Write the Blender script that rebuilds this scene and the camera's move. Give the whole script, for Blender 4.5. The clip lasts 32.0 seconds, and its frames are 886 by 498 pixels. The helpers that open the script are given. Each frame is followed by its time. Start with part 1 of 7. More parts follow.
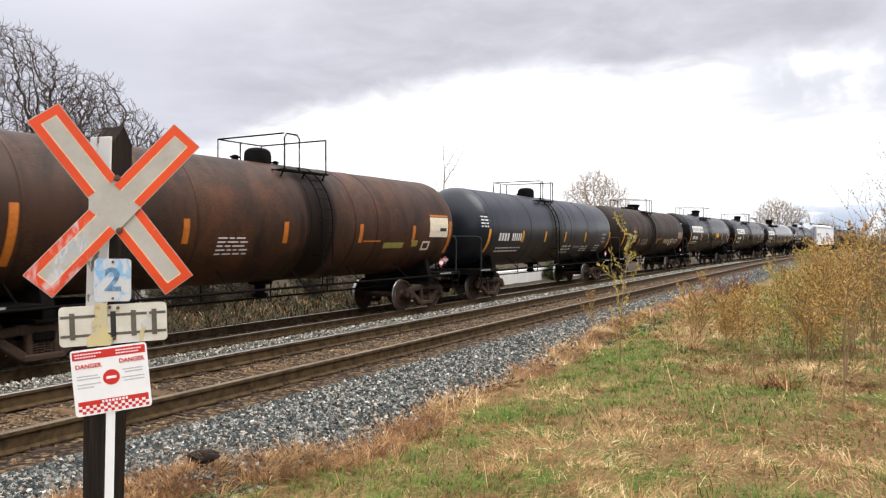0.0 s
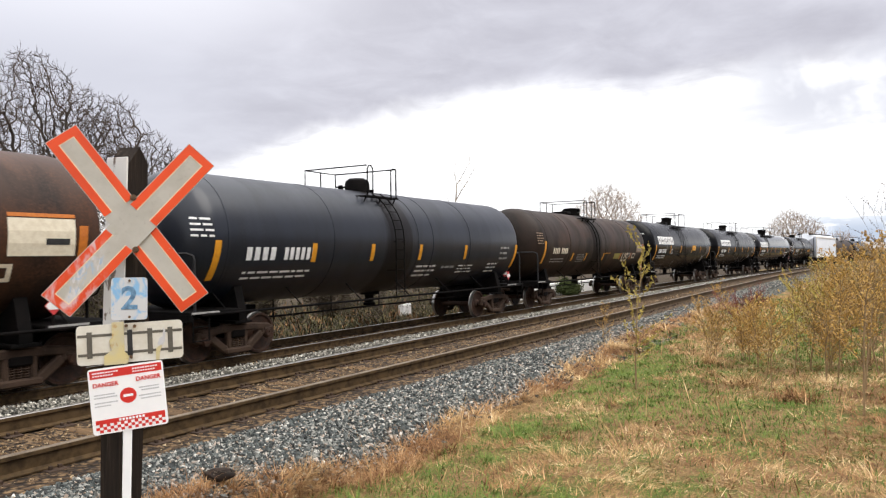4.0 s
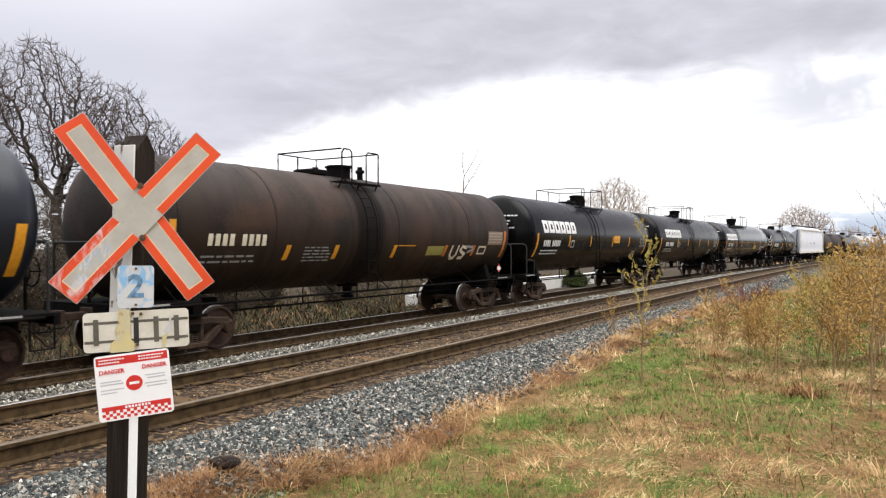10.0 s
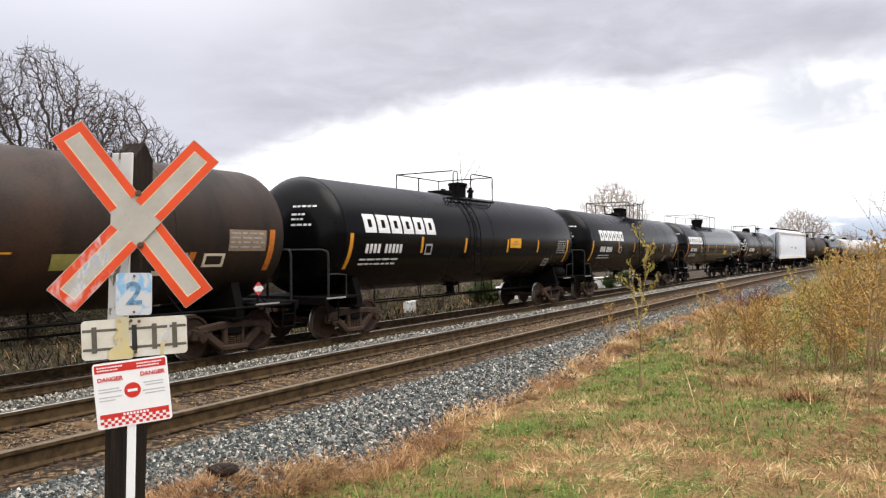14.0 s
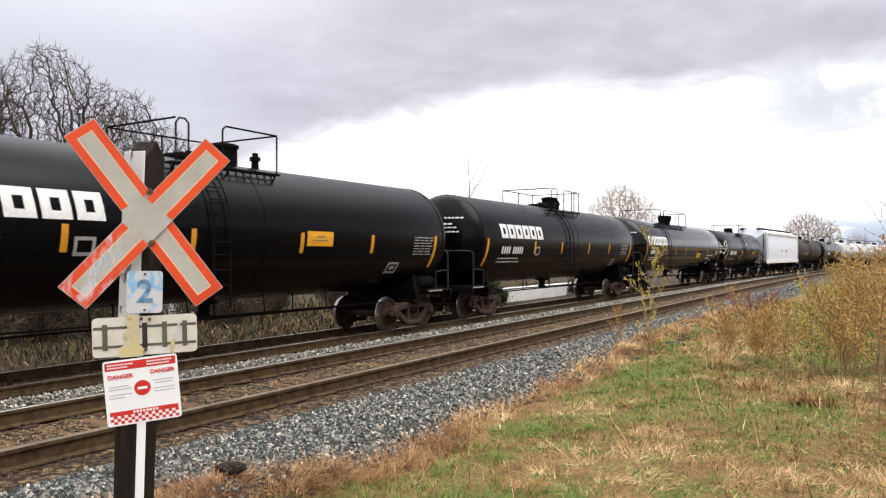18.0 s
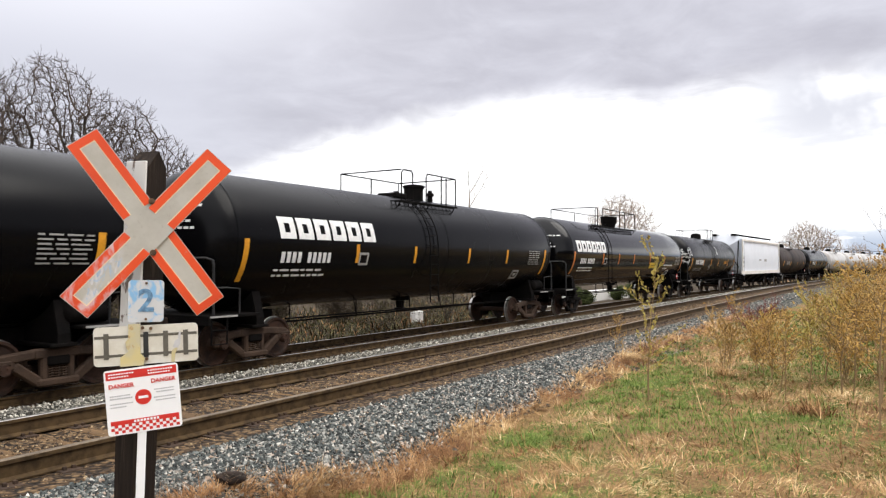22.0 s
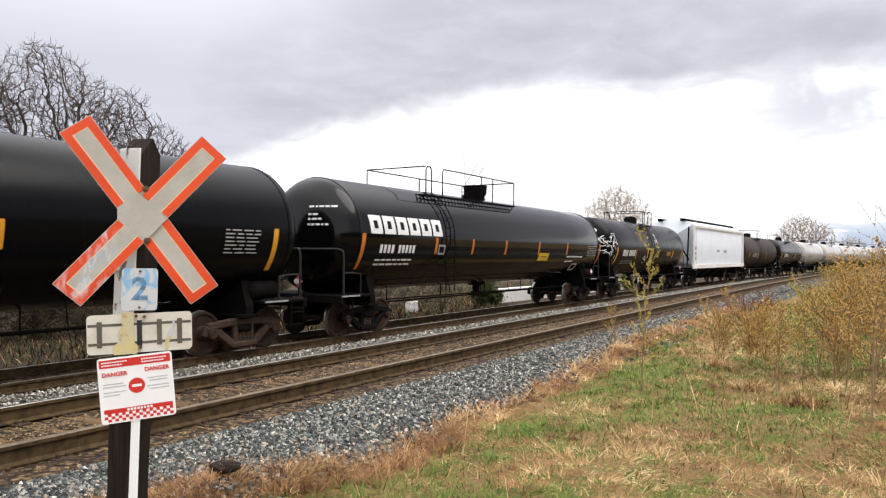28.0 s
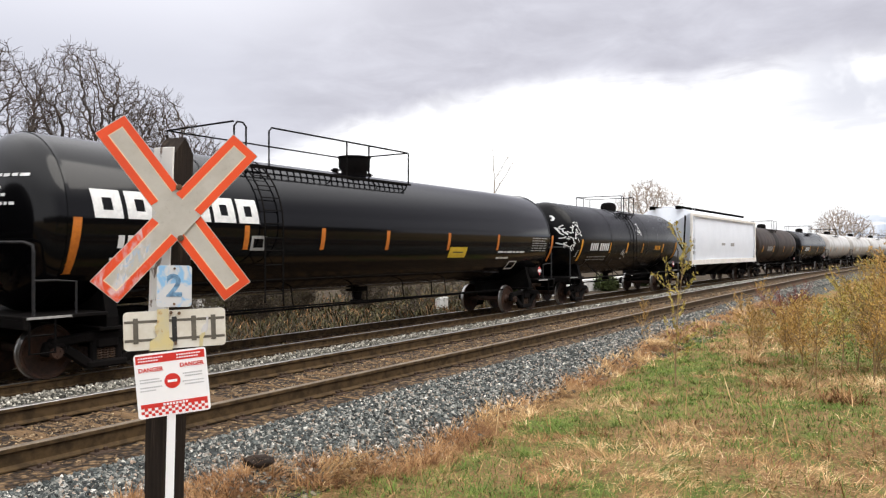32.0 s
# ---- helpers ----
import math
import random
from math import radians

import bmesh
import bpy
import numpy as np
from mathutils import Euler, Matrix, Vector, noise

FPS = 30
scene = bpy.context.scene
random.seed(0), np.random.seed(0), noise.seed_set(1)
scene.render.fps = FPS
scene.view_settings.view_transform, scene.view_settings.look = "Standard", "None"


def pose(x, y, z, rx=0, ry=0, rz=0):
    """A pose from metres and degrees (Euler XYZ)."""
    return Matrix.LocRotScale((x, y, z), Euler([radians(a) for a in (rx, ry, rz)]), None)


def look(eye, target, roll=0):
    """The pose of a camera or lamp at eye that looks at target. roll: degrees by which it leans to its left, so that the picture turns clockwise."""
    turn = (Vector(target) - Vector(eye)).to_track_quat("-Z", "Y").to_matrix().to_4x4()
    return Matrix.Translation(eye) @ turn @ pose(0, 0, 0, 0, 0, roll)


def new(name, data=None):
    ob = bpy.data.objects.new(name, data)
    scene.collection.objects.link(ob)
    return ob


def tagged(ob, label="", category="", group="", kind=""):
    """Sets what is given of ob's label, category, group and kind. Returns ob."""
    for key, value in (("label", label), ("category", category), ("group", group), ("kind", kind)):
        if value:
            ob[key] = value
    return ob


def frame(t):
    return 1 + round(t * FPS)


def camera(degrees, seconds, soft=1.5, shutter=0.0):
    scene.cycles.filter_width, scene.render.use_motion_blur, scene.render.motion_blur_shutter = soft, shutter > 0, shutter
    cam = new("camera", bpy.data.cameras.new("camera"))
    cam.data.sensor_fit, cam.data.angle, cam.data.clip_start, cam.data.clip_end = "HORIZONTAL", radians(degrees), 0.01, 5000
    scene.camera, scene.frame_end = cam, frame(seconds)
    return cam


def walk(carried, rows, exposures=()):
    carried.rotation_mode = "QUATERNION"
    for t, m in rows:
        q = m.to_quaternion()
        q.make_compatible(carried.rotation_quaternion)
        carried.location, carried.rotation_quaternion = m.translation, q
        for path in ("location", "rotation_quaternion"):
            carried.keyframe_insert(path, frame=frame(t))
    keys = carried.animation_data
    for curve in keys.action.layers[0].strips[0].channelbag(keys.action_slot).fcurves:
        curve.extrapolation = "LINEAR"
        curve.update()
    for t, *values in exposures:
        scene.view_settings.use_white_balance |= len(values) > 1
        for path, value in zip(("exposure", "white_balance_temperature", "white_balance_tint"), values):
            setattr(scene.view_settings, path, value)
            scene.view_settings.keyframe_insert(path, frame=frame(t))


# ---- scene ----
# camera: held by hand beside the line, (seconds, x, y, z, turn, tilt, lean)
cam = camera(62.47, 32.0, 1.25, 0.30)
VIEWS = [
    (0, 0.006, 0.009, 2.142, 29.94, -0.74, 0.00), (0.5, 0.000, 0.008, 2.149, 30.00, -0.47, -0.04), (1, 0.002, 0.007, 2.142, 30.10, -0.17, -0.38),
    (1.5, -0.002, 0.009, 2.138, 30.29, 0.02, 0.01), (2, -0.002, 0.009, 2.137, 30.42, 0.12, -0.36), (2.5, 0.004, 0.005, 2.137, 30.56, 0.10, -0.50),
    (3, 0.010, 0.005, 2.135, 30.81, 0.13, -0.63), (3.5, 0.006, -0.002, 2.134, 30.82, 0.53, -0.66), (5.5, 0.008, 0.009, 2.128, 31.38, 0.56, -0.76),
    (6, -0.002, 0.009, 2.129, 31.41, 0.60, -0.47), (6.5, -0.003, 0.011, 2.125, 31.83, 0.71, -0.98), (7, 0.002, 0.009, 2.122, 31.57, 0.47, -0.68),
    (7.5, -0.002, 0.008, 2.120, 31.70, 0.06, -0.08), (8, -0.002, 0.011, 2.126, 31.57, -0.18, -0.11), (8.5, -0.000, 0.011, 2.125, 31.46, -0.15, -0.13),
    (9, 0.001, 0.006, 2.133, 31.18, -0.18, -0.16), (9.5, 0.005, 0.005, 2.128, 31.45, -0.20, -0.08), (10, 0.003, 0.011, 2.133, 31.46, -0.13, -0.17),
    (10.5, 0.007, 0.006, 2.134, 31.52, -0.07, -0.26), (11, 0.007, 0.004, 2.141, 31.59, -0.09, -0.05), (11.5, 0.006, 0.007, 2.143, 31.44, -0.08, 0.04),
    (12, 0.004, 0.010, 2.146, 31.35, -0.07, -0.10), (12.5, 0.005, 0.012, 2.137, 31.21, -0.08, -0.25), (13, 0.008, 0.006, 2.131, 31.10, -0.05, -0.26),
    (13.5, 0.013, 0.004, 2.129, 31.13, -0.02, -0.49), (14, 0.015, 0.001, 2.132, 31.32, 0.36, -0.42), (14.5, 0.009, 0.006, 2.133, 31.39, 0.25, -0.33),
    (16.5, -0.009, 0.006, 2.129, 31.24, -0.04, -0.03), (17, -0.007, 0.002, 2.125, 31.60, 0.03, 0.15), (17.5, -0.006, 0.001, 2.128, 31.77, 0.25, -0.03),
    (18, -0.002, -0.003, 2.131, 31.88, 0.42, 0.05), (18.5, -0.003, -0.001, 2.130, 32.00, 0.73, 0.05), (19, -0.002, -0.002, 2.131, 32.11, 0.83, 0.19),
    (19.5, 0.001, -0.003, 2.128, 32.16, 0.82, 0.28), (20, -0.003, -0.006, 2.133, 32.28, 0.55, 0.41), (20.5, -0.001, -0.007, 2.132, 32.47, 0.54, 0.07),
    (21, 0.003, -0.012, 2.133, 32.37, 0.68, 0.28), (21.5, 0.004, -0.016, 2.136, 32.06, 0.92, 0.22), (22, 0.004, -0.017, 2.128, 31.88, 1.19, 0.04),
    (22.5, -0.000, -0.017, 2.128, 31.97, 1.14, 0.45), (23, -0.003, -0.016, 2.125, 31.92, 0.94, 0.47), (23.5, -0.005, -0.016, 2.118, 31.67, 0.83, 0.44),
    (24, 0.002, -0.018, 2.114, 31.66, 0.76, 0.58), (24.5, 0.004, -0.018, 2.117, 31.75, 0.76, 0.52), (25, 0.001, -0.020, 2.117, 31.64, 1.01, 0.16),
    (25.5, 0.003, -0.018, 2.125, 31.25, 1.04, 0.40), (27.5, -0.004, -0.009, 2.128, 31.48, 0.66, 0.19), (28, -0.004, -0.006, 2.125, 31.51, 0.44, 0.39),
    (28.5, -0.012, -0.002, 2.128, 31.63, 0.32, 0.40), (29, -0.008, 0.003, 2.129, 32.26, 0.33, -0.33), (29.5, -0.008, 0.004, 2.128, 32.18, 0.68, -0.34),
    (30, -0.012, 0.004, 2.129, 32.50, 0.29, 0.39), (30.5, -0.015, 0.001, 2.127, 32.78, 0.12, 0.23), (31, -0.009, -0.004, 2.125, 33.10, 0.13, 0.01),
    (31.5, -0.010, -0.003, 2.122, 33.44, 0.10, 0.18), (32, -0.009, -0.003, 2.123, 33.83, 0.11, 0.01),
]
walk(cam, [(t, pose(x, y, z, 90 + tilt, 0, turn) @ pose(0, 0, 0, 0, 0, lean)) for t, x, y, z, turn, tilt, lean in VIEWS])

# ---- light ----
SUN_AZ, SUN_EL = 75.0, 62.0      # compass angle from +y towards +x, elevation
world = bpy.data.worlds.new("overcast")
scene.world = world
world.use_nodes = True
wt = world.node_tree
wt.nodes.clear()


def wnode(kind, **values):
    n = wt.nodes.new(kind)
    for k, v in values.items():
        n.inputs[k].default_value = v
    return n


def wmath(op, a, b=0.0):
    n = wt.nodes.new("ShaderNodeMath")
    n.operation = op
    for k, v in enumerate((a, b)):
        if isinstance(v, (int, float)):
            n.inputs[k].default_value = v
        else:
            wt.links.new(v, n.inputs[k])
    return n.outputs[0]


def wstep(v, lo, hi):
    n = wt.nodes.new("ShaderNodeMapRange")
    n.interpolation_type = "SMOOTHSTEP"
    wt.links.new(v, n.inputs[0])
    n.inputs[1].default_value, n.inputs[2].default_value = lo, hi
    return n.outputs[0]


def wmix(fac, a, b):
    n = wt.nodes.new("ShaderNodeMix")
    n.data_type = "RGBA"
    for k, v in ((0, fac), (6, a), (7, b)):
        if isinstance(v, (int, float)):
            n.inputs[k].default_value = v
        elif isinstance(v, tuple):
            n.inputs[k].default_value = (*v, 1)
        else:
            wt.links.new(v, n.inputs[k])
    return n.outputs[2]


sky = wt.nodes.new("ShaderNodeTexSky")
sky.sky_type, sky.sun_disc = "NISHITA", False
sky.sun_elevation, sky.sun_rotation = radians(SUN_EL), radians(SUN_AZ)
sky.dust_density, sky.ozone_density = 2.0, 1.5
coord = wt.nodes.new("ShaderNodeTexCoord")
sep = wt.nodes.new("ShaderNodeSeparateXYZ")
wt.links.new(coord.outputs["Generated"], sep.inputs[0])
dx, dy, dz = sep.outputs
# cloud deck: a flat layer seen from below, drawn out along the view
up = wmath("MAXIMUM", dz, 0.03)
flat = wt.nodes.new("ShaderNodeCombineXYZ")
wt.links.new(wmath("DIVIDE", dx, wmath("ADD", up, 0.12)), flat.inputs[0])
wt.links.new(wmath("DIVIDE", dy, wmath("ADD", up, 0.12)), flat.inputs[1])
broad = wnode("ShaderNodeTexNoise", Scale=0.9, Detail=6.0, Roughness=0.55, Distortion=0.3)
fine = wnode("ShaderNodeTexNoise", Scale=3.2, Detail=8.0, Roughness=0.6, Distortion=0.5)
for n in (broad, fine):
    wt.links.new(flat.outputs[0], n.inputs["Vector"])
swell = wnode("ShaderNodeTexNoise", Scale=4.5, Detail=5.0, Roughness=0.55, Distortion=0.2)
wt.links.new(coord.outputs["Generated"], swell.inputs["Vector"])
# how far the dark deck reaches down to the horizon: lower to the west, higher to the north
turn = wmath("ARCTAN2", dx, dy)
edge = wmath("ADD", wmath("MULTIPLY", turn, 0.05), 0.228)
edge = wmath("SUBTRACT", edge, wmath("MULTIPLY", wmath("MAXIMUM", wmath("SUBTRACT", wmath("MULTIPLY", turn, -1.0), 0.6), 0.0), 0.30))
edge = wmath("ADD", edge, wmath("MULTIPLY", wmath("SUBTRACT", swell.outputs[0], 0.5), 0.11))
edge = wmath("SUBTRACT", edge, wmath("MULTIPLY", wmath("MAXIMUM", wmath("SUBTRACT", turn, 0.1), 0.0), 0.6))
edge = wmath("MINIMUM", wmath("MAXIMUM", edge, -0.05), 0.33)
deck = wstep(wmath("SUBTRACT", dz, edge), -0.022, 0.034)
tone = wstep(wmath("ADD", wmath("MULTIPLY", broad.outputs[0], 0.60), wmath("MULTIPLY", fine.outputs[0], 0.35)), 0.30, 0.72)
dark = wmix(tone, (0.385, 0.378, 0.425), (0.60, 0.60, 0.66))
west = wstep(wmath("MULTIPLY", turn, -1.0), 0.62, 1.05)
dark = wmix(west, dark, (0.50, 0.505, 0.565))
dark = wmix(wmath("MULTIPLY", wstep(wmath("MULTIPLY", turn, -1.0), 0.45, 0.95), wstep(dz, 0.22, 0.36)), dark, (0.70, 0.70, 0.755))
south = wstep(wmath("MULTIPLY", dy, -1.0), 0.2, 0.75)          # the deck thins out behind the viewer
dark = wmix(wmath("MULTIPLY", south, 0.8), dark, (1.0, 1.0, 1.03))
high = wstep(dz, 0.42, 0.85)          # the thin middle of the deck overhead is the brightest
dark = wmix(high, dark, (1.80, 1.79, 1.82))
bright = wmix(wstep(fine.outputs[0], 0.35, 0.60), (0.78, 0.78, 0.80), (1.05, 1.05, 1.06))
# thin grey veils and a strip of blue towards the north
north = wstep(turn, -0.24, -0.08)
veil = wmath("MULTIPLY", north, wstep(swell.outputs[0], 0.40, 0.56))
bright = wmix(wmath("MULTIPLY", veil, wstep(dz, 0.10, 0.18)), bright, (0.56, 0.565, 0.615))
low = wmath("MULTIPLY", wstep(turn, -0.16, -0.04), wmath("SUBTRACT", 1.0, wstep(dz, 0.02, 0.075)))
bright = wmix(wmath("MULTIPLY", low, wstep(fine.outputs[0], 0.35, 0.55)), bright, (0.40, 0.46, 0.57))
clouds = wmix(deck, bright, dark)
back_sky = wt.nodes.new("ShaderNodeBackground")
back_sky.inputs[1].default_value = 0.06
wt.links.new(sky.outputs[0], back_sky.inputs[0])
back_cloud = wt.nodes.new("ShaderNodeBackground")
back_cloud.inputs[1].default_value = 1.0
wt.links.new(clouds, back_cloud.inputs[0])
both = wt.nodes.new("ShaderNodeMixShader")
both.inputs[0].default_value = 0.92
wt.links.new(back_sky.outputs[0], both.inputs[1])
wt.links.new(back_cloud.outputs[0], both.inputs[2])
wout = wt.nodes.new("ShaderNodeOutputWorld")
wt.links.new(both.outputs[0], wout.inputs[0])

sun = new("sun", bpy.data.lights.new("sun", "SUN"))
sun.data.energy, sun.data.angle, sun.data.color = 1.5, radians(50), (1.0, 0.95, 0.88)
sun.matrix_world = look((60 * math.sin(radians(SUN_AZ)), 60 * math.cos(radians(SUN_AZ)), 60 * math.tan(radians(SUN_EL))), (0, 0, 0))
scene.view_settings.exposure = 0.60

# ---- tools for meshes ----
CURVE = 0.00057


def bend(y):
    """How far the line has curved to the east at y."""
    return CURVE * max(0.0, y - 35.0) ** 2


def on_track(x, y, z=0.0, turn=0.0):
    """A pose x metres east of the train track's centre, heading along the line."""
    heading = -math.degrees(math.atan(2 * CURVE * max(0.0, y - 35.0)))
    return pose(TRAIN_X + bend(y), y, 0, 0, 0, heading) @ pose(x, 0, z, 0, 0, turn)


TRAIN_X, NEAR_X = -12.92, -6.78
NEAR_TOP = 0.58


def part(name, bm, material, parent=None, label="", smooth=False):
    mesh = bpy.data.meshes.new(name)
    bm.to_mesh(mesh)
    bm.free()
    mesh.materials.append(material)
    if smooth:
        mesh.shade_smooth()
        mesh.set_sharp_from_angle(angle=radians(40))
    ob = new(name, mesh)
    ob.parent = parent
    if label:
        tagged(ob, label)
    return ob


def share(name, mesh, parent=None, m=None):
    """One more object on a mesh that stands already."""
    ob = new(name, mesh)
    ob.parent = parent
    if m is not None:
        ob.matrix_basis = m
    return ob


def thing(name, label, category, group="", m=None):
    ob = tagged(new(name), label, category, group)
    ob.empty_display_size = 0.2
    if m is not None:
        ob.matrix_basis = m
    return ob


def box(bm, x0, x1, y0, y1, z0, z1, bevel=0.0, m=None):
    made = bmesh.ops.create_cube(bm, size=1.0)["verts"]
    for v in made:
        v.co = Vector((x0 + (v.co.x + 0.5) * (x1 - x0), y0 + (v.co.y + 0.5) * (y1 - y0), z0 + (v.co.z + 0.5) * (z1 - z0)))
    if bevel:
        edges = list({e for v in made for e in v.link_edges})
        made = bmesh.ops.bevel(bm, geom=edges, offset=bevel, segments=1, profile=0.5, affect="EDGES")["verts"]
    if m is not None:
        bmesh.ops.transform(bm, matrix=m, verts=[v for v in made if v.is_valid])
    return made


def rod(bm, a, b, r, r2=None, n=8, caps=True):
    """A round bar from a to b."""
    a, b = Vector(a), Vector(b)
    d = b - a
    q = d.to_track_quat("Z", "Y").to_matrix().to_4x4()
    return bmesh.ops.create_cone(bm, cap_ends=caps, segments=n, radius1=r, radius2=r if r2 is None else r2, depth=d.length,
                                 matrix=Matrix.Translation((a + b) / 2) @ q)["verts"]


def pipe(bm, pts, r, n=6, closed=False):
    """A bent pipe through the points."""
    pts = [Vector(p) for p in pts]
    rings = []
    for k, p in enumerate(pts):
        a = pts[k - 1] if k or closed else p
        b = pts[(k + 1) % len(pts)] if k + 1 < len(pts) or closed else p
        d = (b - a).normalized()
        side = d.cross(Vector((0, 0, 1)))
        if side.length < 0.05:
            side = d.cross(Vector((1, 0, 0)))
        side.normalize()
        over = side.cross(d)
        rings.append([bm.verts.new(p + r * (math.cos(6.2832 * j / n) * side + math.sin(6.2832 * j / n) * over)) for j in range(n)])
    pairs = list(zip(rings, rings[1:])) + ([(rings[-1], rings[0])] if closed else [])
    for ra, rb in pairs:
        # keep the rings from twisting
        s = min(range(n), key=lambda o: sum((ra[j].co - rb[(j + o) % n].co).length for j in range(n)))
        for j in range(n):
            bm.faces.new((ra[j], ra[(j + 1) % n], rb[(j + 1 + s) % n], rb[(j + s) % n]))
    if not closed:
        bm.faces.new(rings[0])
        bm.faces.new(rings[-1][::-1])


def lathe(bm, profile, n=32, axis="y"):
    """A turned body: profile of (along, radius)."""
    rings = []
    for s, r in profile:
        ring = []
        for j in range(n):
            c, d = math.cos(6.283185 * j / n) * r, math.sin(6.283185 * j / n) * r
            ring.append(bm.verts.new({"y": (c, s, d), "z": (c, d, s), "x": (s, c, d)}[axis]))
        rings.append(ring)
    for ra, rb in zip(rings, rings[1:]):
        for j in range(n):
            bm.faces.new((ra[j], ra[(j + 1) % n], rb[(j + 1) % n], rb[j]))
    bm.faces.new(rings[0])
    bm.faces.new(rings[-1])
    bmesh.ops.recalc_face_normals(bm, faces=bm.faces)


def prism(bm, outline, h, m=None, at=0.0):
    """An outline in x, y raised by h along z."""
    low = [bm.verts.new((x, y, at)) for x, y in outline]
    top = [bm.verts.new((x, y, at + h)) for x, y in outline]
    k = len(low)
    bm.faces.new(low[::-1])
    bm.faces.new(top)
    for j in range(k):
        bm.faces.new((low[j], low[(j + 1) % k], top[(j + 1) % k], top[j]))
    if m is not None:
        bmesh.ops.transform(bm, matrix=m, verts=low + top)
    return low + top


def round_rect(w, h, r, cx=0.0, cy=0.0, n=4):
    out = []
    for sx, sy, a0 in ((1, 1, 0), (-1, 1, 90), (-1, -1, 180), (1, -1, 270)):
        for k in range(n + 1):
            a = radians(a0 + 90 * k / n)
            out.append((cx + sx * (w / 2 - r) + r * math.cos(a), cy + sy * (h / 2 - r) + r * math.sin(a)))
    return out


def sheet(name, verts, faces, material, smooth=False):
    """A large joined mesh from arrays."""
    mesh = bpy.data.meshes.new(name)
    mesh.from_pydata(verts, [], faces)
    mesh.materials.append(material)
    if smooth:
        mesh.shade_smooth()
    return new(name, mesh)


# ---- materials ----
class Nodes:
    def __init__(self, name):
        self.mat = bpy.data.materials.new(name)
        self.mat.use_nodes = True
        self.t = self.mat.node_tree
        self.t.nodes.clear()
        self.out = self.t.nodes.new("ShaderNodeOutputMaterial")
        self.b = self.t.nodes.new("ShaderNodeBsdfPrincipled")
        self.t.links.new(self.b.outputs[0], self.out.inputs[0])
        self.coord = self.t.nodes.new("ShaderNodeTexCoord").outputs["Object"]
        self.height = None

    def put(self, sock, v):
        if isinstance(v, (int, float)):
            sock.default_value = v
        elif isinstance(v, tuple):
            sock.default_value = (*v, 1) if len(v) == 3 else v
        else:
            self.t.links.new(v, sock)

    def math(self, op, a, b=0.0):
        n = self.t.nodes.new("ShaderNodeMath")
        n.operation = op
        self.put(n.inputs[0], a)
        self.put(n.inputs[1], b)
        return n.outputs[0]

    def noise(self, scale, detail=4.0, rough=0.55, stretch=None, warp=0.0, where=None):
        n = self.t.nodes.new("ShaderNodeTexNoise")
        n.inputs["Scale"].default_value, n.inputs["Detail"].default_value = scale, detail
        n.inputs["Roughness"].default_value, n.inputs["Distortion"].default_value = rough, warp
        v = where or self.coord
        if stretch:
            m = self.t.nodes.new("ShaderNodeMapping")
            m.inputs["Scale"].default_value = stretch
            self.t.links.new(v, m.inputs[0])
            v = m.outputs[0]
        self.t.links.new(v, n.inputs["Vector"])
        return n.outputs[0]

    def step(self, v, lo, hi):
        n = self.t.nodes.new("ShaderNodeMapRange")
        n.interpolation_type = "SMOOTHSTEP"
        self.put(n.inputs[0], v)
        n.inputs[1].default_value, n.inputs[2].default_value = lo, hi
        return n.outputs[0]

    def mix(self, f, a, b, how="MIX"):
        n = self.t.nodes.new("ShaderNodeMix")
        n.data_type, n.blend_type = "RGBA", how
        self.put(n.inputs[0], f)
        self.put(n.inputs[6], a)
        self.put(n.inputs[7], b)
        return n.outputs[2]

    def ramp(self, v, *stops):
        n = self.t.nodes.new("ShaderNodeValToRGB")
        e = n.color_ramp.elements
        while len(e) < len(stops):
            e.new(0.5)
        for el, (p, c) in zip(e, stops):
            el.position, el.color = p, (*c, 1)
        self.put(n.inputs[0], v)
        return n.outputs[0]

    def random(self):
        return self.t.nodes.new("ShaderNodeObjectInfo").outputs["Random"]

    def island(self):
        return self.t.nodes.new("ShaderNodeNewGeometry").outputs["Random Per Island"]

    def axis(self, k, where=None):
        n = self.t.nodes.new("ShaderNodeSeparateXYZ")
        self.t.links.new(where or self.coord, n.inputs[0])
        return n.outputs[k]

    def bump(self, h, strength=0.3, depth=0.01):
        n = self.t.nodes.new("ShaderNodeBump")
        n.inputs["Strength"].default_value, n.inputs["Distance"].default_value = strength, depth
        self.t.links.new(h, n.inputs["Height"])
        self.t.links.new(n.outputs[0], self.b.inputs["Normal"])

    def done(self, color, rough=0.7, metal=0.0, spec=0.5):
        self.put(self.b.inputs["Base Color"], color)
        self.put(self.b.inputs["Roughness"], rough)
        self.put(self.b.inputs["Metallic"], metal)
        self.put(self.b.inputs["Specular IOR Level"], spec)
        return self.mat


def plain(name, a, b, scale=6.0, rough=0.7, metal=0.0, bump=0.15, spec=0.5, grain=40.0):
    """Two tones of one surface at a broad and a fine scale, with a light relief."""
    n = Nodes(name)
    f = n.math("ADD", n.math("MULTIPLY", n.noise(scale), 0.65), n.math("MULTIPLY", n.noise(grain, 3.0), 0.35))
    if bump:
        n.bump(n.noise(grain, 3.0), bump, 0.004)
    return n.done(n.mix(n.step(f, 0.32, 0.68), a, b), n.math("ADD", n.math("MULTIPLY", f, 0.25), rough - 0.12), metal, spec)


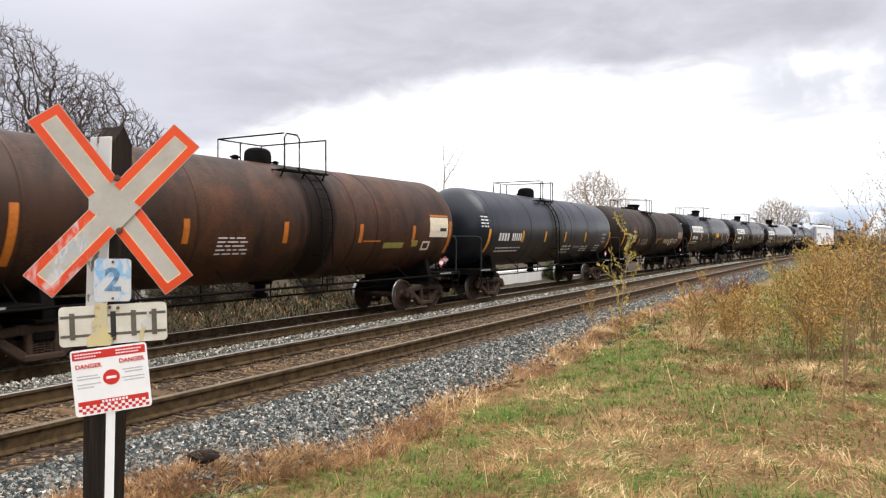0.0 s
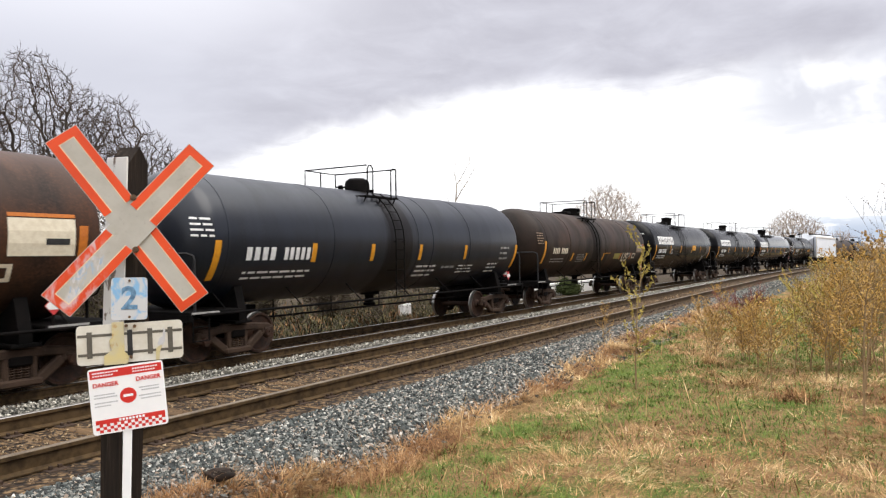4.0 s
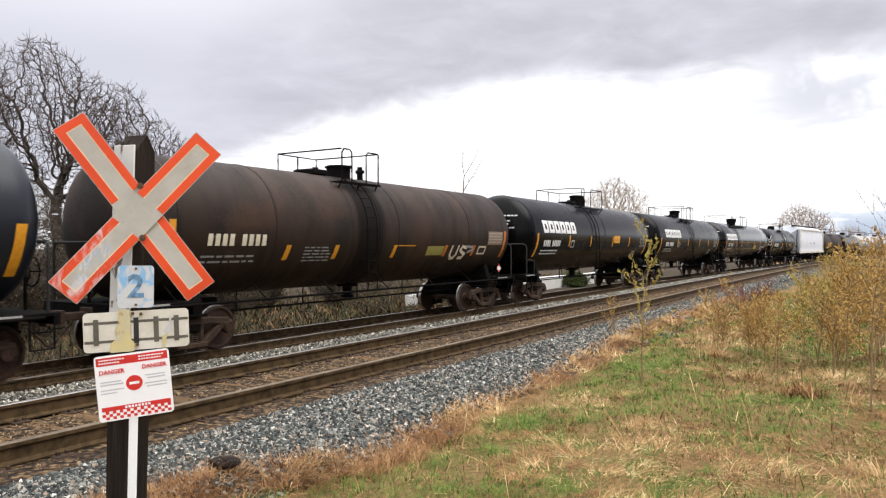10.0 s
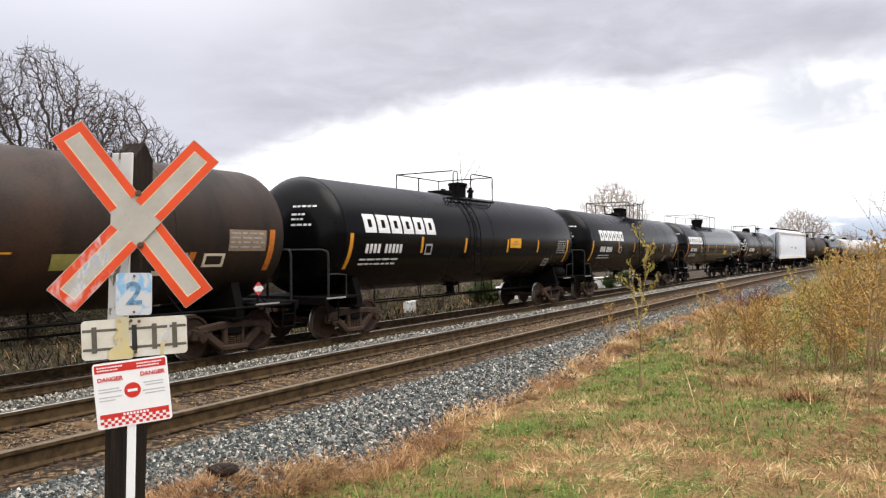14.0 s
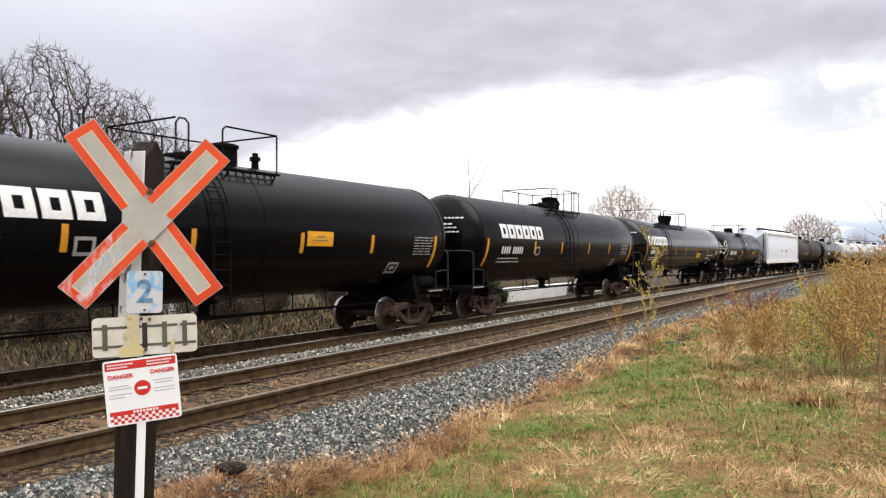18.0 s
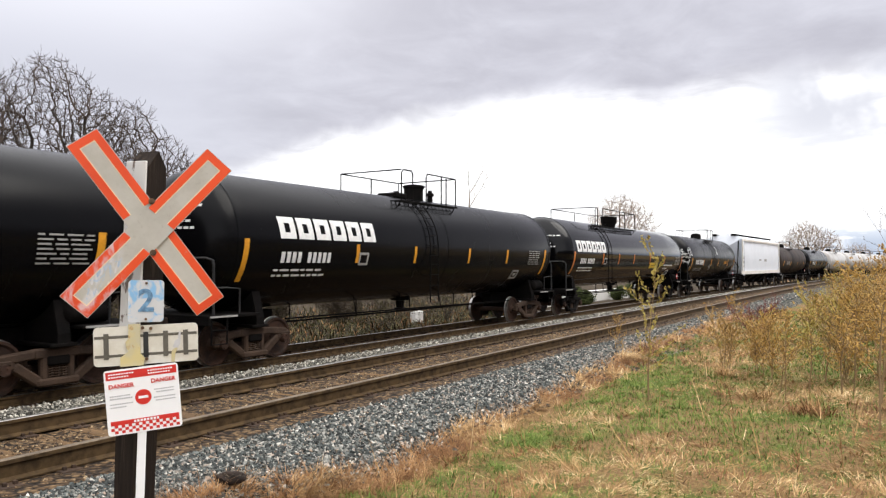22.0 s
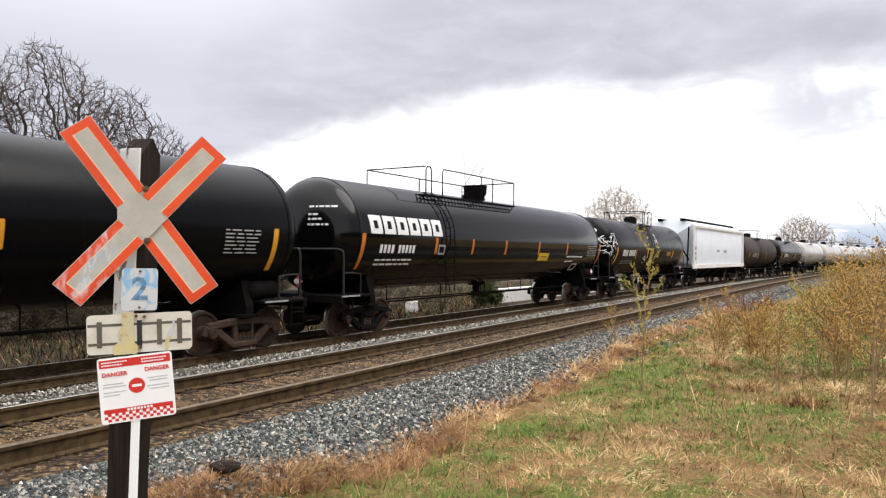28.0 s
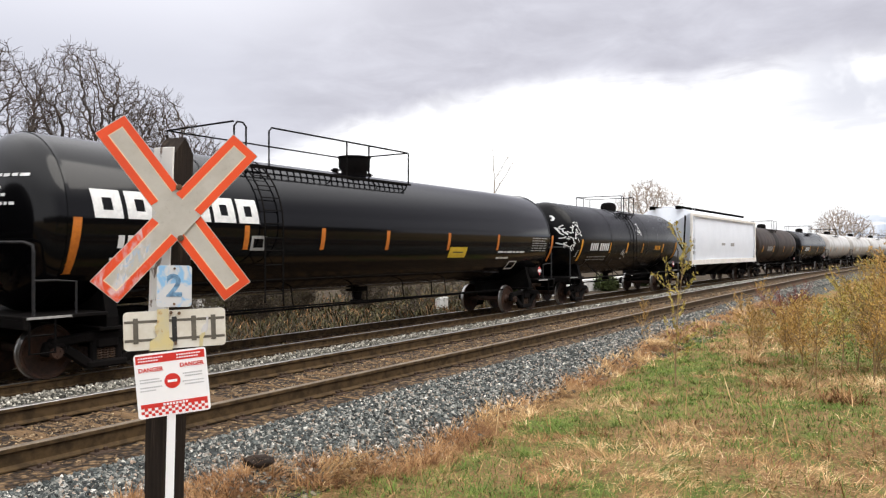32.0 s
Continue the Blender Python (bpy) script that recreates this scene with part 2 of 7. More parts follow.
def tank_paint(name, base, grime, rust, rustiness, gloss, top_dust=0.25, spec=0.20, spill=None):
    """Tank paint: streaks running down the shell, patches of rust and dust on the upper side, and a spill below the hatch at y = spill."""
    n = Nodes(name)
    plain_coord = n.coord
    shift = n.t.nodes.new("ShaderNodeVectorMath")
    shift.operation = "ADD"
    n.t.links.new(n.coord, shift.inputs[0])
    r = n.random()
    comb = n.t.nodes.new("ShaderNodeCombineXYZ")
    n.t.links.new(n.math("MULTIPLY", r, 37.0), comb.inputs[1])
    n.t.links.new(comb.outputs[0], shift.inputs[1])
    n.coord = shift.outputs[0]
    streak = n.noise(1.0, 6.0, 0.62, (0.6, 1.5, 0.45), 0.6)
    patch = n.noise(0.55, 6.0, 0.62, None, 0.6)
    fine = n.noise(22.0, 4.0, 0.6)
    c = n.mix(n.step(streak, 0.38, 0.72), base, grime)
    c = n.mix(n.math("MULTIPLY", n.step(n.math("ADD", n.math("MULTIPLY", patch, 0.7), n.math("MULTIPLY", fine, 0.3)), 0.62 - 0.3 * rustiness, 0.78 - 0.25 * rustiness), min(1.0, rustiness * 1.4)), c, rust)
    c = n.mix(n.math("MULTIPLY", n.step(n.math("MULTIPLY", fine, streak), 0.24, 0.42), top_dust), c, tuple(1.5 * x + 0.015 for x in grime))
    if spill is not None:
        away = n.math("ABSOLUTE", n.math("SUBTRACT", n.axis(1, plain_coord), spill))
        away = n.math("ADD", away, n.math("MULTIPLY", n.math("SUBTRACT", n.noise(1.0, 5.0, 0.6, (0.3, 2.5, 0.25), 0.3), 0.5), 1.6))
        wet = n.math("MULTIPLY", n.step(away, 0.85, 0.35), 0.85)
        c = n.mix(wet, c, (0.010, 0.008, 0.007))
        spec = n.math("MULTIPLY", n.math("SUBTRACT", 1.0, n.math("MULTIPLY", wet, 0.75)), spec)
    n.bump(n.math("ADD", n.math("MULTIPLY", n.noise(1.2, 2.0), 0.8), n.math("MULTIPLY", fine, 0.05)), 0.06, 0.02)
    rough = n.math("ADD", n.math("MULTIPLY", n.step(streak, 0.3, 0.75), 0.30 * gloss), gloss)
    return n.done(c, rough, 0.0, spec)


M = {}
M["tank_rust"] = tank_paint("rust brown tank paint", (0.050, 0.024, 0.014), (0.018, 0.011, 0.008), (0.118, 0.045, 0.018), 0.50, 0.46, spill=0.55)
M["tank_brown"] = tank_paint("brown black tank paint", (0.026, 0.016, 0.011), (0.011, 0.008, 0.006), (0.056, 0.028, 0.016), 0.50, 0.48, spill=-0.85)
M["tank_grey"] = tank_paint("faded blue black tank paint", (0.012, 0.015, 0.023), (0.006, 0.008, 0.012), (0.030, 0.032, 0.039), 0.24, 0.30, 0.20, 0.42, spill=-0.45)
M["tank_black"] = tank_paint("black tank paint", (0.0025, 0.0025, 0.003), (0.0018, 0.0018, 0.002), (0.008, 0.0078, 0.008), 0.14, 0.22, 0.10, 0.12)
M["tank_gloss"] = tank_paint("glossy black tank paint", (0.0025, 0.0025, 0.003), (0.0018, 0.0018, 0.002), (0.006, 0.0055, 0.0055), 0.06, 0.10, 0.04, 0.27)
M["tank_silver"] = tank_paint("dull silver tank paint", (0.47, 0.46, 0.44), (0.25, 0.23, 0.21), (0.22, 0.16, 0.12), 0.25, 0.28, 0.25, 0.5)
M["hopper"] = plain("pale grey hopper paint", (0.76, 0.79, 0.84), (0.70, 0.73, 0.78), 0.7, 0.5, 0.0, 0.05, 0.3, 9.0)
M["hopper_trim"] = plain("cream grey hopper trim", (0.80, 0.77, 0.72), (0.66, 0.62, 0.56), 2.0, 0.6, 0.0, 0.1)
M["frame"] = plain("black underframe paint", (0.003, 0.003, 0.003), (0.009, 0.0075, 0.007), 3.0, 0.75, 0.0, 0.2, 0.05)
M["railing"] = plain("dull black railing paint", (0.012, 0.013, 0.015), (0.026, 0.024, 0.023), 8.0, 0.6, 0.0, 0.05, 0.25)
M["rusty"] = plain("rusted cast steel", (0.062, 0.038, 0.025), (0.032, 0.021, 0.015), 5.0, 0.8, 0.0, 0.35, 0.2)
M["wheel"] = plain("dark rusted wheel steel", (0.060, 0.030, 0.019), (0.022, 0.015, 0.012), 6.0, 0.65, 0.0, 0.2, 0.2)
M["tread"] = plain("worn bright wheel tread", (0.42, 0.41, 0.40), (0.26, 0.25, 0.24), 8.0, 0.35, 0.9, 0.05)
M["stripe"] = plain("yellow reflective sheeting", (0.70, 0.31, 0.01), (0.56, 0.23, 0.01), 14.0, 0.5, 0.0, 0.05)
M["stripe_red"] = plain("orange reflective sheeting", (0.56, 0.17, 0.012), (0.40, 0.11, 0.012), 14.0, 0.5, 0.0, 0.05)
M["white"] = plain("white stencil paint", (0.80, 0.80, 0.78), (0.62, 0.62, 0.61), 9.0, 0.6, 0.0, 0.03)
M["grey_mark"] = plain("weathered stencil paint", (0.36, 0.35, 0.33), (0.24, 0.235, 0.225), 12.0, 0.7, 0.0, 0.03)
M["yellow_sign"] = plain("yellow placard", (0.72, 0.50, 0.03), (0.60, 0.40, 0.03), 9.0, 0.5, 0.0, 0.03)
M["orange_sign"] = plain("amber placard", (0.80, 0.38, 0.01), (0.70, 0.31, 0.01), 9.0, 0.5, 0.0, 0.03)
M["olive_sign"] = plain("dirty yellow placard", (0.33, 0.29, 0.06), (0.24, 0.21, 0.06), 9.0, 0.6, 0.0, 0.03)
M["tan_mark"] = plain("faded tan panel", (0.27, 0.19, 0.12), (0.19, 0.13, 0.09), 9.0, 0.7, 0.0, 0.03)
M["cream_mark"] = plain("cream placard", (0.74, 0.67, 0.52), (0.62, 0.54, 0.40), 9.0, 0.6, 0.0, 0.03)
M["ink"] = plain("black sign ink", (0.012, 0.012, 0.013), (0.03, 0.03, 0.03), 9.0, 0.6, 0.0, 0.03)


def rail_steel():
    n = Nodes("rail steel with a polished head")
    f = n.noise(7.0, 5.0, 0.6)
    c = n.mix(n.step(f, 0.35, 0.68), (0.086, 0.054, 0.025), (0.034, 0.022, 0.011))
    return n.done(c, n.math("ADD", n.math("MULTIPLY", f, 0.2), 0.6), 0.0, 0.15)


M["rail"] = rail_steel()
M["railhead"] = plain("polished rail head", (0.42, 0.40, 0.38), (0.26, 0.24, 0.22), 4.0, 0.30, 0.9, 0.03)
M["railhead_dull"] = plain("dull rail head", (0.20, 0.155, 0.105), (0.10, 0.072, 0.046), 4.0, 0.48, 0.45, 0.05)


def tie_wood():
    n = Nodes("weathered tie wood")
    g = n.noise(1.0, 6.0, 0.65, (2.0, 26.0, 26.0), 0.4)
    r = n.random()
    c = n.ramp(g, (0.25, (0.052, 0.031, 0.015)), (0.55, (0.155, 0.094, 0.045)), (0.8, (0.27, 0.175, 0.090)))
    c = n.mix(n.math("MULTIPLY", r, 0.55), c, (0.075, 0.048, 0.030))
    n.bump(g, 0.6, 0.012)
    return n.done(c, 0.9, 0.0, 0.15)


M["tie"] = tie_wood()


def stones(name, *tones):
    n = Nodes(name)
    k = n.island()
    c = n.ramp(k, *[(p, t) for p, t in tones])
    c = n.mix(0.13, c, n.ramp(n.noise(60.0, 3.0), (0.3, (0.03, 0.03, 0.03)), (0.7, (0.34, 0.33, 0.31))))
    n.bump(n.noise(80.0, 3.0), 0.4, 0.004)
    return n.done(c, 0.9, 0.0, 0.12)


M["stone"] = stones("crushed grey ballast stone", (0.0, (0.010, 0.012, 0.012)), (0.38, (0.042, 0.050, 0.049)), (0.60, (0.098, 0.112, 0.106)), (0.74, (0.20, 0.198, 0.176)), (0.86, (0.35, 0.345, 0.31)), (0.92, (0.27, 0.18, 0.12)), (1.0, (0.64, 0.63, 0.57)))
M["stone_brown"] = stones("rust stained ballast stone", (0.0, (0.040, 0.023, 0.011)), (0.4, (0.120, 0.071, 0.033)), (0.75, (0.22, 0.138, 0.066)), (1.0, (0.42, 0.32, 0.19)))


def ground_mat():
    n = Nodes("rough meadow soil with thatch")
    a, b, f = n.noise(0.55, 5.0, 0.6, None, 0.4), n.noise(2.6, 5.0, 0.6), n.noise(38.0, 4.0, 0.65)
    c = n.ramp(f, (0.25, (0.066, 0.038, 0.017)), (0.5, (0.185, 0.112, 0.049)), (0.78, (0.34, 0.225, 0.105)))
    green = n.ramp(f, (0.25, (0.034, 0.050, 0.010)), (0.75, (0.120, 0.150, 0.028)))
    lush = n.math("MULTIPLY", n.math("MULTIPLY", n.step(n.axis(1), 5.5, 7.5), n.math("SUBTRACT", 1.0, n.step(n.axis(1), 10.8, 13.0))), 0.03)
    c = n.mix(n.step(n.math("ADD", lush, n.math("ADD", n.math("MULTIPLY", a, 0.6), n.math("MULTIPLY", b, 0.4))), 0.50, 0.60), c, green)
    # behind the train: browner soil, with the shade there put into the colour
    shaded_soil = n.ramp(f, (0.25, (0.020, 0.014, 0.009)), (0.55, (0.050, 0.036, 0.021)), (0.8, (0.105, 0.080, 0.045)))
    c = n.mix(n.step(n.axis(0), -14.4, -15.4), c, shaded_soil)
    n.bump(f, 0.8, 0.03)
    return n.done(c, 0.95, 0.0, 0.2)


def bed_mat(name, lo, mid, hi):
    n = Nodes(name)
    v = n.t.nodes.new("ShaderNodeTexVoronoi")
    v.inputs["Scale"].default_value = 17.0
    n.t.links.new(n.coord, v.inputs["Vector"])
    g = n.axis(0, v.outputs["Color"])
    c = n.ramp(g, (0.1, lo), (0.5, mid), (0.9, hi))
    d = n.math("SUBTRACT", 1.0, v.outputs["Distance"])
    # gaps between the stones: their shade is put into the colour
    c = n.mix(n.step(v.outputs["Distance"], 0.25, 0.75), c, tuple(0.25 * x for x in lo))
    n.bump(d, 0.9, 0.03)
    return n.done(c, 0.9, 0.0, 0.25)


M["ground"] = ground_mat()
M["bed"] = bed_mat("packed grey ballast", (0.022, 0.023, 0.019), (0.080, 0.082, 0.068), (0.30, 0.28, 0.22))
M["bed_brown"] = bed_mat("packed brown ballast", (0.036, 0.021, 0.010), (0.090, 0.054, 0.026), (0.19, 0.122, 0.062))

# ---- ground ----
def lumps(x, y):
    return 0.05 * noise.noise((x * 0.5, y * 0.5, 3.1)) + 0.025 * noise.noise((x * 1.7, y * 1.7, 8.4))


SECTION = ((-400, -0.55), (-60, -0.55), (-17.5, -0.42), (-15.6, -0.40), (-14.9, -0.30), (-10.6, -0.30), (-9.7, -0.25), (-9.0, 0.08), (-4.9, 0.10), (-4.2, 0.24),
           (-3.6, 0.26), (-2.0, 0.36), (0.0, 0.46), (4.0, 0.52), (14.0, 0.45), (60, 0.2), (400, 0.2))


def section(x):
    for (a, za), (b, zb) in zip(SECTION, SECTION[1:]):
        if x <= b:
            k = min(1.0, max(0.0, (x - a) / (b - a)))
            return za + (zb - za) * k
    return SECTION[-1][1]


def ground_z(x, y):
    u = x - bend(min(y, 220.0))
    wild = 1.0 if u > -3.7 else max(0.0, 1 - (abs(u + 3.7)) / 0.8) if u > -15.2 else min(1.0, (-15.2 - u) / 2.0)
    return section(u) + wild * lumps(x, y)


def steps(*runs):
    out = []
    for a, b, n in runs:
        out += [a + (b - a) * k / n for k in range(n)]
    return out + [runs[-1][1]]


def build_ground():
    xs = steps((-3000, -400, 4), (-400, -60, 6), (-60, -18, 14), (-18, -8, 30), (-8, -4.6, 8), (-4.6, 6, 64), (6, 40, 24), (40, 400, 8), (400, 3000, 4))
    ys = steps((-3000, -200, 5), (-200, -12, 14), (-12, 1, 20), (1, 30, 150), (30, 80, 60), (80, 260, 40), (260, 800, 8), (800, 3500, 5))
    verts = [(x + (bend(min(y, 220.0)) if abs(x) < 60 else 0), y, ground_z(x + (bend(min(y, 220.0)) if abs(x) < 60 else 0), y)) for y in ys for x in xs]
    k = len(xs)
    faces = [(j * k + i, j * k + i + 1, (j + 1) * k + i + 1, (j + 1) * k + i) for j in range(len(ys) - 1) for i in range(k - 1)]
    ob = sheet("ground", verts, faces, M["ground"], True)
    tagged(ob, "rough meadow ground of straw thatch and new grass", "ground", kind="structure")


build_ground()


# ---- the two tracks ----
def bank_z(u):
    """Height of the near bank, u metres east of the near track's centre."""
    return float(np.interp(u, [-2.85, -2.3, -1.9, -1.3, -0.6, 0.6, 1.3, 1.9, 2.38, 2.6, 2.8, 3.1], [-0.1, 0.36, 0.40, 0.38, 0.37, 0.37, 0.385, 0.385, 0.375, 0.33, 0.285, 0.14]))


def strip(name, profile, material, y0, y1, step, jitter=0.0):
    """A bed drawn along the line, profile of (x from the train track, z)."""
    rnd = random.Random(5)
    ys = []
    y = y0
    while y <= y1:
        ys.append(y)
        y += step if y < 60 else step * 5
    verts = []
    for y in ys:
        for x, z in profile:
            verts.append((TRAIN_X + bend(y) + x + rnd.uniform(-jitter, jitter), y, z + rnd.uniform(-jitter, jitter) * 0.5))
    k = len(profile)
    faces = [(j * k + i, j * k + i + 1, (j + 1) * k + i + 1, (j + 1) * k + i) for j in range(len(ys) - 1) for i in range(k - 1)]
    return sheet(name, verts, faces, material, True)


Y0, Y1 = -30.0, 320.0
near = NEAR_X - TRAIN_X
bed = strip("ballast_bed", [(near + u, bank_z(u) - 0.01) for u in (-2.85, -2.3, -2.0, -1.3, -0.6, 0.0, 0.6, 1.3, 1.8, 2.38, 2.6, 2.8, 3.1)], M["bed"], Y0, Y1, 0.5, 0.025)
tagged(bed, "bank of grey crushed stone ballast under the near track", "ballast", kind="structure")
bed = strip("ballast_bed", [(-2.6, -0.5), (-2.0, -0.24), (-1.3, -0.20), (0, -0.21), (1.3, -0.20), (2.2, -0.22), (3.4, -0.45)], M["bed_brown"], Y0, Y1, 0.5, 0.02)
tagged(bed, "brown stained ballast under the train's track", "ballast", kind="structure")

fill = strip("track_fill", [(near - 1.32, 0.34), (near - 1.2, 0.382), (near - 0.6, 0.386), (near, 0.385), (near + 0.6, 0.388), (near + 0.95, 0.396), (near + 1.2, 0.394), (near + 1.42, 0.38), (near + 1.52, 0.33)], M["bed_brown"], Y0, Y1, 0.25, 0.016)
tagged(fill, "brown dirt and fine stones packed between the ties", "track bed", kind="structure")

RAIL = [(-0.07, 0), (0.07, 0), (0.07, 0.012), (0.012, 0.03), (0.010, 0.125), (0.036, 0.138), (0.036, 0.170), (0.028, 0.176), (-0.028, 0.176), (-0.036, 0.170), (-0.036, 0.138), (-0.010, 0.125), (-0.012, 0.03), (-0.07, 0.012)]


def rail_run(x, top, head, parent):
    ys = steps((Y0, 35, 8), (35, Y1, 60))
    bm = bmesh.new()
    rings = [[bm.verts.new((TRAIN_X + bend(y) + x + dx, y, top - 0.176 + dz)) for dx, dz in RAIL] for y in ys]
    k = len(RAIL)
    for a, b in zip(rings, rings[1:]):
        for j in range(k):
            f = bm.faces.new((a[j], b[j], b[(j + 1) % k], a[(j + 1) % k]))
            if 6 <= j <= 8:
                f.material_index = 1
    ob = part("rail", bm, M["rail"], parent)
    ob.data.materials.append(head)
    return ob


def track(x, top, head, label, spacing, seed, reach):
    t = thing("railway_track", label, "railway track")
    for sx, top_metal in zip((-0.7535, 0.7535), head):
        rail_run(x + sx, top, top_metal, t)
    rnd = random.Random(seed)
    meshes = []
    for k in range(6):
        bm = bmesh.new()
        box(bm, -1.3, 1.3, -0.115, 0.115, -0.17, 0.0, 0.012)
        for v in bm.verts:
            v.co += Vector((rnd.uniform(-0.03, 0.03), rnd.uniform(-0.008, 0.008), rnd.uniform(-0.008, 0.006)))
        mesh = bpy.data.meshes.new("tie")
        bm.to_mesh(mesh)
        bm.free()
        mesh.materials.append(M["tie"])
        meshes.append(mesh)
    bm = bmesh.new()
    box(bm, -0.18, 0.18, -0.09, 0.09, 0, 0.016, 0.004)
    for px in (-0.11, 0.11):
        box(bm, px - 0.016, px + 0.016, -0.05, -0.02, 0.01, 0.045, 0.004)
        box(bm, px - 0.016, px + 0.016, 0.03, 0.06, 0.01, 0.045, 0.004)
    plate = bpy.data.meshes.new("tie_plate")
    bm.to_mesh(plate)
    bm.free()
    plate.materials.append(M["rusty"])
    y = -6.0
    while y < reach:
        m = on_track(x + rnd.uniform(-0.05, 0.05), y, top - 0.192, rnd.uniform(-1.5, 1.5))
        tie = share("tie", rnd.choice(meshes), t, m)
        if y < 26:
            for sx in (-0.7535, 0.7535):
                share("tie_plate", plate, tie, pose(sx, 0, 0.0))
        y += spacing + rnd.uniform(-0.04, 0.04)
    return t


# the west rail's sky glint is put in by a brighter head metal
track(near, NEAR_TOP, (M["railhead"], M["railhead_dull"]), "empty railway track with rusty rails on weathered wooden ties", 0.53, 11, 95)
track(0.0, 0.0, (M["railhead"], M["railhead"]), "railway track with worn rails under the passing train", 0.53, 12, 70)

# ---- the train ----
WHEELSETS, TRAIN = [], []
WHEEL_R = 0.457


def shared_mesh(name, bm, *materials, smooth=False):
    mesh = bpy.data.meshes.new(name)
    bm.to_mesh(mesh)
    bm.free()
    for m in materials:
        mesh.materials.append(m)
    if smooth:
        mesh.shade_smooth()
        mesh.set_sharp_from_angle(angle=radians(35))
    return mesh


def wheelset_mesh():
    bm = bmesh.new()
    for sx in (-1, 1):
        prof = [(0.66, 0.09), (0.675, 0.13), (0.69, 0.35), (0.675, 0.40), (0.672, 0.478), (0.685, 0.484), (0.70, 0.478), (0.712, 0.462), (0.81, 0.452), (0.812, 0.405), (0.775, 0.37), (0.755, 0.16), (0.80, 0.13), (0.815, 0.09)]
        rings = []
        for s, r in prof:
            rings.append([bm.verts.new((sx * s, r * math.cos(6.283185 * j / 32), r * math.sin(6.283185 * j / 32))) for j in range(32)])
        for k, (a, b) in enumerate(zip(rings, rings[1:])):
            for j in range(32):
                f = bm.faces.new((a[j], a[(j + 1) % 32], b[(j + 1) % 32], b[j]))
                if k in (6, 7):
                    f.material_index = 1
    rod(bm, (-1.06, 0, 0), (1.06, 0, 0), 0.082, n=14)
    for sx in (-1, 1):
        rod(bm, (sx * 1.03, 0, 0), (sx * 1.13, 0, 0), 0.115, 0.095, n=14)
        for j in range(3):
            a = 2.094 * j
            rod(bm, (sx * 1.12, 0.055 * math.cos(a), 0.055 * math.sin(a)), (sx * 1.145, 0.055 * math.cos(a), 0.055 * math.sin(a)), 0.02, n=6)
    bmesh.ops.recalc_face_normals(bm, faces=bm.faces)
    return shared_mesh("wheelset", bm, M["wheel"], M["tread"], smooth=True)


def bar(bm, a, b, w, x0, x1, bevel=0.012):
    """A flat cast bar in the side plane, from a to b (y, z), w deep, between x0 and x1."""
    (ya, za), (yb, zb) = a, b
    d = math.hypot(yb - ya, zb - za)
    m = Matrix.Translation((0, (ya + yb) / 2, (za + zb) / 2)) @ Matrix.Rotation(math.atan2(zb - za, yb - ya), 4, "X")
    box(bm, x0, x1, -d / 2, d / 2, -w / 2, w / 2, bevel, m)


def side_frame_mesh(material):
    bm = bmesh.new()
    x0, x1 = 0.93, 1.07
    for s in (-1, 1):
        bar(bm, (s * 0.34, 0.66), (s * 0.98, 0.60), 0.16, x0, x1, 0.03)
        bar(bm, (s * 0.98, 0.63), (s * 1.04, 0.40), 0.14, x0, x1, 0.03)
        bar(bm, (s * 0.77, 0.60), (s * 0.74, 0.44), 0.12, x0, x1, 0.03)
        bar(bm, (s * 0.72, 0.50), (s * 0.30, 0.19), 0.17, x0, x1, 0.03)
        bar(bm, (s * 0.23, 0.62), (s * 0.23, 0.22), 0.12, x0, x1, 0.03)
        box(bm, x0 - 0.02, x1 + 0.02, s * 0.89 - 0.13, s * 0.89 + 0.13, 0.53, 0.60, 0.015)
    bar(bm, (-0.42, 0.655), (0.42, 0.655), 0.17, x0 - 0.01, x1 + 0.01, 0.03)
    bar(bm, (-0.36, 0.185), (0.36, 0.185), 0.13, x0 - 0.04, x1 + 0.04, 0.03)
    return shared_mesh("side_frame", bm, material)


def spring_mesh():
    bm = bmesh.new()
    pipe(bm, [(1.0 + 0.05 * math.cos(k * 0.785), 0.05 * math.sin(k * 0.785), 0.235 + 0.0052 * k) for k in range(41)], 0.014, 5)
    return shared_mesh("spring", bm, M["rusty"])


WHEELSET = wheelset_mesh()
FRAME_RUST, FRAME_DARK = side_frame_mesh(M["rusty"]), side_frame_mesh(M["frame"])
SPRING = spring_mesh()
bm_t = bmesh.new()
box(bm_t, -1.10, 1.10, -0.20, 0.20, 0.45, 0.62, 0.03)
box(bm_t, -0.25, 0.25, -0.25, 0.25, 0.60, 0.74, 0.03)
BOLSTER = shared_mesh("bolster", bm_t, M["frame"])
bm_t = bmesh.new()
for s in (-1, 1):
    box(bm_t, -0.85, 0.85, s * 0.36 - 0.05, s * 0.36 + 0.05, 0.36, 0.46, 0.02)
    for sx in (-1, 1):
        box(bm_t, sx * 0.76 - 0.05, sx * 0.76 + 0.05, s * 0.40 - 0.035, s * 0.40 + 0.035, 0.30, 0.56, 0.015)
BRAKE = shared_mesh("brake_beam", bm_t, M["rusty"])


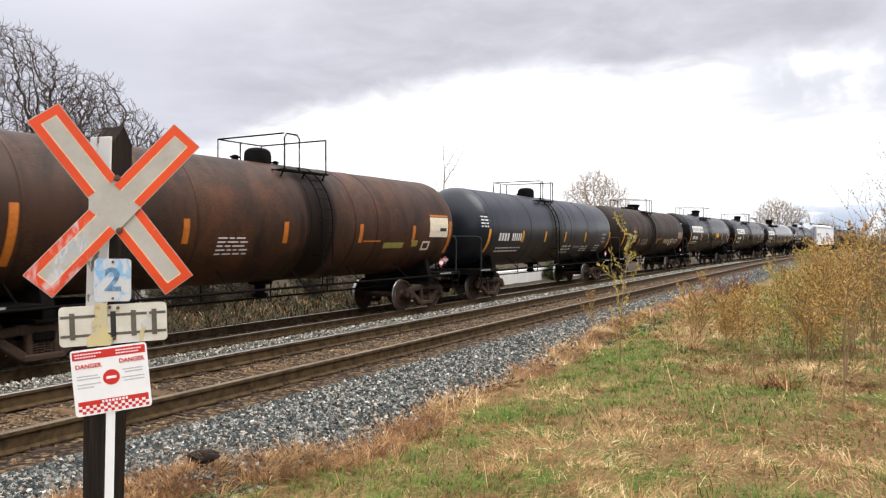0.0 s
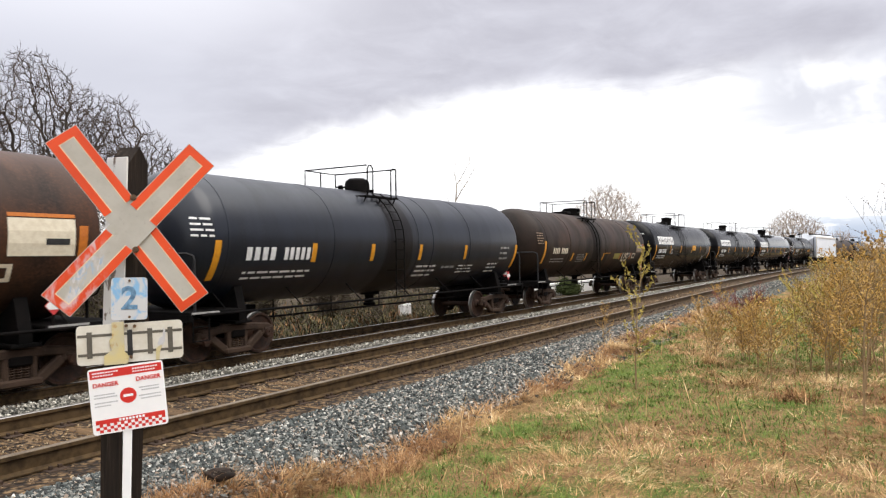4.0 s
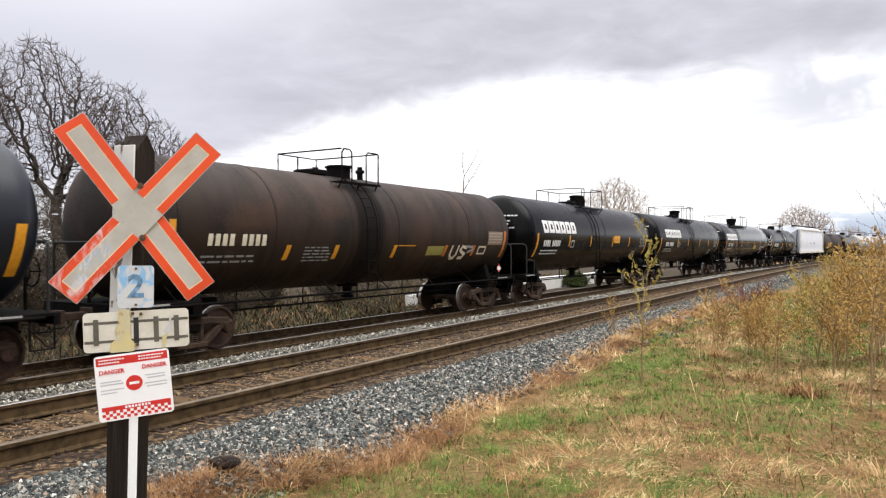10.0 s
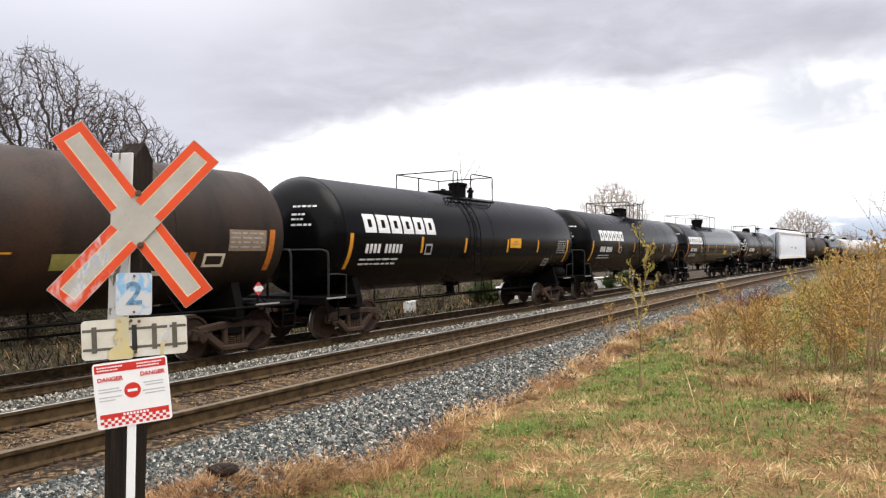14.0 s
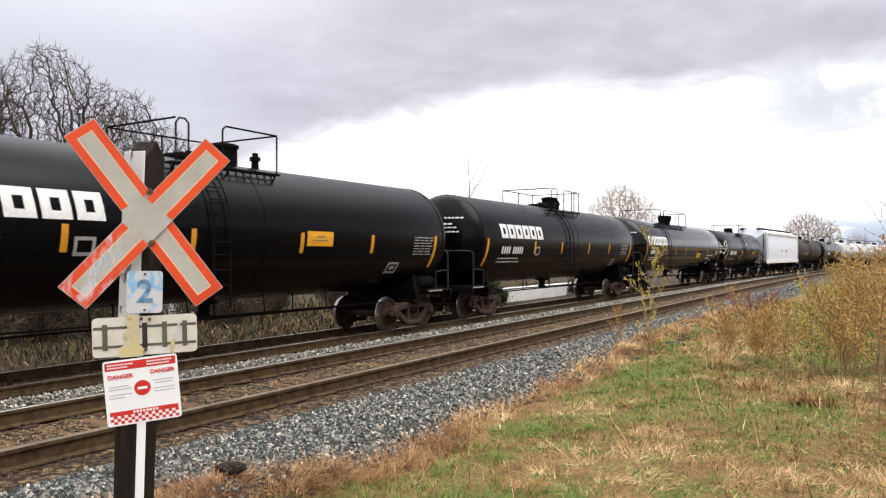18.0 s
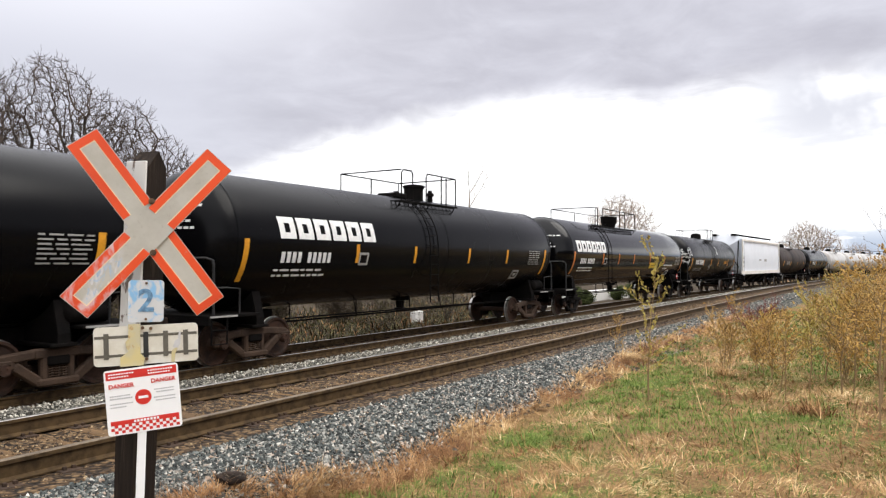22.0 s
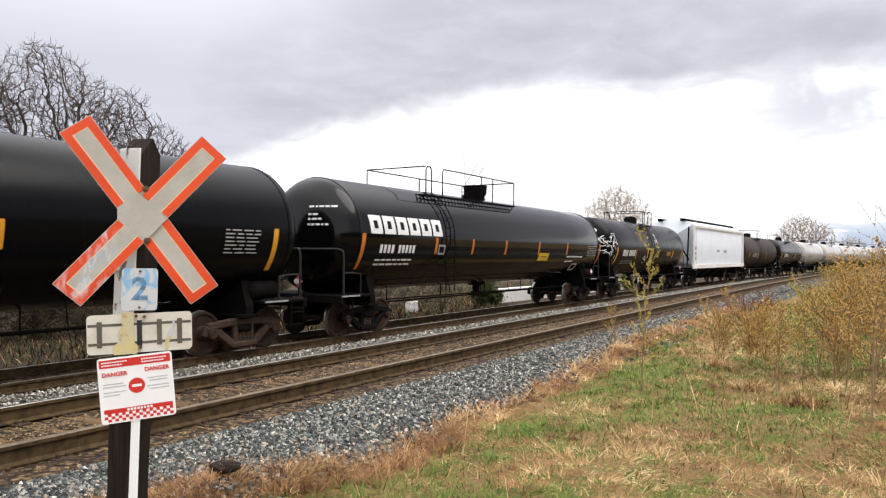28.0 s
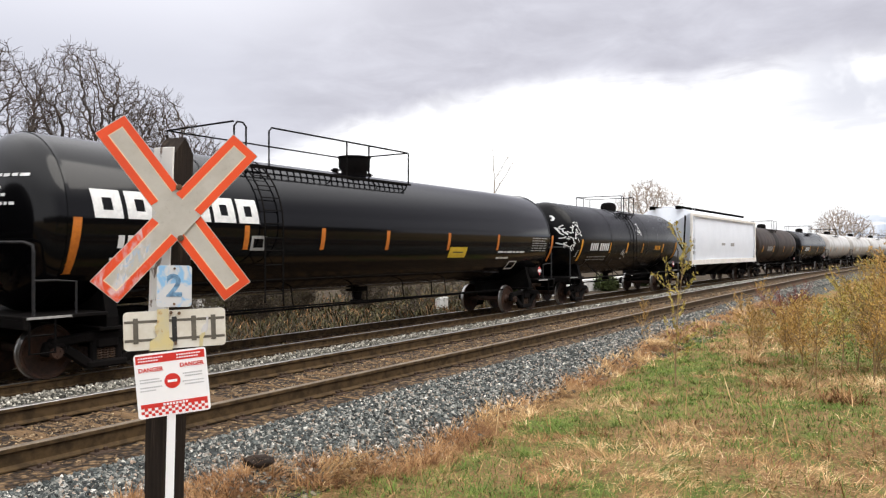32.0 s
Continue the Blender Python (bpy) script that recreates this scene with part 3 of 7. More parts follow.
def truck(car, y, frame_mesh, turning):
    t = new("truck")
    t.parent = car
    t.matrix_basis = pose(0, y, 0)
    t.empty_display_size = 0.2
    share("side_frame", frame_mesh, t)
    share("side_frame", frame_mesh, t, pose(0, 0, 0, 0, 0, 180))
    for sy in (-0.12, 0.0, 0.12):
        share("spring", SPRING, t, pose(0, sy, 0))
    share("bolster", BOLSTER, t)
    share("brake_beam", BRAKE, t)
    for s in (-1, 1):
        w = share("wheelset", WHEELSET, t, pose(0, s * 0.89, WHEEL_R))
        if turning:
            WHEELSETS.append((w, s * 0.89, random.Random(len(WHEELSETS)).uniform(0, 6.28)))


def coupler_mesh():
    bm = bmesh.new()
    box(bm, -0.07, 0.07, -0.62, -0.10, 0.80, 0.95, 0.02)
    prism(bm, [(-0.13, -0.12), (0.13, -0.12), (0.15, 0.0), (0.09, 0.06), (0.06, 0.0), (-0.02, -0.02), (-0.05, 0.05), (-0.13, 0.07), (-0.16, 0.0)], 0.26, None, 0.745)
    box(bm, -0.20, 0.20, -0.66, -0.60, 0.72, 1.03, 0.02)
    pipe(bm, [(0.30, -0.55, 0.78), (0.30, -0.40, 0.62), (0.26, -0.2, 0.42), (0.18, 0.0, 0.36)], 0.022)
    return shared_mesh("coupler", bm, M["rusty"])


COUPLER = coupler_mesh()


class Shell:
    """The round side of one tank, for what is laid on it."""

    def __init__(self, car, rad, cz):
        self.car, self.rad, self.cz = car, rad, cz

    def patch(self, bm, y0, y1, z0, z1, slant=0.0, off=0.006, n=3, shear=None):
        z0, z1 = max(z0, self.cz - self.rad * 0.97), min(z1, self.cz + self.rad * 0.97)
        rows = []
        for k in range(n + 1):
            z = z0 + (z1 - z0) * k / n
            a = math.asin((z - self.cz) / self.rad)
            r = self.rad + off
            rows.append([bm.verts.new((r * math.cos(a), y + (slant * k / n if shear is None else shear[1] * (z - shear[0])), self.cz + r * math.sin(a))) for y in (y0, y1)])
        for a, b in zip(rows, rows[1:]):
            bm.faces.new((a[0], a[1], b[1], b[0]))

    def mark(self, name, material, boxes, label="", off=0.006, shear=None):
        bm = bmesh.new()
        for y0, y1, z0, z1 in boxes:
            self.patch(bm, y0, y1, z0, z1, 0.0, off, 3, shear)
        return part(name, bm, material, self.car, label)

    def stripe(self, y, z0=2.14, z1=2.62, w=0.11, material=None, slant=0.0):
        bm = bmesh.new()
        self.patch(bm, y - w / 2, y + w / 2, z0, z1, slant, 0.007, 6)
        part("reflector_stripe", bm, material or M["stripe"], self.car)

    def letters(self, y0, y1, z0, z1, count, gap=0.25, name="number_mark", material=None):
        w = (y1 - y0) / count
        for k in range(count):
            self.mark(name, material or M["white"], [(y0 + k * w, y0 + (k + 0.85 - gap) * w, z0, z1)])

    def lines(self, y0, y1, z0, z1, rows, name="data_mark", material=None, seed=1):
        rnd = random.Random(seed)
        h = (z1 - z0) / rows
        for k in range(rows):
            y = y0
            out = []
            while y < y1 - 0.1:
                e = min(y1, y + rnd.uniform(0.10, 0.34))
                out.append((y, e, z0 + k * h + h * 0.28, z0 + k * h + h * 0.66))
                y = e + 0.06
            tagged(self.mark(name, material or M["white"], out), kind="stuff")

    def frames(self, y0, y1, z0, z1, count, slant=0.0):
        """A row of plain white rectangular rings."""
        w = (y1 - y0) / count
        for k in range(count):
            a, b = y0 + k * w, y0 + (k + 0.86) * w
            t, h = 0.17, 0.135
            out = [(a, b, z1 - h, z1), (a, b, z0, z0 + h), (a, a + t, z0 + h, z1 - h), (b - t, b, z0 + h, z1 - h)]
            self.mark("logo_mark", M["white"], out, "plain white ring painted on the tank", shear=(z0, -0.12))


def end_gear(car, s, half, style, shell):
    """Sill, platform, railing, step and saddle of one end; s is -1 or 1."""
    bm = bmesh.new()
    box(bm, -0.19, 0.19, s * (half - 0.62), s * (half - 3.6), 0.70, 1.05, 0.02)
    part("draft_sill", bm, M["frame"], car)
    bm = bmesh.new()
    y0, y1 = sorted((s * (half - 0.62), s * (half - 2.0)))
    box(bm, -1.42, 1.42, y0, y1, 1.04, 1.10, 0.01)
    box(bm, -1.42, 1.42, s * (half - 0.66) - 0.04, s * (half - 0.66) + 0.04, 0.90, 1.05, 0.01)
    part("end_platform", bm, M["frame"], car)
    bm = bmesh.new()
    box(bm, 1.42, 1.435, y0 + 0.05, y0 + 0.75, 1.055, 1.092)
    part("edge_strip", bm, M["grey_mark"], car)
    # bolster web and saddle under the shell
    bm = bmesh.new()
    c = s * (half - 2.2)
    out = [(-1.22, 0.80), (1.22, 0.80), (1.22, 0.98), (1.06, 1.56), (0.9, 1.42), (0.5, 1.20), (0, 1.12), (-0.5, 1.20), (-0.9, 1.42), (-1.06, 1.56), (-1.22, 0.98)]
    m = Matrix.Translation((0, c + 0.11, 0)) @ Matrix.Rotation(radians(90), 4, "X")
    prism(bm, out, 0.22, m)
    box(bm, -1.24, 1.24, c - 0.24, c + 0.24, 0.76, 0.82, 0.01)
    part("saddle", bm, M["frame"], car)
    # railing across the end
    ye = s * (half - 0.80)
    yb = s * (half - 1.48)
    bm = bmesh.new()
    yo = s * (half - 0.50)
    bow = [(1.36, ye, 1.08), (1.36, ye, 2.10), (1.33, ye, 2.20), (1.22, ye + (yo - ye) * 0.25, 2.25), (0.85, yo, 2.25)]
    pipe(bm, bow + [(-x, y, z) for x, y, z in bow[::-1]], 0.028)
    part("end_railing", bm, M["railing"], car)
    if style != "old":
        for sx in (-1, 1):
            bm = bmesh.new()
            pipe(bm, [(sx * 1.36, ye, 1.65), (sx * 1.36, (ye + yb) / 2, 1.65), (sx * 1.36, yb, 1.62), (sx * 1.36, yb, 1.08)], 0.02)
            part("grab_rail", bm, M["railing"], car)
    # stirrup step and grab irons
    for sx in (-1, 1):
        bm = bmesh.new()
        a, b = s * (half - 0.72), s * (half - 1.12)
        pipe(bm, [(sx * 1.40, a, 1.05), (sx * 1.40, a, 0.52), (sx * 1.40, b, 0.52), (sx * 1.40, b, 1.05)], 0.02)
        pipe(bm, [(sx * 1.40, a, 0.80), (sx * 1.40, b, 0.80)], 0.016)
        part("stirrup_step", bm, M["frame"], car)
    share("coupler", COUPLER, car, pose(0, s * half, 0, 0, 0, 0 if s > 0 else 180))
    # brake wheel and hose at the end
    if s > 0:
        bm = bmesh.new()
        rod(bm, (0.55, s * (half - 0.72), 1.05), (0.55, s * (half - 0.72), 1.75), 0.03)
        pipe(bm, [(0.55 + 0.26 * math.cos(a * 0.524), s * (half - 0.62), 1.75 + 0.26 * math.sin(a * 0.524)) for a in range(12)], 0.016, closed=True)
        for a in range(3):
            rod(bm, (0.55, s * (half - 0.64), 1.75), (0.55 + 0.26 * math.cos(a * 2.094), s * (half - 0.62), 1.75 + 0.26 * math.sin(a * 2.094)), 0.012)
        part("brake_wheel", bm, M["frame"], car)


def placard(car, y, z, x, facing=90):
    """A diamond on a post; facing 90 looks to the side, 0 along the line."""
    bm = bmesh.new()
    m = Matrix.Translation((x, y, z)) @ Matrix.Rotation(radians(facing), 4, "Z") @ Matrix.Rotation(radians(90), 4, "X") @ Matrix.Rotation(radians(45), 4, "Z")
    prism(bm, round_rect(0.22, 0.22, 0.015), 0.008, m)
    ob = part("placard", bm, M["placard"], car, "red and white diamond hazard placard")
    bm = bmesh.new()
    prism(bm, [(-0.085, -0.060), (0.085, -0.060), (0.140, 0.0), (0.085, 0.060), (-0.085, 0.060), (-0.140, 0.0)], 0.004, m @ pose(0, 0, 0.009, 0, 0, -45))
    part("placard_band", bm, M["white"], ob)
    bm = bmesh.new()
    back = (0.035, 0.005) if facing else (0.02, -0.02)
    box(bm, x - back[0], x - back[1], y - 0.025 + (0 if facing else 0.035), y + 0.025 + (0 if facing else 0.035), 1.08, z + 0.1, 0.004)
    part("placard_post", bm, M["frame"], ob)


M["placard"] = plain("red placard", (0.62, 0.06, 0.06), (0.50, 0.05, 0.05), 9.0, 0.4, 0.0, 0.02)


def ladder(car, shell, y, w=0.40, over=True, low=1.05):
    lad = new("side_ladder")
    lad.parent = car
    lad.empty_display_size = 0.2
    r = shell.rad + 0.075
    pts = [(r * math.cos(a), shell.cz + r * math.sin(a)) for a in (radians(k) for k in range(62, -1, -10))]
    pts = pts + [(r, shell.cz - 0.5), (r, low)]
    for s in (-1, 1):
        bm = bmesh.new()
        pipe(bm, [(x, y + s * w / 2, z) for x, z in pts], 0.018, 5)
        for z in (shell.cz - 0.02, shell.cz - 0.8):
            x = math.sqrt(max(0.0, shell.rad ** 2 - (z - shell.cz) ** 2))
            rod(bm, (x - 0.02, y + s * w / 2, z), (r, y + s * w / 2, z), 0.012, n=5)
        part("ladder_rail", bm, M["frame"], lad)
    bm = bmesh.new()
    rod(bm, (0, -w / 2, 0), (0, w / 2, 0), 0.012, n=5)
    rung = shared_mesh("rung", bm, M["frame"])
    for (xa, za), (xb, zb) in zip(pts, pts[1:]):
        d = math.hypot(xb - xa, zb - za)
        k = 0.0
        while k < d:
            share("rung", rung, lad, pose(xa + (xb - xa) * k / d, y, za + (zb - za) * k / d))
            k += 0.30


def top_gear(car, shell, plan):
    """Manway, valves, walkways and railings on the crown. plan: railing from y0 to y1, the ladder's gap g0 to g1, railing height, manway's place, radius, height and kind."""
    y0, y1, g0, g1, zr, dy, dr, dh, kind = plan
    top = shell.cz + shell.rad
    x = 1.10
    seat = shell.cz + math.sqrt(shell.rad ** 2 - 0.8 ** 2)
    zp = seat + 0.02
    for s in (-1, 1):
        bm = bmesh.new()
        for k in (0.0, 0.16, 0.32, 0.48):
            box(bm, s * (x - k) - 0.018, s * (x - k) + 0.018, y0 - 0.1, y1 + 0.1, zp - 0.05, zp, 0.004)
        n = int((y1 - y0 + 0.2) / 0.2)
        for k in range(n + 1):
            yy = y0 - 0.1 + (y1 - y0 + 0.2) * k / n
            box(bm, min(s * x, s * (x - 0.48)), max(s * x, s * (x - 0.48)), yy - 0.012, yy + 0.012, zp - 0.035, zp - 0.006)
        for k in range(3):
            yy = y0 + (y1 - y0) * k / 2
            rod(bm, (s * (x - 0.04), yy, zp - 0.03), (s * (x - 0.12), yy, shell.cz + math.sqrt(shell.rad ** 2 - (x - 0.12) ** 2) - 0.02), 0.022, n=6)
        part("top_walkway", bm, M["frame"], car)
    r = 0.020
    runs = [[(x, y0, zp - 0.02), (x, y0, zr - 0.1), (x, y0 + 0.08, zr), (x, g0 - 0.08, zr), (x, g0, zr - 0.08), (x, g0, zp - 0.02)],
            [(x, g1, zp - 0.02), (x, g1, zr - 0.08), (x, g1 + 0.08, zr), (x, y1 - 0.03, zr), (x, y1, zr - 0.03), (x, y1, zp - 0.02)],
            [(-x, y0, zp - 0.02), (-x, y0, zr), (-x, y1, zr), (-x, y1, zp - 0.02)],
            [(-x, y0, zr), (x - 0.02, y0, zr)], [(-x, y1, zr), (x, y1, zr)]]
    if g0 - y0 < 0.2:
        runs[0] = [(x, y0, zp - 0.02), (x, y0, zr)]
    if y1 - g1 < 0.2:
        runs[1] = [(x, y1, zp - 0.02), (x, y1, zr)]
    if y1 - g1 > 1.6:
        runs += [[(x, (g1 + y1) / 2, zp - 0.02), (x, (g1 + y1) / 2, zr)], [(x, (g1 + 2 * y1) / 3, zp - 0.02), (x, (g1 + 2 * y1) / 3, zr)]]
    runs += [[(-x, (y0 + y1) / 2, zp - 0.02), (-x, (y0 + y1) / 2, zr)]]
    for run in runs:
        bm = bmesh.new()
        pipe(bm, run, r)
        part("railing", bm, M["frame"], car)
    # manway
    bm = bmesh.new()
    if kind == "housing":
        lathe(bm, [(0.0, dr * 0.80), (dh * 0.25, dr * 0.84), (dh * 0.45, dr), (dh * 0.9, dr), (dh * 0.92, dr * 1.06), (dh, dr * 1.06), (dh * 1.02, 0.1)], 24, "z")
    elif kind == "round":
        lathe(bm, [(-0.05, dr), (dh * 0.55, dr), (dh * 0.8, dr * 0.9), (dh * 0.95, dr * 0.6), (dh, 0.05)], 24, "z")
    else:
        lathe(bm, [(-0.05, dr), (dh * 0.8, dr), (dh * 0.82, dr * 1.12), (dh * 0.95, dr * 1.12), (dh, dr * 0.9), (dh * 1.06, 0.05)], 24, "z")
        rod(bm, (dr * 0.9, 0, dh * 0.6), (dr * 1.3, 0, dh * 0.9), 0.05, n=6)
    bmesh.ops.translate(bm, vec=(0, dy, top - 0.03), verts=bm.verts)
    part("manway", bm, M["frame"], car, smooth=True)
    for off, vr, h in ((-0.95, 0.12, 0.22), (-0.60, 0.07, 0.18), (0.95, 0.10, 0.40)) if kind == "hatch" else ((-0.75, 0.10, 0.14), (0.62, 0.08, 0.12)):
        bm = bmesh.new()
        lathe(bm, [(-0.03, vr), (h * 0.5, vr * 0.8), (h * 0.55, vr * 1.3), (h * 0.75, vr * 1.3), (h * 0.8, vr * 0.7), (h, vr * 0.7)], 12, "z")
        bmesh.ops.translate(bm, vec=(0, dy + off, top - 0.02), verts=bm.verts)
        part("valve", bm, M["frame"], car)
    if kind == "hatch":
        bm = bmesh.new()
        box(bm, -0.34, 0.34, dy - 1.45, dy - 0.85, top - 0.03, top + 0.12, 0.03)
        part("valve_cover", bm, M["frame"], car)


def tank_car(y, length, rad, top, paint, style, label, gear, frame_mesh, seams=(), turning=True, far=False, name="tank_car"):
    car = thing(name, label, "tank car", "cars of the freight train")
    half = length / 2
    cz = top - rad
    h = half - 1.30
    deep = 0.72
    bm = bmesh.new()
    prof = [(-h - deep, 0.02)] + [(-h - deep * math.cos(a), rad * math.sin(a) ** 0.9) for a in (0.2, 0.4, 0.6, 0.8, 1.0, 1.2, 1.4)] + [(-h, rad)]
    mid = [(-h + 2 * h * k / 6, rad) for k in range(1, 6)]
    back = [(-s, r) for s, r in prof[::-1]]
    prof = prof + mid + back
    lathe(bm, prof, 32 if far else 56)
    bmesh.ops.translate(bm, vec=(0, 0, cz), verts=bm.verts)
    part("tank", bm, M[paint], car, smooth=True)
    shell = Shell(car, rad, cz)
    for s in seams:
        bm = bmesh.new()
        lathe(bm, [(s - 0.035, rad - 0.01), (s - 0.03, rad + 0.009), (s + 0.03, rad + 0.009), (s + 0.035, rad - 0.01)], 56)
        bmesh.ops.translate(bm, vec=(0, 0, cz), verts=bm.verts)
        part("weld_band", bm, M[paint], car, smooth=True)
    for s in (-1, 1):
        end_gear(car, s, half, style, shell)
        truck(car, s * (half - 2.2), frame_mesh, turning)
    top_gear(car, shell, gear)
    # bottom outlet, skid and brake rod
    bm = bmesh.new()
    lathe(bm, [(0, 0.30), (0.12, 0.30), (0.14, 0.14), (0.34, 0.12), (0.36, 0.18), (0.44, 0.18)], 16, "z")
    for v in bm.verts:
        v.co = Vector((v.co.x, v.co.y, cz - rad + 0.06 - v.co.z))
    bmesh.ops.recalc_face_normals(bm, faces=bm.faces)
    part("bottom_outlet", bm, M["frame"], car)
    bm = bmesh.new()
    rod(bm, (0.35, -half + 3.3, 0.74), (0.35, half - 3.3, 0.74), 0.022, n=6)
    rod(bm, (-0.3, -half + 3.3, 0.66), (-0.3, half - 3.3, 0.66), 0.018, n=6)
    for k in range(5):
        yy = (k - 2) * (half - 4.0) / 2
        rod(bm, (0.35, yy, 0.72), (0.35, yy, cz - rad + 0.12), 0.018, n=5)
    part("brake_rod", bm, M["frame"], car)
    if style == "old":
        for s in (-1, 1):
            bm = bmesh.new()
            rod(bm, (s * 1.44, -half + 0.9, 1.03), (s * 1.44, half - 0.9, 1.03), 0.028, n=8)
            for k in range(7):
                yy = (k - 3) * (half - 1.6) / 3
                x = math.sqrt(max(0.04, rad ** 2 - (1.45 - cz) ** 2))
                rod(bm, (s * 1.44, yy, 1.03), (s * x, yy, 1.45), 0.018, n=5)
            part("side_pipe", bm, M["frame"], car)
    else:
        # air reservoir over the end sill
        bm = bmesh.new()
        lathe(bm, [(-0.42, 0.03), (-0.40, 0.14), (-0.33, 0.2), (0.33, 0.2), (0.40, 0.14), (0.42, 0.03)], 20)
        bmesh.ops.translate(bm, vec=(1.08, half - 1.75, 1.32), verts=bm.verts)
        part("air_reservoir", bm, M["frame"], car, smooth=True)
        bm = bmesh.new()
        for k in range(4):
            yy = (k - 1.5) * 2.1
            rod(bm, (0.8, yy, 0.83), (0.7, yy, cz - rad + 0.30), 0.016, n=5)
        rod(bm, (0.8, -half + 3.4, 0.86), (0.8, half - 3.4, 0.80), 0.02, n=6)
        part("train_line", bm, M["frame"], car)
    if length < 17 or length > 20:
        placard(car, half - 1.85, 1.41, 1.40)
        placard(car, 0.64 - half, 1.42, 0.0, 0)
    TRAIN.append((car, y))
    return car, shell


def build_train():
    S = 1.46
    # rust brown car
    car, sh = tank_car(-42.5, 16.7, S, 4.03, "tank_rust", "old", "rust-brown weathered tank car with a dark dome and railings", (-0.32, 1.20, 0.20, 1.12, 4.65, -0.07, 0.33, 0.40, "round"), FRAME_RUST, (-6.7, -3.2, 0.25, 2.0, 3.0))
    ladder(car, sh, 0.73)
    for y in (-3.5, -0.65, 2.25, 4.85):
        sh.stripe(y, 2.06, 2.55, 0.15, M["stripe_red"])
    for y in (-6.9, 6.95):
        sh.stripe(y, 1.72, 2.72, 0.15, M["stripe_red"], 0.05)
    sh.lines(-2.65, -1.75, 1.80, 2.22, 5, seed=3)
    sh.mark("mark_panel", M["cream_mark"], [(5.75, 6.85, 2.22, 2.82)], "cream painted panel with a dark bar")
    sh.mark("mark_bar", M["ink"], [(6.35, 6.75, 2.40, 2.50)], off=0.010)
    for q in ((5.75, 6.85, 2.84, 2.90), (2.4, 3.2, 2.08, 2.12)):
        sh.mark("mark_bar", M["stripe_red"], [q], off=0.009)
    sh.mark("mark_panel", M["olive_sign"], [(3.4, 4.4, 1.90, 2.06)])
    sh.mark("mark_panel", M["olive_sign"], [(4.85, 5.15, 1.94, 2.12)])
    sh.mark("stencil_frame", M["cream_mark"], [(5.42, 5.86, 2.04, 2.10), (5.42, 5.86, 1.82, 1.88), (5.42, 5.50, 1.88, 2.04), (5.78, 5.86, 1.88, 2.04)])
    # faded blue black car
    car, sh = tank_car(-25.6, 16.65, S, 4.03, "tank_grey", "old", "faded blue-black tank car with yellow reflectors", (-1.50, -0.15, -1.25, -0.40, 4.62, -0.52, 0.36, 0.42, "round"), FRAME_RUST, (-6.7, -3.3, 0.5, 1.3, 3.6))
    ladder(car, sh, -0.60)
    for y in (-4.05, -1.73, 0.6, 3.3):
        sh.stripe(y, 2.04, 2.48, 0.16)
    for y in (-7.05, 7.0):
        sh.stripe(y, 1.70, 2.52, 0.17, None, 0.06)
    sh.letters(-6.2, -5.25, 2.10, 2.38, 4, 0.2)
    sh.letters(-5.05, -3.95, 2.10, 2.38, 6, 0.2)
    sh.lines(-6.2, -4.0, 1.66, 1.90, 2, seed=5)
    for k, (a, b, c, d) in enumerate(((0.6, 1.7, 1.52, 1.92), (2.05, 2.85, 1.72, 1.9), (3.1, 4.15, 1.58, 1.88), (5.1, 5.8, 1.55, 1.92), (5.8, 6.5, 1.95, 2.50))):
        sh.lines(a, b, c, d, 3 if k != 1 else 1, seed=20 + k, material=M["grey_mark"] if k in (1, 4) else None)
    sh.lines(-7.7, -7.1, 2.55, 3.0, 4, seed=41)
    # brown black car with a scrawl
    car, sh = tank_car(-8.8, 16.75, S, 4.05, "tank_brown", "old", "brown-black grimy tank car with pale scrawl and reflectors", (-1.55, -0.02, -1.15, -0.55, 4.65, -0.36, 0.33, 0.36, "hatch"), FRAME_RUST, (-6.8, -4.2, -0.4, 0.5, 4.4))
    ladder(car, sh, -0.85)
    for y in (-3.84, -2.15, 0.31, 3.0, 4.75):
        sh.stripe(y, 1.86, 2.20, 0.15, M["stripe_red"] if y > 2 else None, 0.06)
    for y in (-7.0, 6.85):
        sh.stripe(y, 1.80, 2.68, 0.16, M["stripe_red"] if y > 0 else None, 0.05)
    sh.letters(-6.1, -5.35, 2.18, 2.42, 4, 0.2, material=M["cream_mark"])
    sh.letters(-5.2, -4.45, 2.18, 2.42, 4, 0.2, material=M["cream_mark"])
    sh.lines(-6.2, -4.75, 1.80, 2.02, 2, seed=8, material=M["grey_mark"])
    sh.lines(-3.25, -2.3, 1.80, 2.18, 5, seed=9, material=M["grey_mark"])
    sh.mark("mark_panel", M["olive_sign"], [(2.0, 2.92, 1.90, 2.17)], "dirty yellow panel with faint lines")
    sh.mark("mark_panel", M["tan_mark"], [(5.68, 6.72, 2.22, 2.66)], "faded tan panel")
    sh.lines(5.72, 6.68, 2.26, 2.64, 4, seed=12, material=M["grey_mark"])
    sh.mark("stencil_frame", M["cream_mark"], [(5.08, 5.62, 2.12, 2.17), (5.08, 5.62, 1.90, 1.95), (5.08, 5.15, 1.95, 2.12), (5.55, 5.62, 1.95, 2.12)])
    sh.lines(-7.75, -7.15, 2.55, 3.05, 5, seed=42, material=M["tan_mark"])
    sh.mark("mark_bar", M["stripe"], [(0.35, 1.35, 2.17, 2.20)])
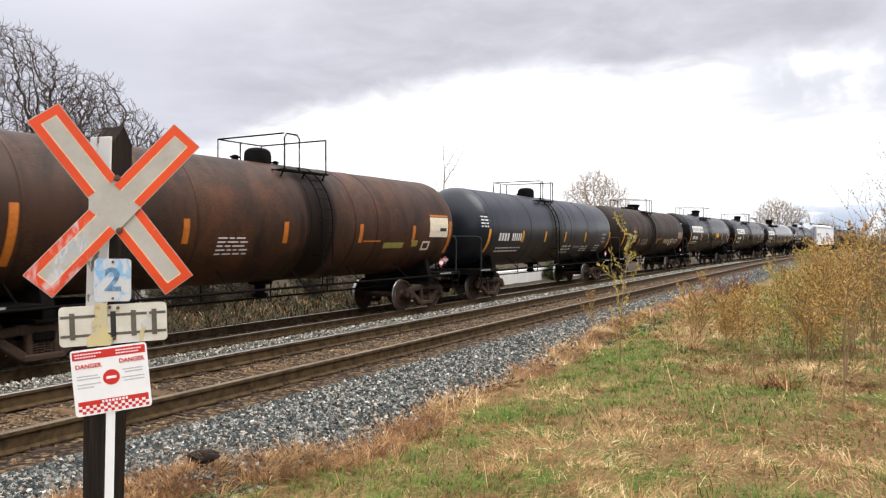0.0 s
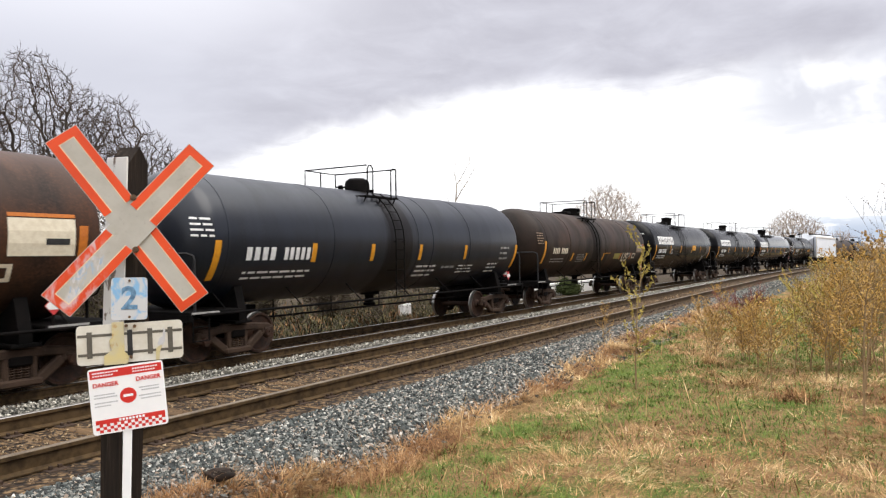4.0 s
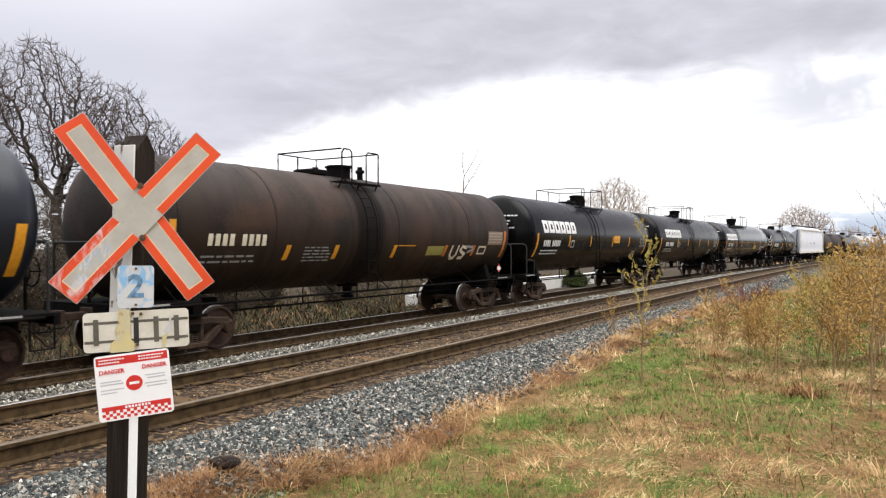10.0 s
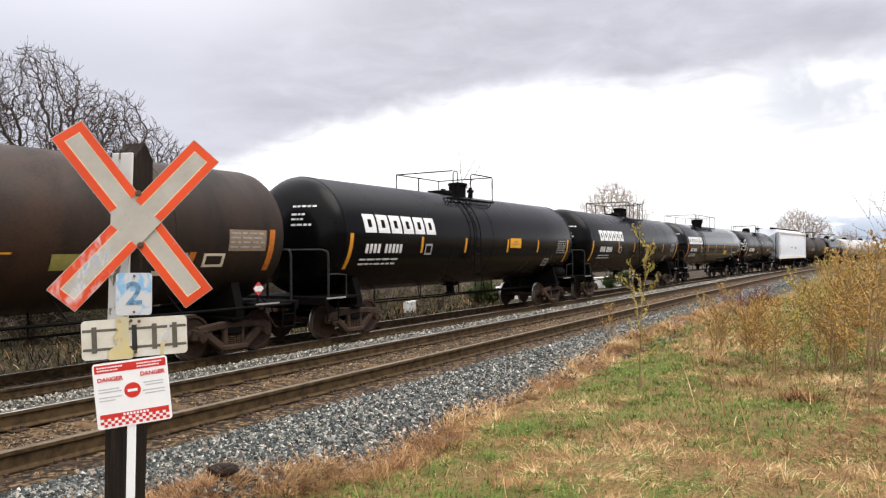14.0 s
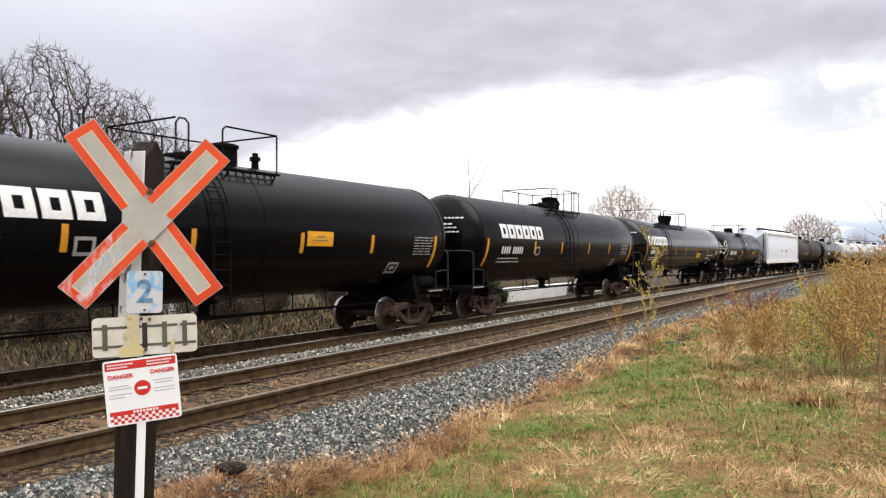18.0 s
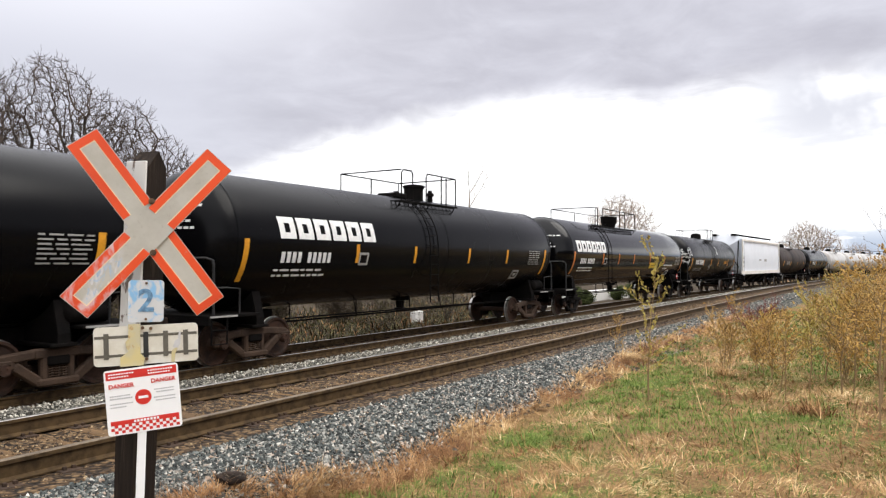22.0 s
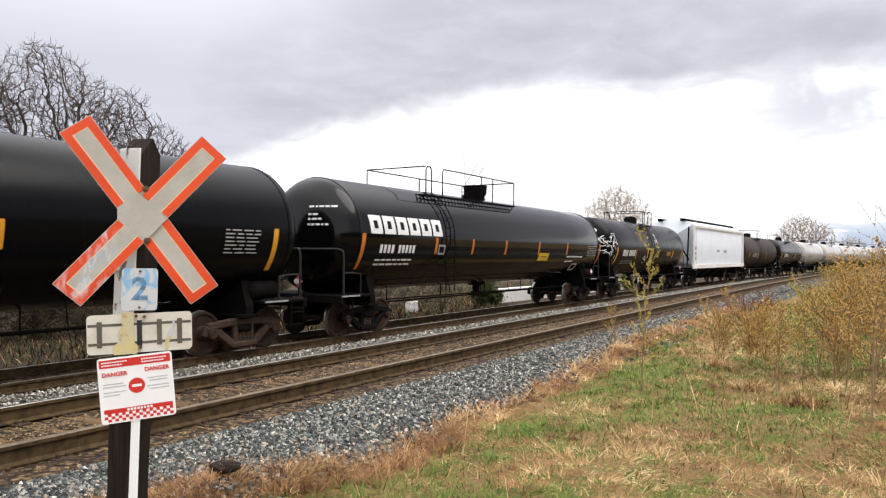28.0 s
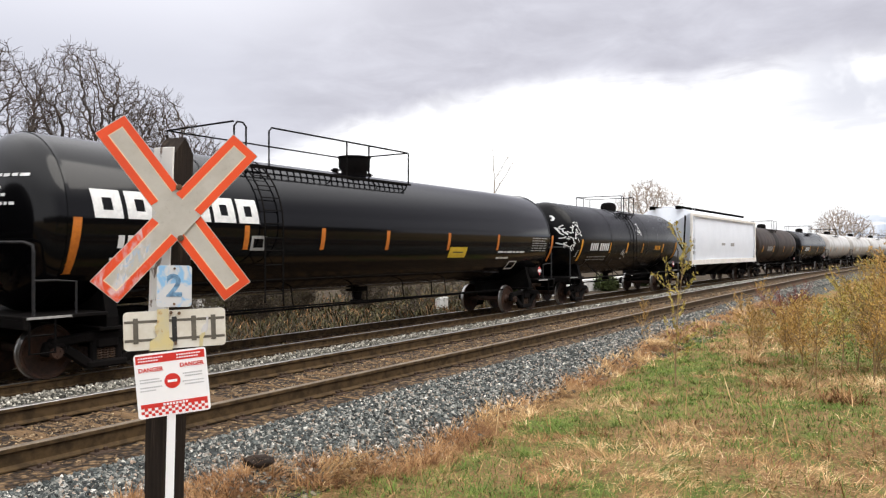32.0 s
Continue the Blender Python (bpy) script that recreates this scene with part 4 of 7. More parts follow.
    scrawl(car, sh, [[(3.42, 2.15), (3.40, 1.90), (3.50, 1.80), (3.68, 1.80), (3.76, 1.92), (3.80, 2.16)], [(4.28, 2.12), (4.05, 2.16), (3.95, 2.04), (4.10, 1.97), (4.28, 1.92), (4.20, 1.80), (3.98, 1.80)]], 0.045, M["cream_mark"])
    scrawl(car, sh, [[(4.3, 2.16), (4.65, 2.14), (4.72, 2.05), (4.45, 1.98)]], 0.04, M["grey_mark"])
    # black cars with the row of rings
    for y, length, marks in ((8.1, 17.65, 0), (26.05, 18.3, 1)):
        half = length / 2
        car, sh = tank_car(y, length, 1.52, 4.14, "tank_black", "new", "black tank car with white lettering and yellow reflectors" if marks else "black tank car with white lettering and an amber placard", (-1.60, 1.10, -1.30, -0.45, 4.78, 0.55, 0.30, 0.50, "hatch") if not marks else (-1.50, 1.45, -0.94, -0.23, 4.80, 0.72, 0.30, 0.50, "hatch"), FRAME_RUST, (-half + 1.32, half - 1.32, 0.4))
        for k in (-4.05, -1.5, 1.5, 4.1) if not marks else (-3.95, -1.38, 1.64, 4.27):
            sh.stripe(k, 2.16, 2.62, 0.12)
        for k in (-half + 1.48, half - 1.78):
            sh.stripe(k, 1.76, 2.66, 0.14, None, 0.05)
        a = -6.75 if not marks else -6.65
        sh.frames(a, a + 3.5, 2.69, 3.17, 6, 0.10)
        sh.letters(a + 0.05, a + 0.75, 2.16, 2.40, 4, 0.2)
        sh.letters(a + 0.9, a + 1.75, 2.16, 2.40, 5, 0.2)
        sh.lines(a - 0.1, a + 1.6, 1.82, 2.06, 2, seed=30 + marks)
        sh.mark("stencil_frame", M["grey_mark"], [(-3.88, -3.5, 2.36, 2.42), (-3.88, -3.5, 2.10, 2.16), (-3.88, -3.82, 2.16, 2.36), (-3.56, -3.5, 2.16, 2.36)])
        sh.lines(6.0, 6.95, 2.10, 2.64, 7, seed=33, material=M["grey_mark"])
        sh.mark("stencil_frame", M["grey_mark"], [(5.0, 5.5, 1.86, 1.92), (5.0, 5.5, 1.62, 1.68), (5.0, 5.07, 1.68, 1.86), (5.43, 5.5, 1.68, 1.86), (5.15, 5.35, 1.72, 1.82)])
        end_marks(car, sh, half, 50 + marks)
        if not marks:
            sh.mark("mark_panel", M["orange_sign"], [(1.65, 2.55, 2.32, 2.66)], "bright amber placard", off=0.012)
            for q in ((1.85, 2.35, 2.44, 2.47), (1.95, 2.25, 2.52, 2.55)):
                sh.mark("mark_bar", M["tan_mark"], [q], off=0.016)
            ladder(car, sh, -0.88, 0.42)
        else:
            ladder(car, sh, -0.55, 0.42)
    # long glossy pressure car
    car, sh = tank_car(45.2, 20.07, 1.52, 4.14, "tank_gloss", "new", "long glossy black pressure tank car with orange reflectors", (-5.11, 0.84, -4.80, -4.17, 4.76, -0.11, 0.42, 0.52, "housing"), FRAME_DARK, (-8.75, 8.75))
    ladder(car, sh, -4.48, 0.5)
    for y in (-5.13, -2.92, -0.56, 2.25, 5.08):
        sh.stripe(y, 2.14, 2.62, 0.13, M["stripe_red"])
    for y in (-8.68, 9.0):
        sh.stripe(y, 1.74, 2.66, 0.15, M["stripe_red"], 0.06 if y < 0 else 0.0)
    sh.frames(-8.33, -4.73, 2.66, 3.14, 6, 0.10)
    sh.letters(-7.90, -7.20, 2.16, 2.38, 4, 0.2)
    sh.letters(-7.05, -6.20, 2.16, 2.38, 5, 0.2)
    sh.lines(-8.0, -6.3, 1.80, 2.04, 2, seed=61)
    sh.mark("mark_panel", M["yellow_sign"], [(2.35, 3.28, 1.92, 2.22)], "yellow placard with a dark line", off=0.012)
    sh.mark("mark_bar", M["ink"], [(2.55, 3.1, 2.06, 2.09)], off=0.016)
    sh.lines(5.2, 7.0, 2.0, 2.16, 1, seed=62)
    sh.lines(5.2, 6.1, 1.82, 1.96, 1, seed=63)
    sh.lines(7.45, 8.55, 2.08, 2.58, 6, seed=64, material=M["grey_mark"])
    sh.mark("stencil_frame", M["white"], [(6.2, 6.75, 1.74, 1.78), (6.2, 6.75, 1.50, 1.54), (6.2, 6.25, 1.54, 1.74), (6.7, 6.75, 1.54, 1.74)])
    sh.mark("stencil_frame", M["grey_mark"], [(-5.0, -4.62, 2.36, 2.42), (-5.0, -4.62, 2.12, 2.18), (-5.0, -4.94, 2.18, 2.36), (-4.68, -4.62, 2.18, 2.36)])
    end_marks(car, sh, 20.07 / 2, 52)
    # short dark car with scribbles
    car, sh = tank_car(63.25, 15.9, S, 4.05, "tank_black", "old", "short black tank car with scribbled paint and a round dome", (-0.90, 0.75, -0.60, 0.10, 4.62, 0.35, 0.36, 0.40, "round"), FRAME_DARK, (-3.0, 1.2, 1.8))
    ladder(car, sh, -0.25)
    for y in (-3.05, -0.98, 1.17, 4.25):
        sh.stripe(y, 2.02, 2.46, 0.15)
    for y in (-6.2, 6.4):
        sh.stripe(y, 1.72, 2.55, 0.15, None, 0.05)
    sh.letters(-5.25, -4.4, 2.12, 2.42, 4, 0.2)
    sh.letters(-4.25, -3.2, 2.12, 2.42, 5, 0.2)
    sh.lines(-5.3, -3.3, 1.70, 1.92, 2, seed=71, material=M["grey_mark"])
    sh.letters(2.95, 3.84, 2.14, 2.36, 4, 0.25, "data_mark", M["stripe"])
    rnd = random.Random(77)
    scrawl(car, sh, dabs(rnd, -6.85, 2.95, 30, 0.24, 0.20) + dabs(rnd, -6.9, 2.35, 12, 0.16, 0.16) + dabs(rnd, 0.6, 3.05, 12, 0.16, 0.14) + dabs(rnd, -1.3, 1.95, 9, 0.14, 0.16), 0.016, M["white"], 6.65)
    hopper_car(80.3, 18.2)
    # cars far down the line
    looks = [("tank_brown", 0), ("tank_black", 1)]
    start = 89.4
    for k in range(10):
        paint, m = looks[k] if k < 2 else ("tank_silver", k % 2)
        long = (16.9, 15.2, 15.3)[k] if k < 3 else 14.8
        car, sh = tank_car(start + long / 2, long, S, 4.05, paint, "old" if not m else "new", "dark tank car with a dome far down the train" if k < 2 else "dull silver tank car with a dome far down the train", (-1.20, 0.60, -0.60, 0.0, 4.65, 0.0, 0.36, 0.40, "round"), FRAME_DARK, (), False, True)
        start += long
        sh.letters(-4.2, -2.4, 2.1, 2.45, 7, 0.25, "number_mark", M["white"] if m else M["grey_mark"])
        for y in (-5.8, -2.0, 2.0, 5.8):
            sh.stripe(y, 2.0, 2.5, 0.15)


def end_marks(car, sh, half, seed):
    """Small white lines on the tank's head that faces down the line."""
    rnd = random.Random(seed)
    bm = bmesh.new()
    h, deep = half - 1.30, 0.72
    for k, (z, w) in enumerate(((3.30, 0.62), (3.10, 0.3), (2.98, 0.36), (2.84, 0.5))):
        x = 0.35
        while x < 0.35 + w:
            d = rnd.uniform(0.06, 0.15)
            quad = []
            for xx, zz in ((x, z), (x + d, z), (x + d, z + 0.05), (x, z + 0.05)):
                rr = min(0.995, math.hypot(xx, zz - sh.cz) / sh.rad)
                a = math.asin(rr ** (1 / 0.9))
                quad.append(bm.verts.new((xx, -(h + deep * math.cos(a)) - 0.012, zz)))
            bm.faces.new(quad)
            x += d + 0.035
    tagged(part("end_mark", bm, M["white"], car), kind="stuff")


def dabs(rnd, y, z, count, wide, tall):
    """Short curled strokes scattered round one spot."""
    out = []
    for _ in range(count):
        a, b, t = y + rnd.gauss(0, wide), z + rnd.gauss(0, tall), rnd.uniform(0, 6.28)
        pts = [(a, b)]
        for _ in range(rnd.randint(1, 4)):
            d = rnd.uniform(0.03, 0.09)
            a, b, t = a + d * math.cos(t), b + d * math.sin(t), t + rnd.uniform(-1.0, 1.6)
            pts.append((a, b))
        out.append(pts)
    return out


def scrawl(car, sh, strokes, w, material, head=None):
    """Sprayed strokes; head is where the straight shell ends, so that strokes past it follow the domed end."""
    bm = bmesh.new()
    for pts in strokes:
        for (ya, za), (yb, zb) in zip(pts, pts[1:]):
            d = Vector((yb - ya, zb - za))
            if d.length < 1e-4:
                continue
            d.normalize()
            q = []
            for y, z, s in ((ya - d.x * w, za - d.y * w, 1), (yb + d.x * w, zb + d.y * w, 1), (yb + d.x * w, zb + d.y * w, -1), (ya - d.x * w, za - d.y * w, -1)):
                yy, zz = y - s * d.y * w, z + s * d.x * w
                r = sh.rad
                if head and -yy > head:
                    r *= math.sin(math.acos(min(0.95, (-yy - head) / 0.72))) ** 0.9
                x = math.sqrt(max(0.01, (r + 0.012) ** 2 - (zz - sh.cz) ** 2))
                q.append(bm.verts.new((x, yy, zz)))
            bm.faces.new(q)
    tagged(part("scrawl", bm, material, car, "pale sprayed scrawl"), kind="stuff")


def hopper_car(y, length):
    car = thing("hopper_car", "pale grey covered hopper car with dark trucks", "hopper car", "cars of the freight train")
    half = length / 2
    H = M["hopper"]
    hb = half - 1.0
    # body: side sheets with the sloped ends
    bm = bmesh.new()
    side = [(-1.46, 1.35), (1.46, 1.35), (1.50, 1.6), (1.50, 2.45), (1.50, 4.15), (1.40, 4.32), (1.10, 4.48), (0.60, 4.60), (0.0, 4.64), (-0.60, 4.60), (-1.10, 4.48), (-1.40, 4.32), (-1.50, 4.15), (-1.50, 2.45), (-1.50, 1.6)]
    rings = []
    for yy in (1.9 - hb, hb - 1.9):
        rings.append([bm.verts.new((x, yy, z)) for x, z in side])
    for a, b in zip(rings, rings[1:]):
        for j in range(len(side)):
            bm.faces.new((a[j], a[(j + 1) % len(side)], b[(j + 1) % len(side)], b[j]))
    for s, ring in ((-1, rings[0]), (1, rings[1])):
        tip = [bm.verts.new((x, s * (hb - 0.02 - 0.36 * (z - 2.45)) if z > 2.0 else s * (hb - 1.9), z)) for x, z in side]
        for j in range(len(side)):
            bm.faces.new((ring[j], ring[(j + 1) % len(side)], tip[(j + 1) % len(side)], tip[j]))
        bm.faces.new(tip)
    bmesh.ops.remove_doubles(bm, verts=bm.verts, dist=0.001)
    bmesh.ops.recalc_face_normals(bm, faces=bm.faces)
    part("body", bm, H, car)
    # side panels: full length sheets with end posts, ribs and sills
    for s in (-1, 1):
        bm = bmesh.new()
        rows = []
        for k in range(13):
            z, bulge = 1.58 + 2.52 * k / 12, 0.085 * math.sin(math.pi * k / 12)
            rows.append([bm.verts.new((s * (1.515 + d + bulge), e, z)) for d, e in ((0.0, -hb), (0.0, hb), (-0.03, hb), (-0.03, -hb))])
        for a, b in zip(rows, rows[1:]):
            for j in range(4):
                bm.faces.new((a[j], a[(j + 1) % 4], b[(j + 1) % 4], b[j]))
        bm.faces.new(rows[0])
        bm.faces.new(rows[-1])
        bmesh.ops.recalc_face_normals(bm, faces=bm.faces)
        part("side_sheet", bm, H, car)
        bm = bmesh.new()
        box(bm, s * 1.60 - 0.05, s * 1.60 + 0.05, -hb, hb, 4.08, 4.24, 0.01)
        part("top_chord", bm, M["hopper_trim"], car)
        bm = bmesh.new()
        box(bm, s * 1.60 - 0.05, s * 1.60 + 0.05, -hb - 0.3, hb + 0.3, 1.30, 1.58, 0.01)
        part("side_sill", bm, M["hopper_trim"], car)
        for k in (-1, 1):
            bm = bmesh.new()
            box(bm, s * 1.61 - 0.05, s * 1.61 + 0.05, k * hb - 0.09, k * hb + 0.09, 1.30, 4.2, 0.01)
            part("end_post", bm, M["hopper_trim"], car)
            bm = bmesh.new()
            for z in range(9):
                rod(bm, (s * 1.63, k * (hb - 0.12), 1.5 + 0.31 * z), (s * 1.63, k * (hb - 0.58), 1.5 + 0.31 * z), 0.014, n=5)
            for q in (0.12, 0.58):
                rod(bm, (s * 1.63, k * (hb - q), 1.2), (s * 1.63, k * (hb - q), 4.6), 0.016, n=5)
            part("side_ladder", bm, H, car)
            bm = bmesh.new()
            rod(bm, (s * 1.30, k * (hb + 0.55), 1.2), (s * 1.30, k * (hb + 0.10), 4.1), 0.05, n=6)
            rod(bm, (s * 1.30, k * (hb + 0.05), 1.9), (s * 0.3, k * (hb - 1.4), 2.9), 0.05, n=6)
            part("end_brace", bm, M["frame"], car)
    for y0, z0, y1, z1 in ((-7.9, 2.55, -7.3, 2.8), (-7.9, 2.2, -7.3, 2.42), (-7.9, 1.9, -7.3, 2.1), (-1.4, 2.45, -0.5, 2.6), (0.9, 2.4, 1.9, 2.62)):
        bm = bmesh.new()
        box(bm, 1.598, 1.602, y0, y1, z0, z1)
        part("data_mark", bm, M["grey_mark"], car)
    # roof walk, hatches
    bm = bmesh.new()
    for s in (-1, 1):
        box(bm, s * 0.75 - 0.14, s * 0.75 + 0.14, -hb + 0.1, hb - 0.1, 4.66, 4.69, 0.004)
        for k in range(15):
            yy = -hb + 0.4 + (2 * hb - 0.8) * k / 14
            box(bm, s * 0.75 - 0.16, s * 0.75 + 0.16, yy - 0.04, yy + 0.04, 4.50, 4.66)
    part("roof_walk", bm, M["frame"], car)
    for k in range(10):
        bm = bmesh.new()
        yy = -hb + 1.5 + (2 * hb - 3.0) * k / 9
        box(bm, -0.32, 0.32, yy - 0.62, yy + 0.62, 4.57, 4.72, 0.03)
        part("roof_hatch", bm, H, car)
    # four discharge bays
    for k in range(4):
        bm = bmesh.new()
        yy = (k - 1.5) * 2.9
        low = [bm.verts.new((x, yy + q, 0.62)) for x, q in ((-0.45, -0.4), (0.45, -0.4), (0.45, 0.4), (-0.45, 0.4))]
        high = [bm.verts.new((x, yy + q, 1.42)) for x, q in ((-1.45, -1.4), (1.45, -1.4), (1.45, 1.4), (-1.45, 1.4))]
        for j in range(4):
            bm.faces.new((low[j], low[(j + 1) % 4], high[(j + 1) % 4], high[j]))
        bm.faces.new(low)
        bm.faces.new(high)
        box(bm, -0.5, 0.5, yy - 0.45, yy + 0.45, 0.50, 0.62, 0.02)
        bmesh.ops.recalc_face_normals(bm, faces=bm.faces)
        part("discharge_bay", bm, M["frame"], car)
    for s in (-1, 1):
        bm = bmesh.new()
        box(bm, -0.2, 0.2, s * (half - 0.62), s * (half - 4.0), 0.75, 1.2, 0.02)
        box(bm, -1.45, 1.45, s * (half - 0.7) - 0.06, s * (half - 0.7) + 0.06, 0.95, 1.25, 0.02)
        box(bm, -1.40, 1.40, s * (half - 2.6) - 0.15, s * (half - 2.6) + 0.15, 0.76, 1.32, 0.02)
        part("end_sill", bm, M["frame"], car)
        share("coupler", COUPLER, car, pose(0, s * half, 0, 0, 0, 0 if s > 0 else 180))
        truck(car, s * (half - 2.6), FRAME_DARK, True)
        bm = bmesh.new()
        pipe(bm, [(1.5, s * (hb + 0.25), 1.3), (1.5, s * (hb + 0.25), 0.55), (1.5, s * (hb - 0.2), 0.55), (1.5, s * (hb - 0.2), 1.3)], 0.02)
        part("stirrup_step", bm, M["frame"], car)
    TRAIN.append((car, y))


build_train()

# ---- crossing sign on its post ----
def old_wood():
    n = Nodes("dark weathered post wood")
    g = n.noise(1.0, 6.0, 0.65, (30.0, 30.0, 1.6), 0.3)
    c = n.ramp(g, (0.2, (0.008, 0.006, 0.005)), (0.55, (0.024, 0.017, 0.013)), (0.85, (0.085, 0.064, 0.048)))
    n.bump(g, 0.7, 0.008)
    return n.done(c, 0.9, 0.0, 0.15)


def chipped_white():
    n = Nodes("chipped white post paint")
    a = n.noise(9.0, 6.0, 0.7, (1, 1, 0.4))
    c = n.mix(n.step(a, 0.56, 0.62), (0.66, 0.64, 0.61), (0.16, 0.12, 0.095))
    n.bump(a, 0.4, 0.004)
    return n.done(c, 0.75)


def veil(n, c, blue):
    """Wiped-on pale paint, some of it blue, over the low arm of a blade."""
    v = n.noise(1.0, 5.0, 0.6, (16.0, 16.0, 7.0), 0.5)
    arm = n.step(n.axis(0), -0.10, -0.20)
    c = n.mix(n.math("MULTIPLY", n.math("MULTIPLY", n.step(v, 0.46, 0.66), arm), 0.72), c, (0.66, 0.65, 0.68))
    w = n.noise(1.0, 4.0, 0.55, (22.0, 22.0, 12.0), 1.2)
    return n.mix(n.math("MULTIPLY", n.math("MULTIPLY", n.step(w, 0.55, 0.66), arm), blue), c, (0.30, 0.46, 0.66))


def signal_red(worn=False):
    n = Nodes("worn orange red reflective border")
    a = n.noise(14.0, 6.0, 0.7)
    c = n.mix(n.step(n.noise(3.0), 0.35, 0.7), (0.80, 0.082, 0.014), (0.68, 0.064, 0.012))
    c = n.mix(n.math("MULTIPLY", n.step(a, 0.66, 0.72), 0.7), c, (0.45, 0.36, 0.32))
    if worn:
        c = veil(n, c, 0.12)
    return n.done(c, 0.5)


def reflective_grey(worn=False):
    n = Nodes("aged white reflective sheeting")
    a, b = n.noise(5.0, 5.0, 0.6), n.noise(50.0, 3.0)
    c = n.mix(n.step(a, 0.3, 0.72), (0.50, 0.48, 0.43), (0.41, 0.385, 0.335))
    c = n.mix(n.math("MULTIPLY", n.step(b, 0.58, 0.8), 0.25), c, (0.24, 0.20, 0.16))
    if worn:
        c = veil(n, c, 0.75)
    return n.done(c, 0.55)


def rusty_cream():
    n = Nodes("yellowed cream paint with rust")
    c = n.mix(n.step(n.noise(9.0, 4.0), 0.35, 0.65), (0.62, 0.52, 0.25), (0.54, 0.49, 0.33))
    c = n.mix(n.math("MULTIPLY", n.step(n.noise(17.0, 5.0, 0.65), 0.58, 0.68), 0.8), c, (0.42, 0.19, 0.035))
    return n.done(c, 0.65)


def two_plate():
    n = Nodes("white plate with a washed blue stain")
    a = n.noise(11.0, 4.0, 0.6, None, 0.8)
    c = n.mix(n.step(a, 0.52, 0.64), (0.60, 0.61, 0.62), (0.24, 0.47, 0.72))
    return n.done(c, 0.55)


M["post"] = old_wood()
M["post_white"] = chipped_white()
M["border"] = signal_red()
M["sheeting"] = reflective_grey()
M["border_worn"] = signal_red(True)
M["sheeting_worn"] = reflective_grey(True)
M["keyline"] = plain("cream border line", (0.84, 0.66, 0.42), (0.74, 0.56, 0.36), 20.0, 0.6, 0.0, 0.0)
M["two"] = two_plate()
M["two_ink"] = plain("faded blue black numeral", (0.060, 0.13, 0.22), (0.20, 0.38, 0.58), 20.0, 0.6, 0.0, 0.0)
M["cream_plate"] = plain("cream track plate with rust", (0.71, 0.685, 0.61), (0.62, 0.58, 0.49), 7.0, 0.6, 0.0, 0.05)
M["plate_ink"] = plain("grey olive sign paint", (0.085, 0.078, 0.062), (0.14, 0.125, 0.10), 9.0, 0.6, 0.0, 0.0)
M["strap"] = rusty_cream()
M["danger_white"] = plain("white sign board", (0.93, 0.93, 0.94), (0.89, 0.89, 0.91), 4.0, 0.4, 0.0, 0.0)
M["danger_red"] = plain("red sign print", (0.66, 0.030, 0.022), (0.58, 0.028, 0.022), 6.0, 0.45, 0.0, 0.0)
M["danger_grey"] = plain("grey sign print", (0.40, 0.41, 0.43), (0.48, 0.48, 0.50), 6.0, 0.5, 0.0, 0.0)
M["bolt"] = plain("rusty bolt", (0.20, 0.12, 0.06), (0.10, 0.06, 0.04), 30.0, 0.6, 0.4, 0.1)
M["blue_smear"] = plain("pale blue smear", (0.30, 0.42, 0.56), (0.46, 0.50, 0.55), 18.0, 0.6, 0.0, 0.0)
M["white_smear"] = plain("pale grey smear", (0.62, 0.61, 0.62), (0.54, 0.53, 0.53), 18.0, 0.6, 0.0, 0.0)


def words(name, text, size, m, material, parent, bold=0.0):
    curve = bpy.data.curves.new(name, "FONT")
    curve.body, curve.size, curve.align_x, curve.align_y, curve.offset, curve.extrude = text, size, "CENTER", "CENTER", bold, 0.0006
    ob = bpy.data.objects.new(name, curve)
    scene.collection.objects.link(ob)
    mesh = bpy.data.meshes.new_from_object(ob.evaluated_get(bpy.context.evaluated_depsgraph_get()))
    bpy.data.objects.remove(ob)
    mesh.materials.clear()
    mesh.materials.append(material)
    done = new(name, mesh)
    done.parent, done.matrix_basis = parent, m
    return done


FACE = Matrix.Rotation(radians(90), 4, "X")      # sign outlines in x, y stand up and face the camera's side (-y)


def board(name, outline, thick, at, material, parent, label=""):
    """An upright board: outline in (across, up), its front at depth -at."""
    bm = bmesh.new()
    prism(bm, outline, thick, FACE, at)
    return part(name, bm, material, parent, label)


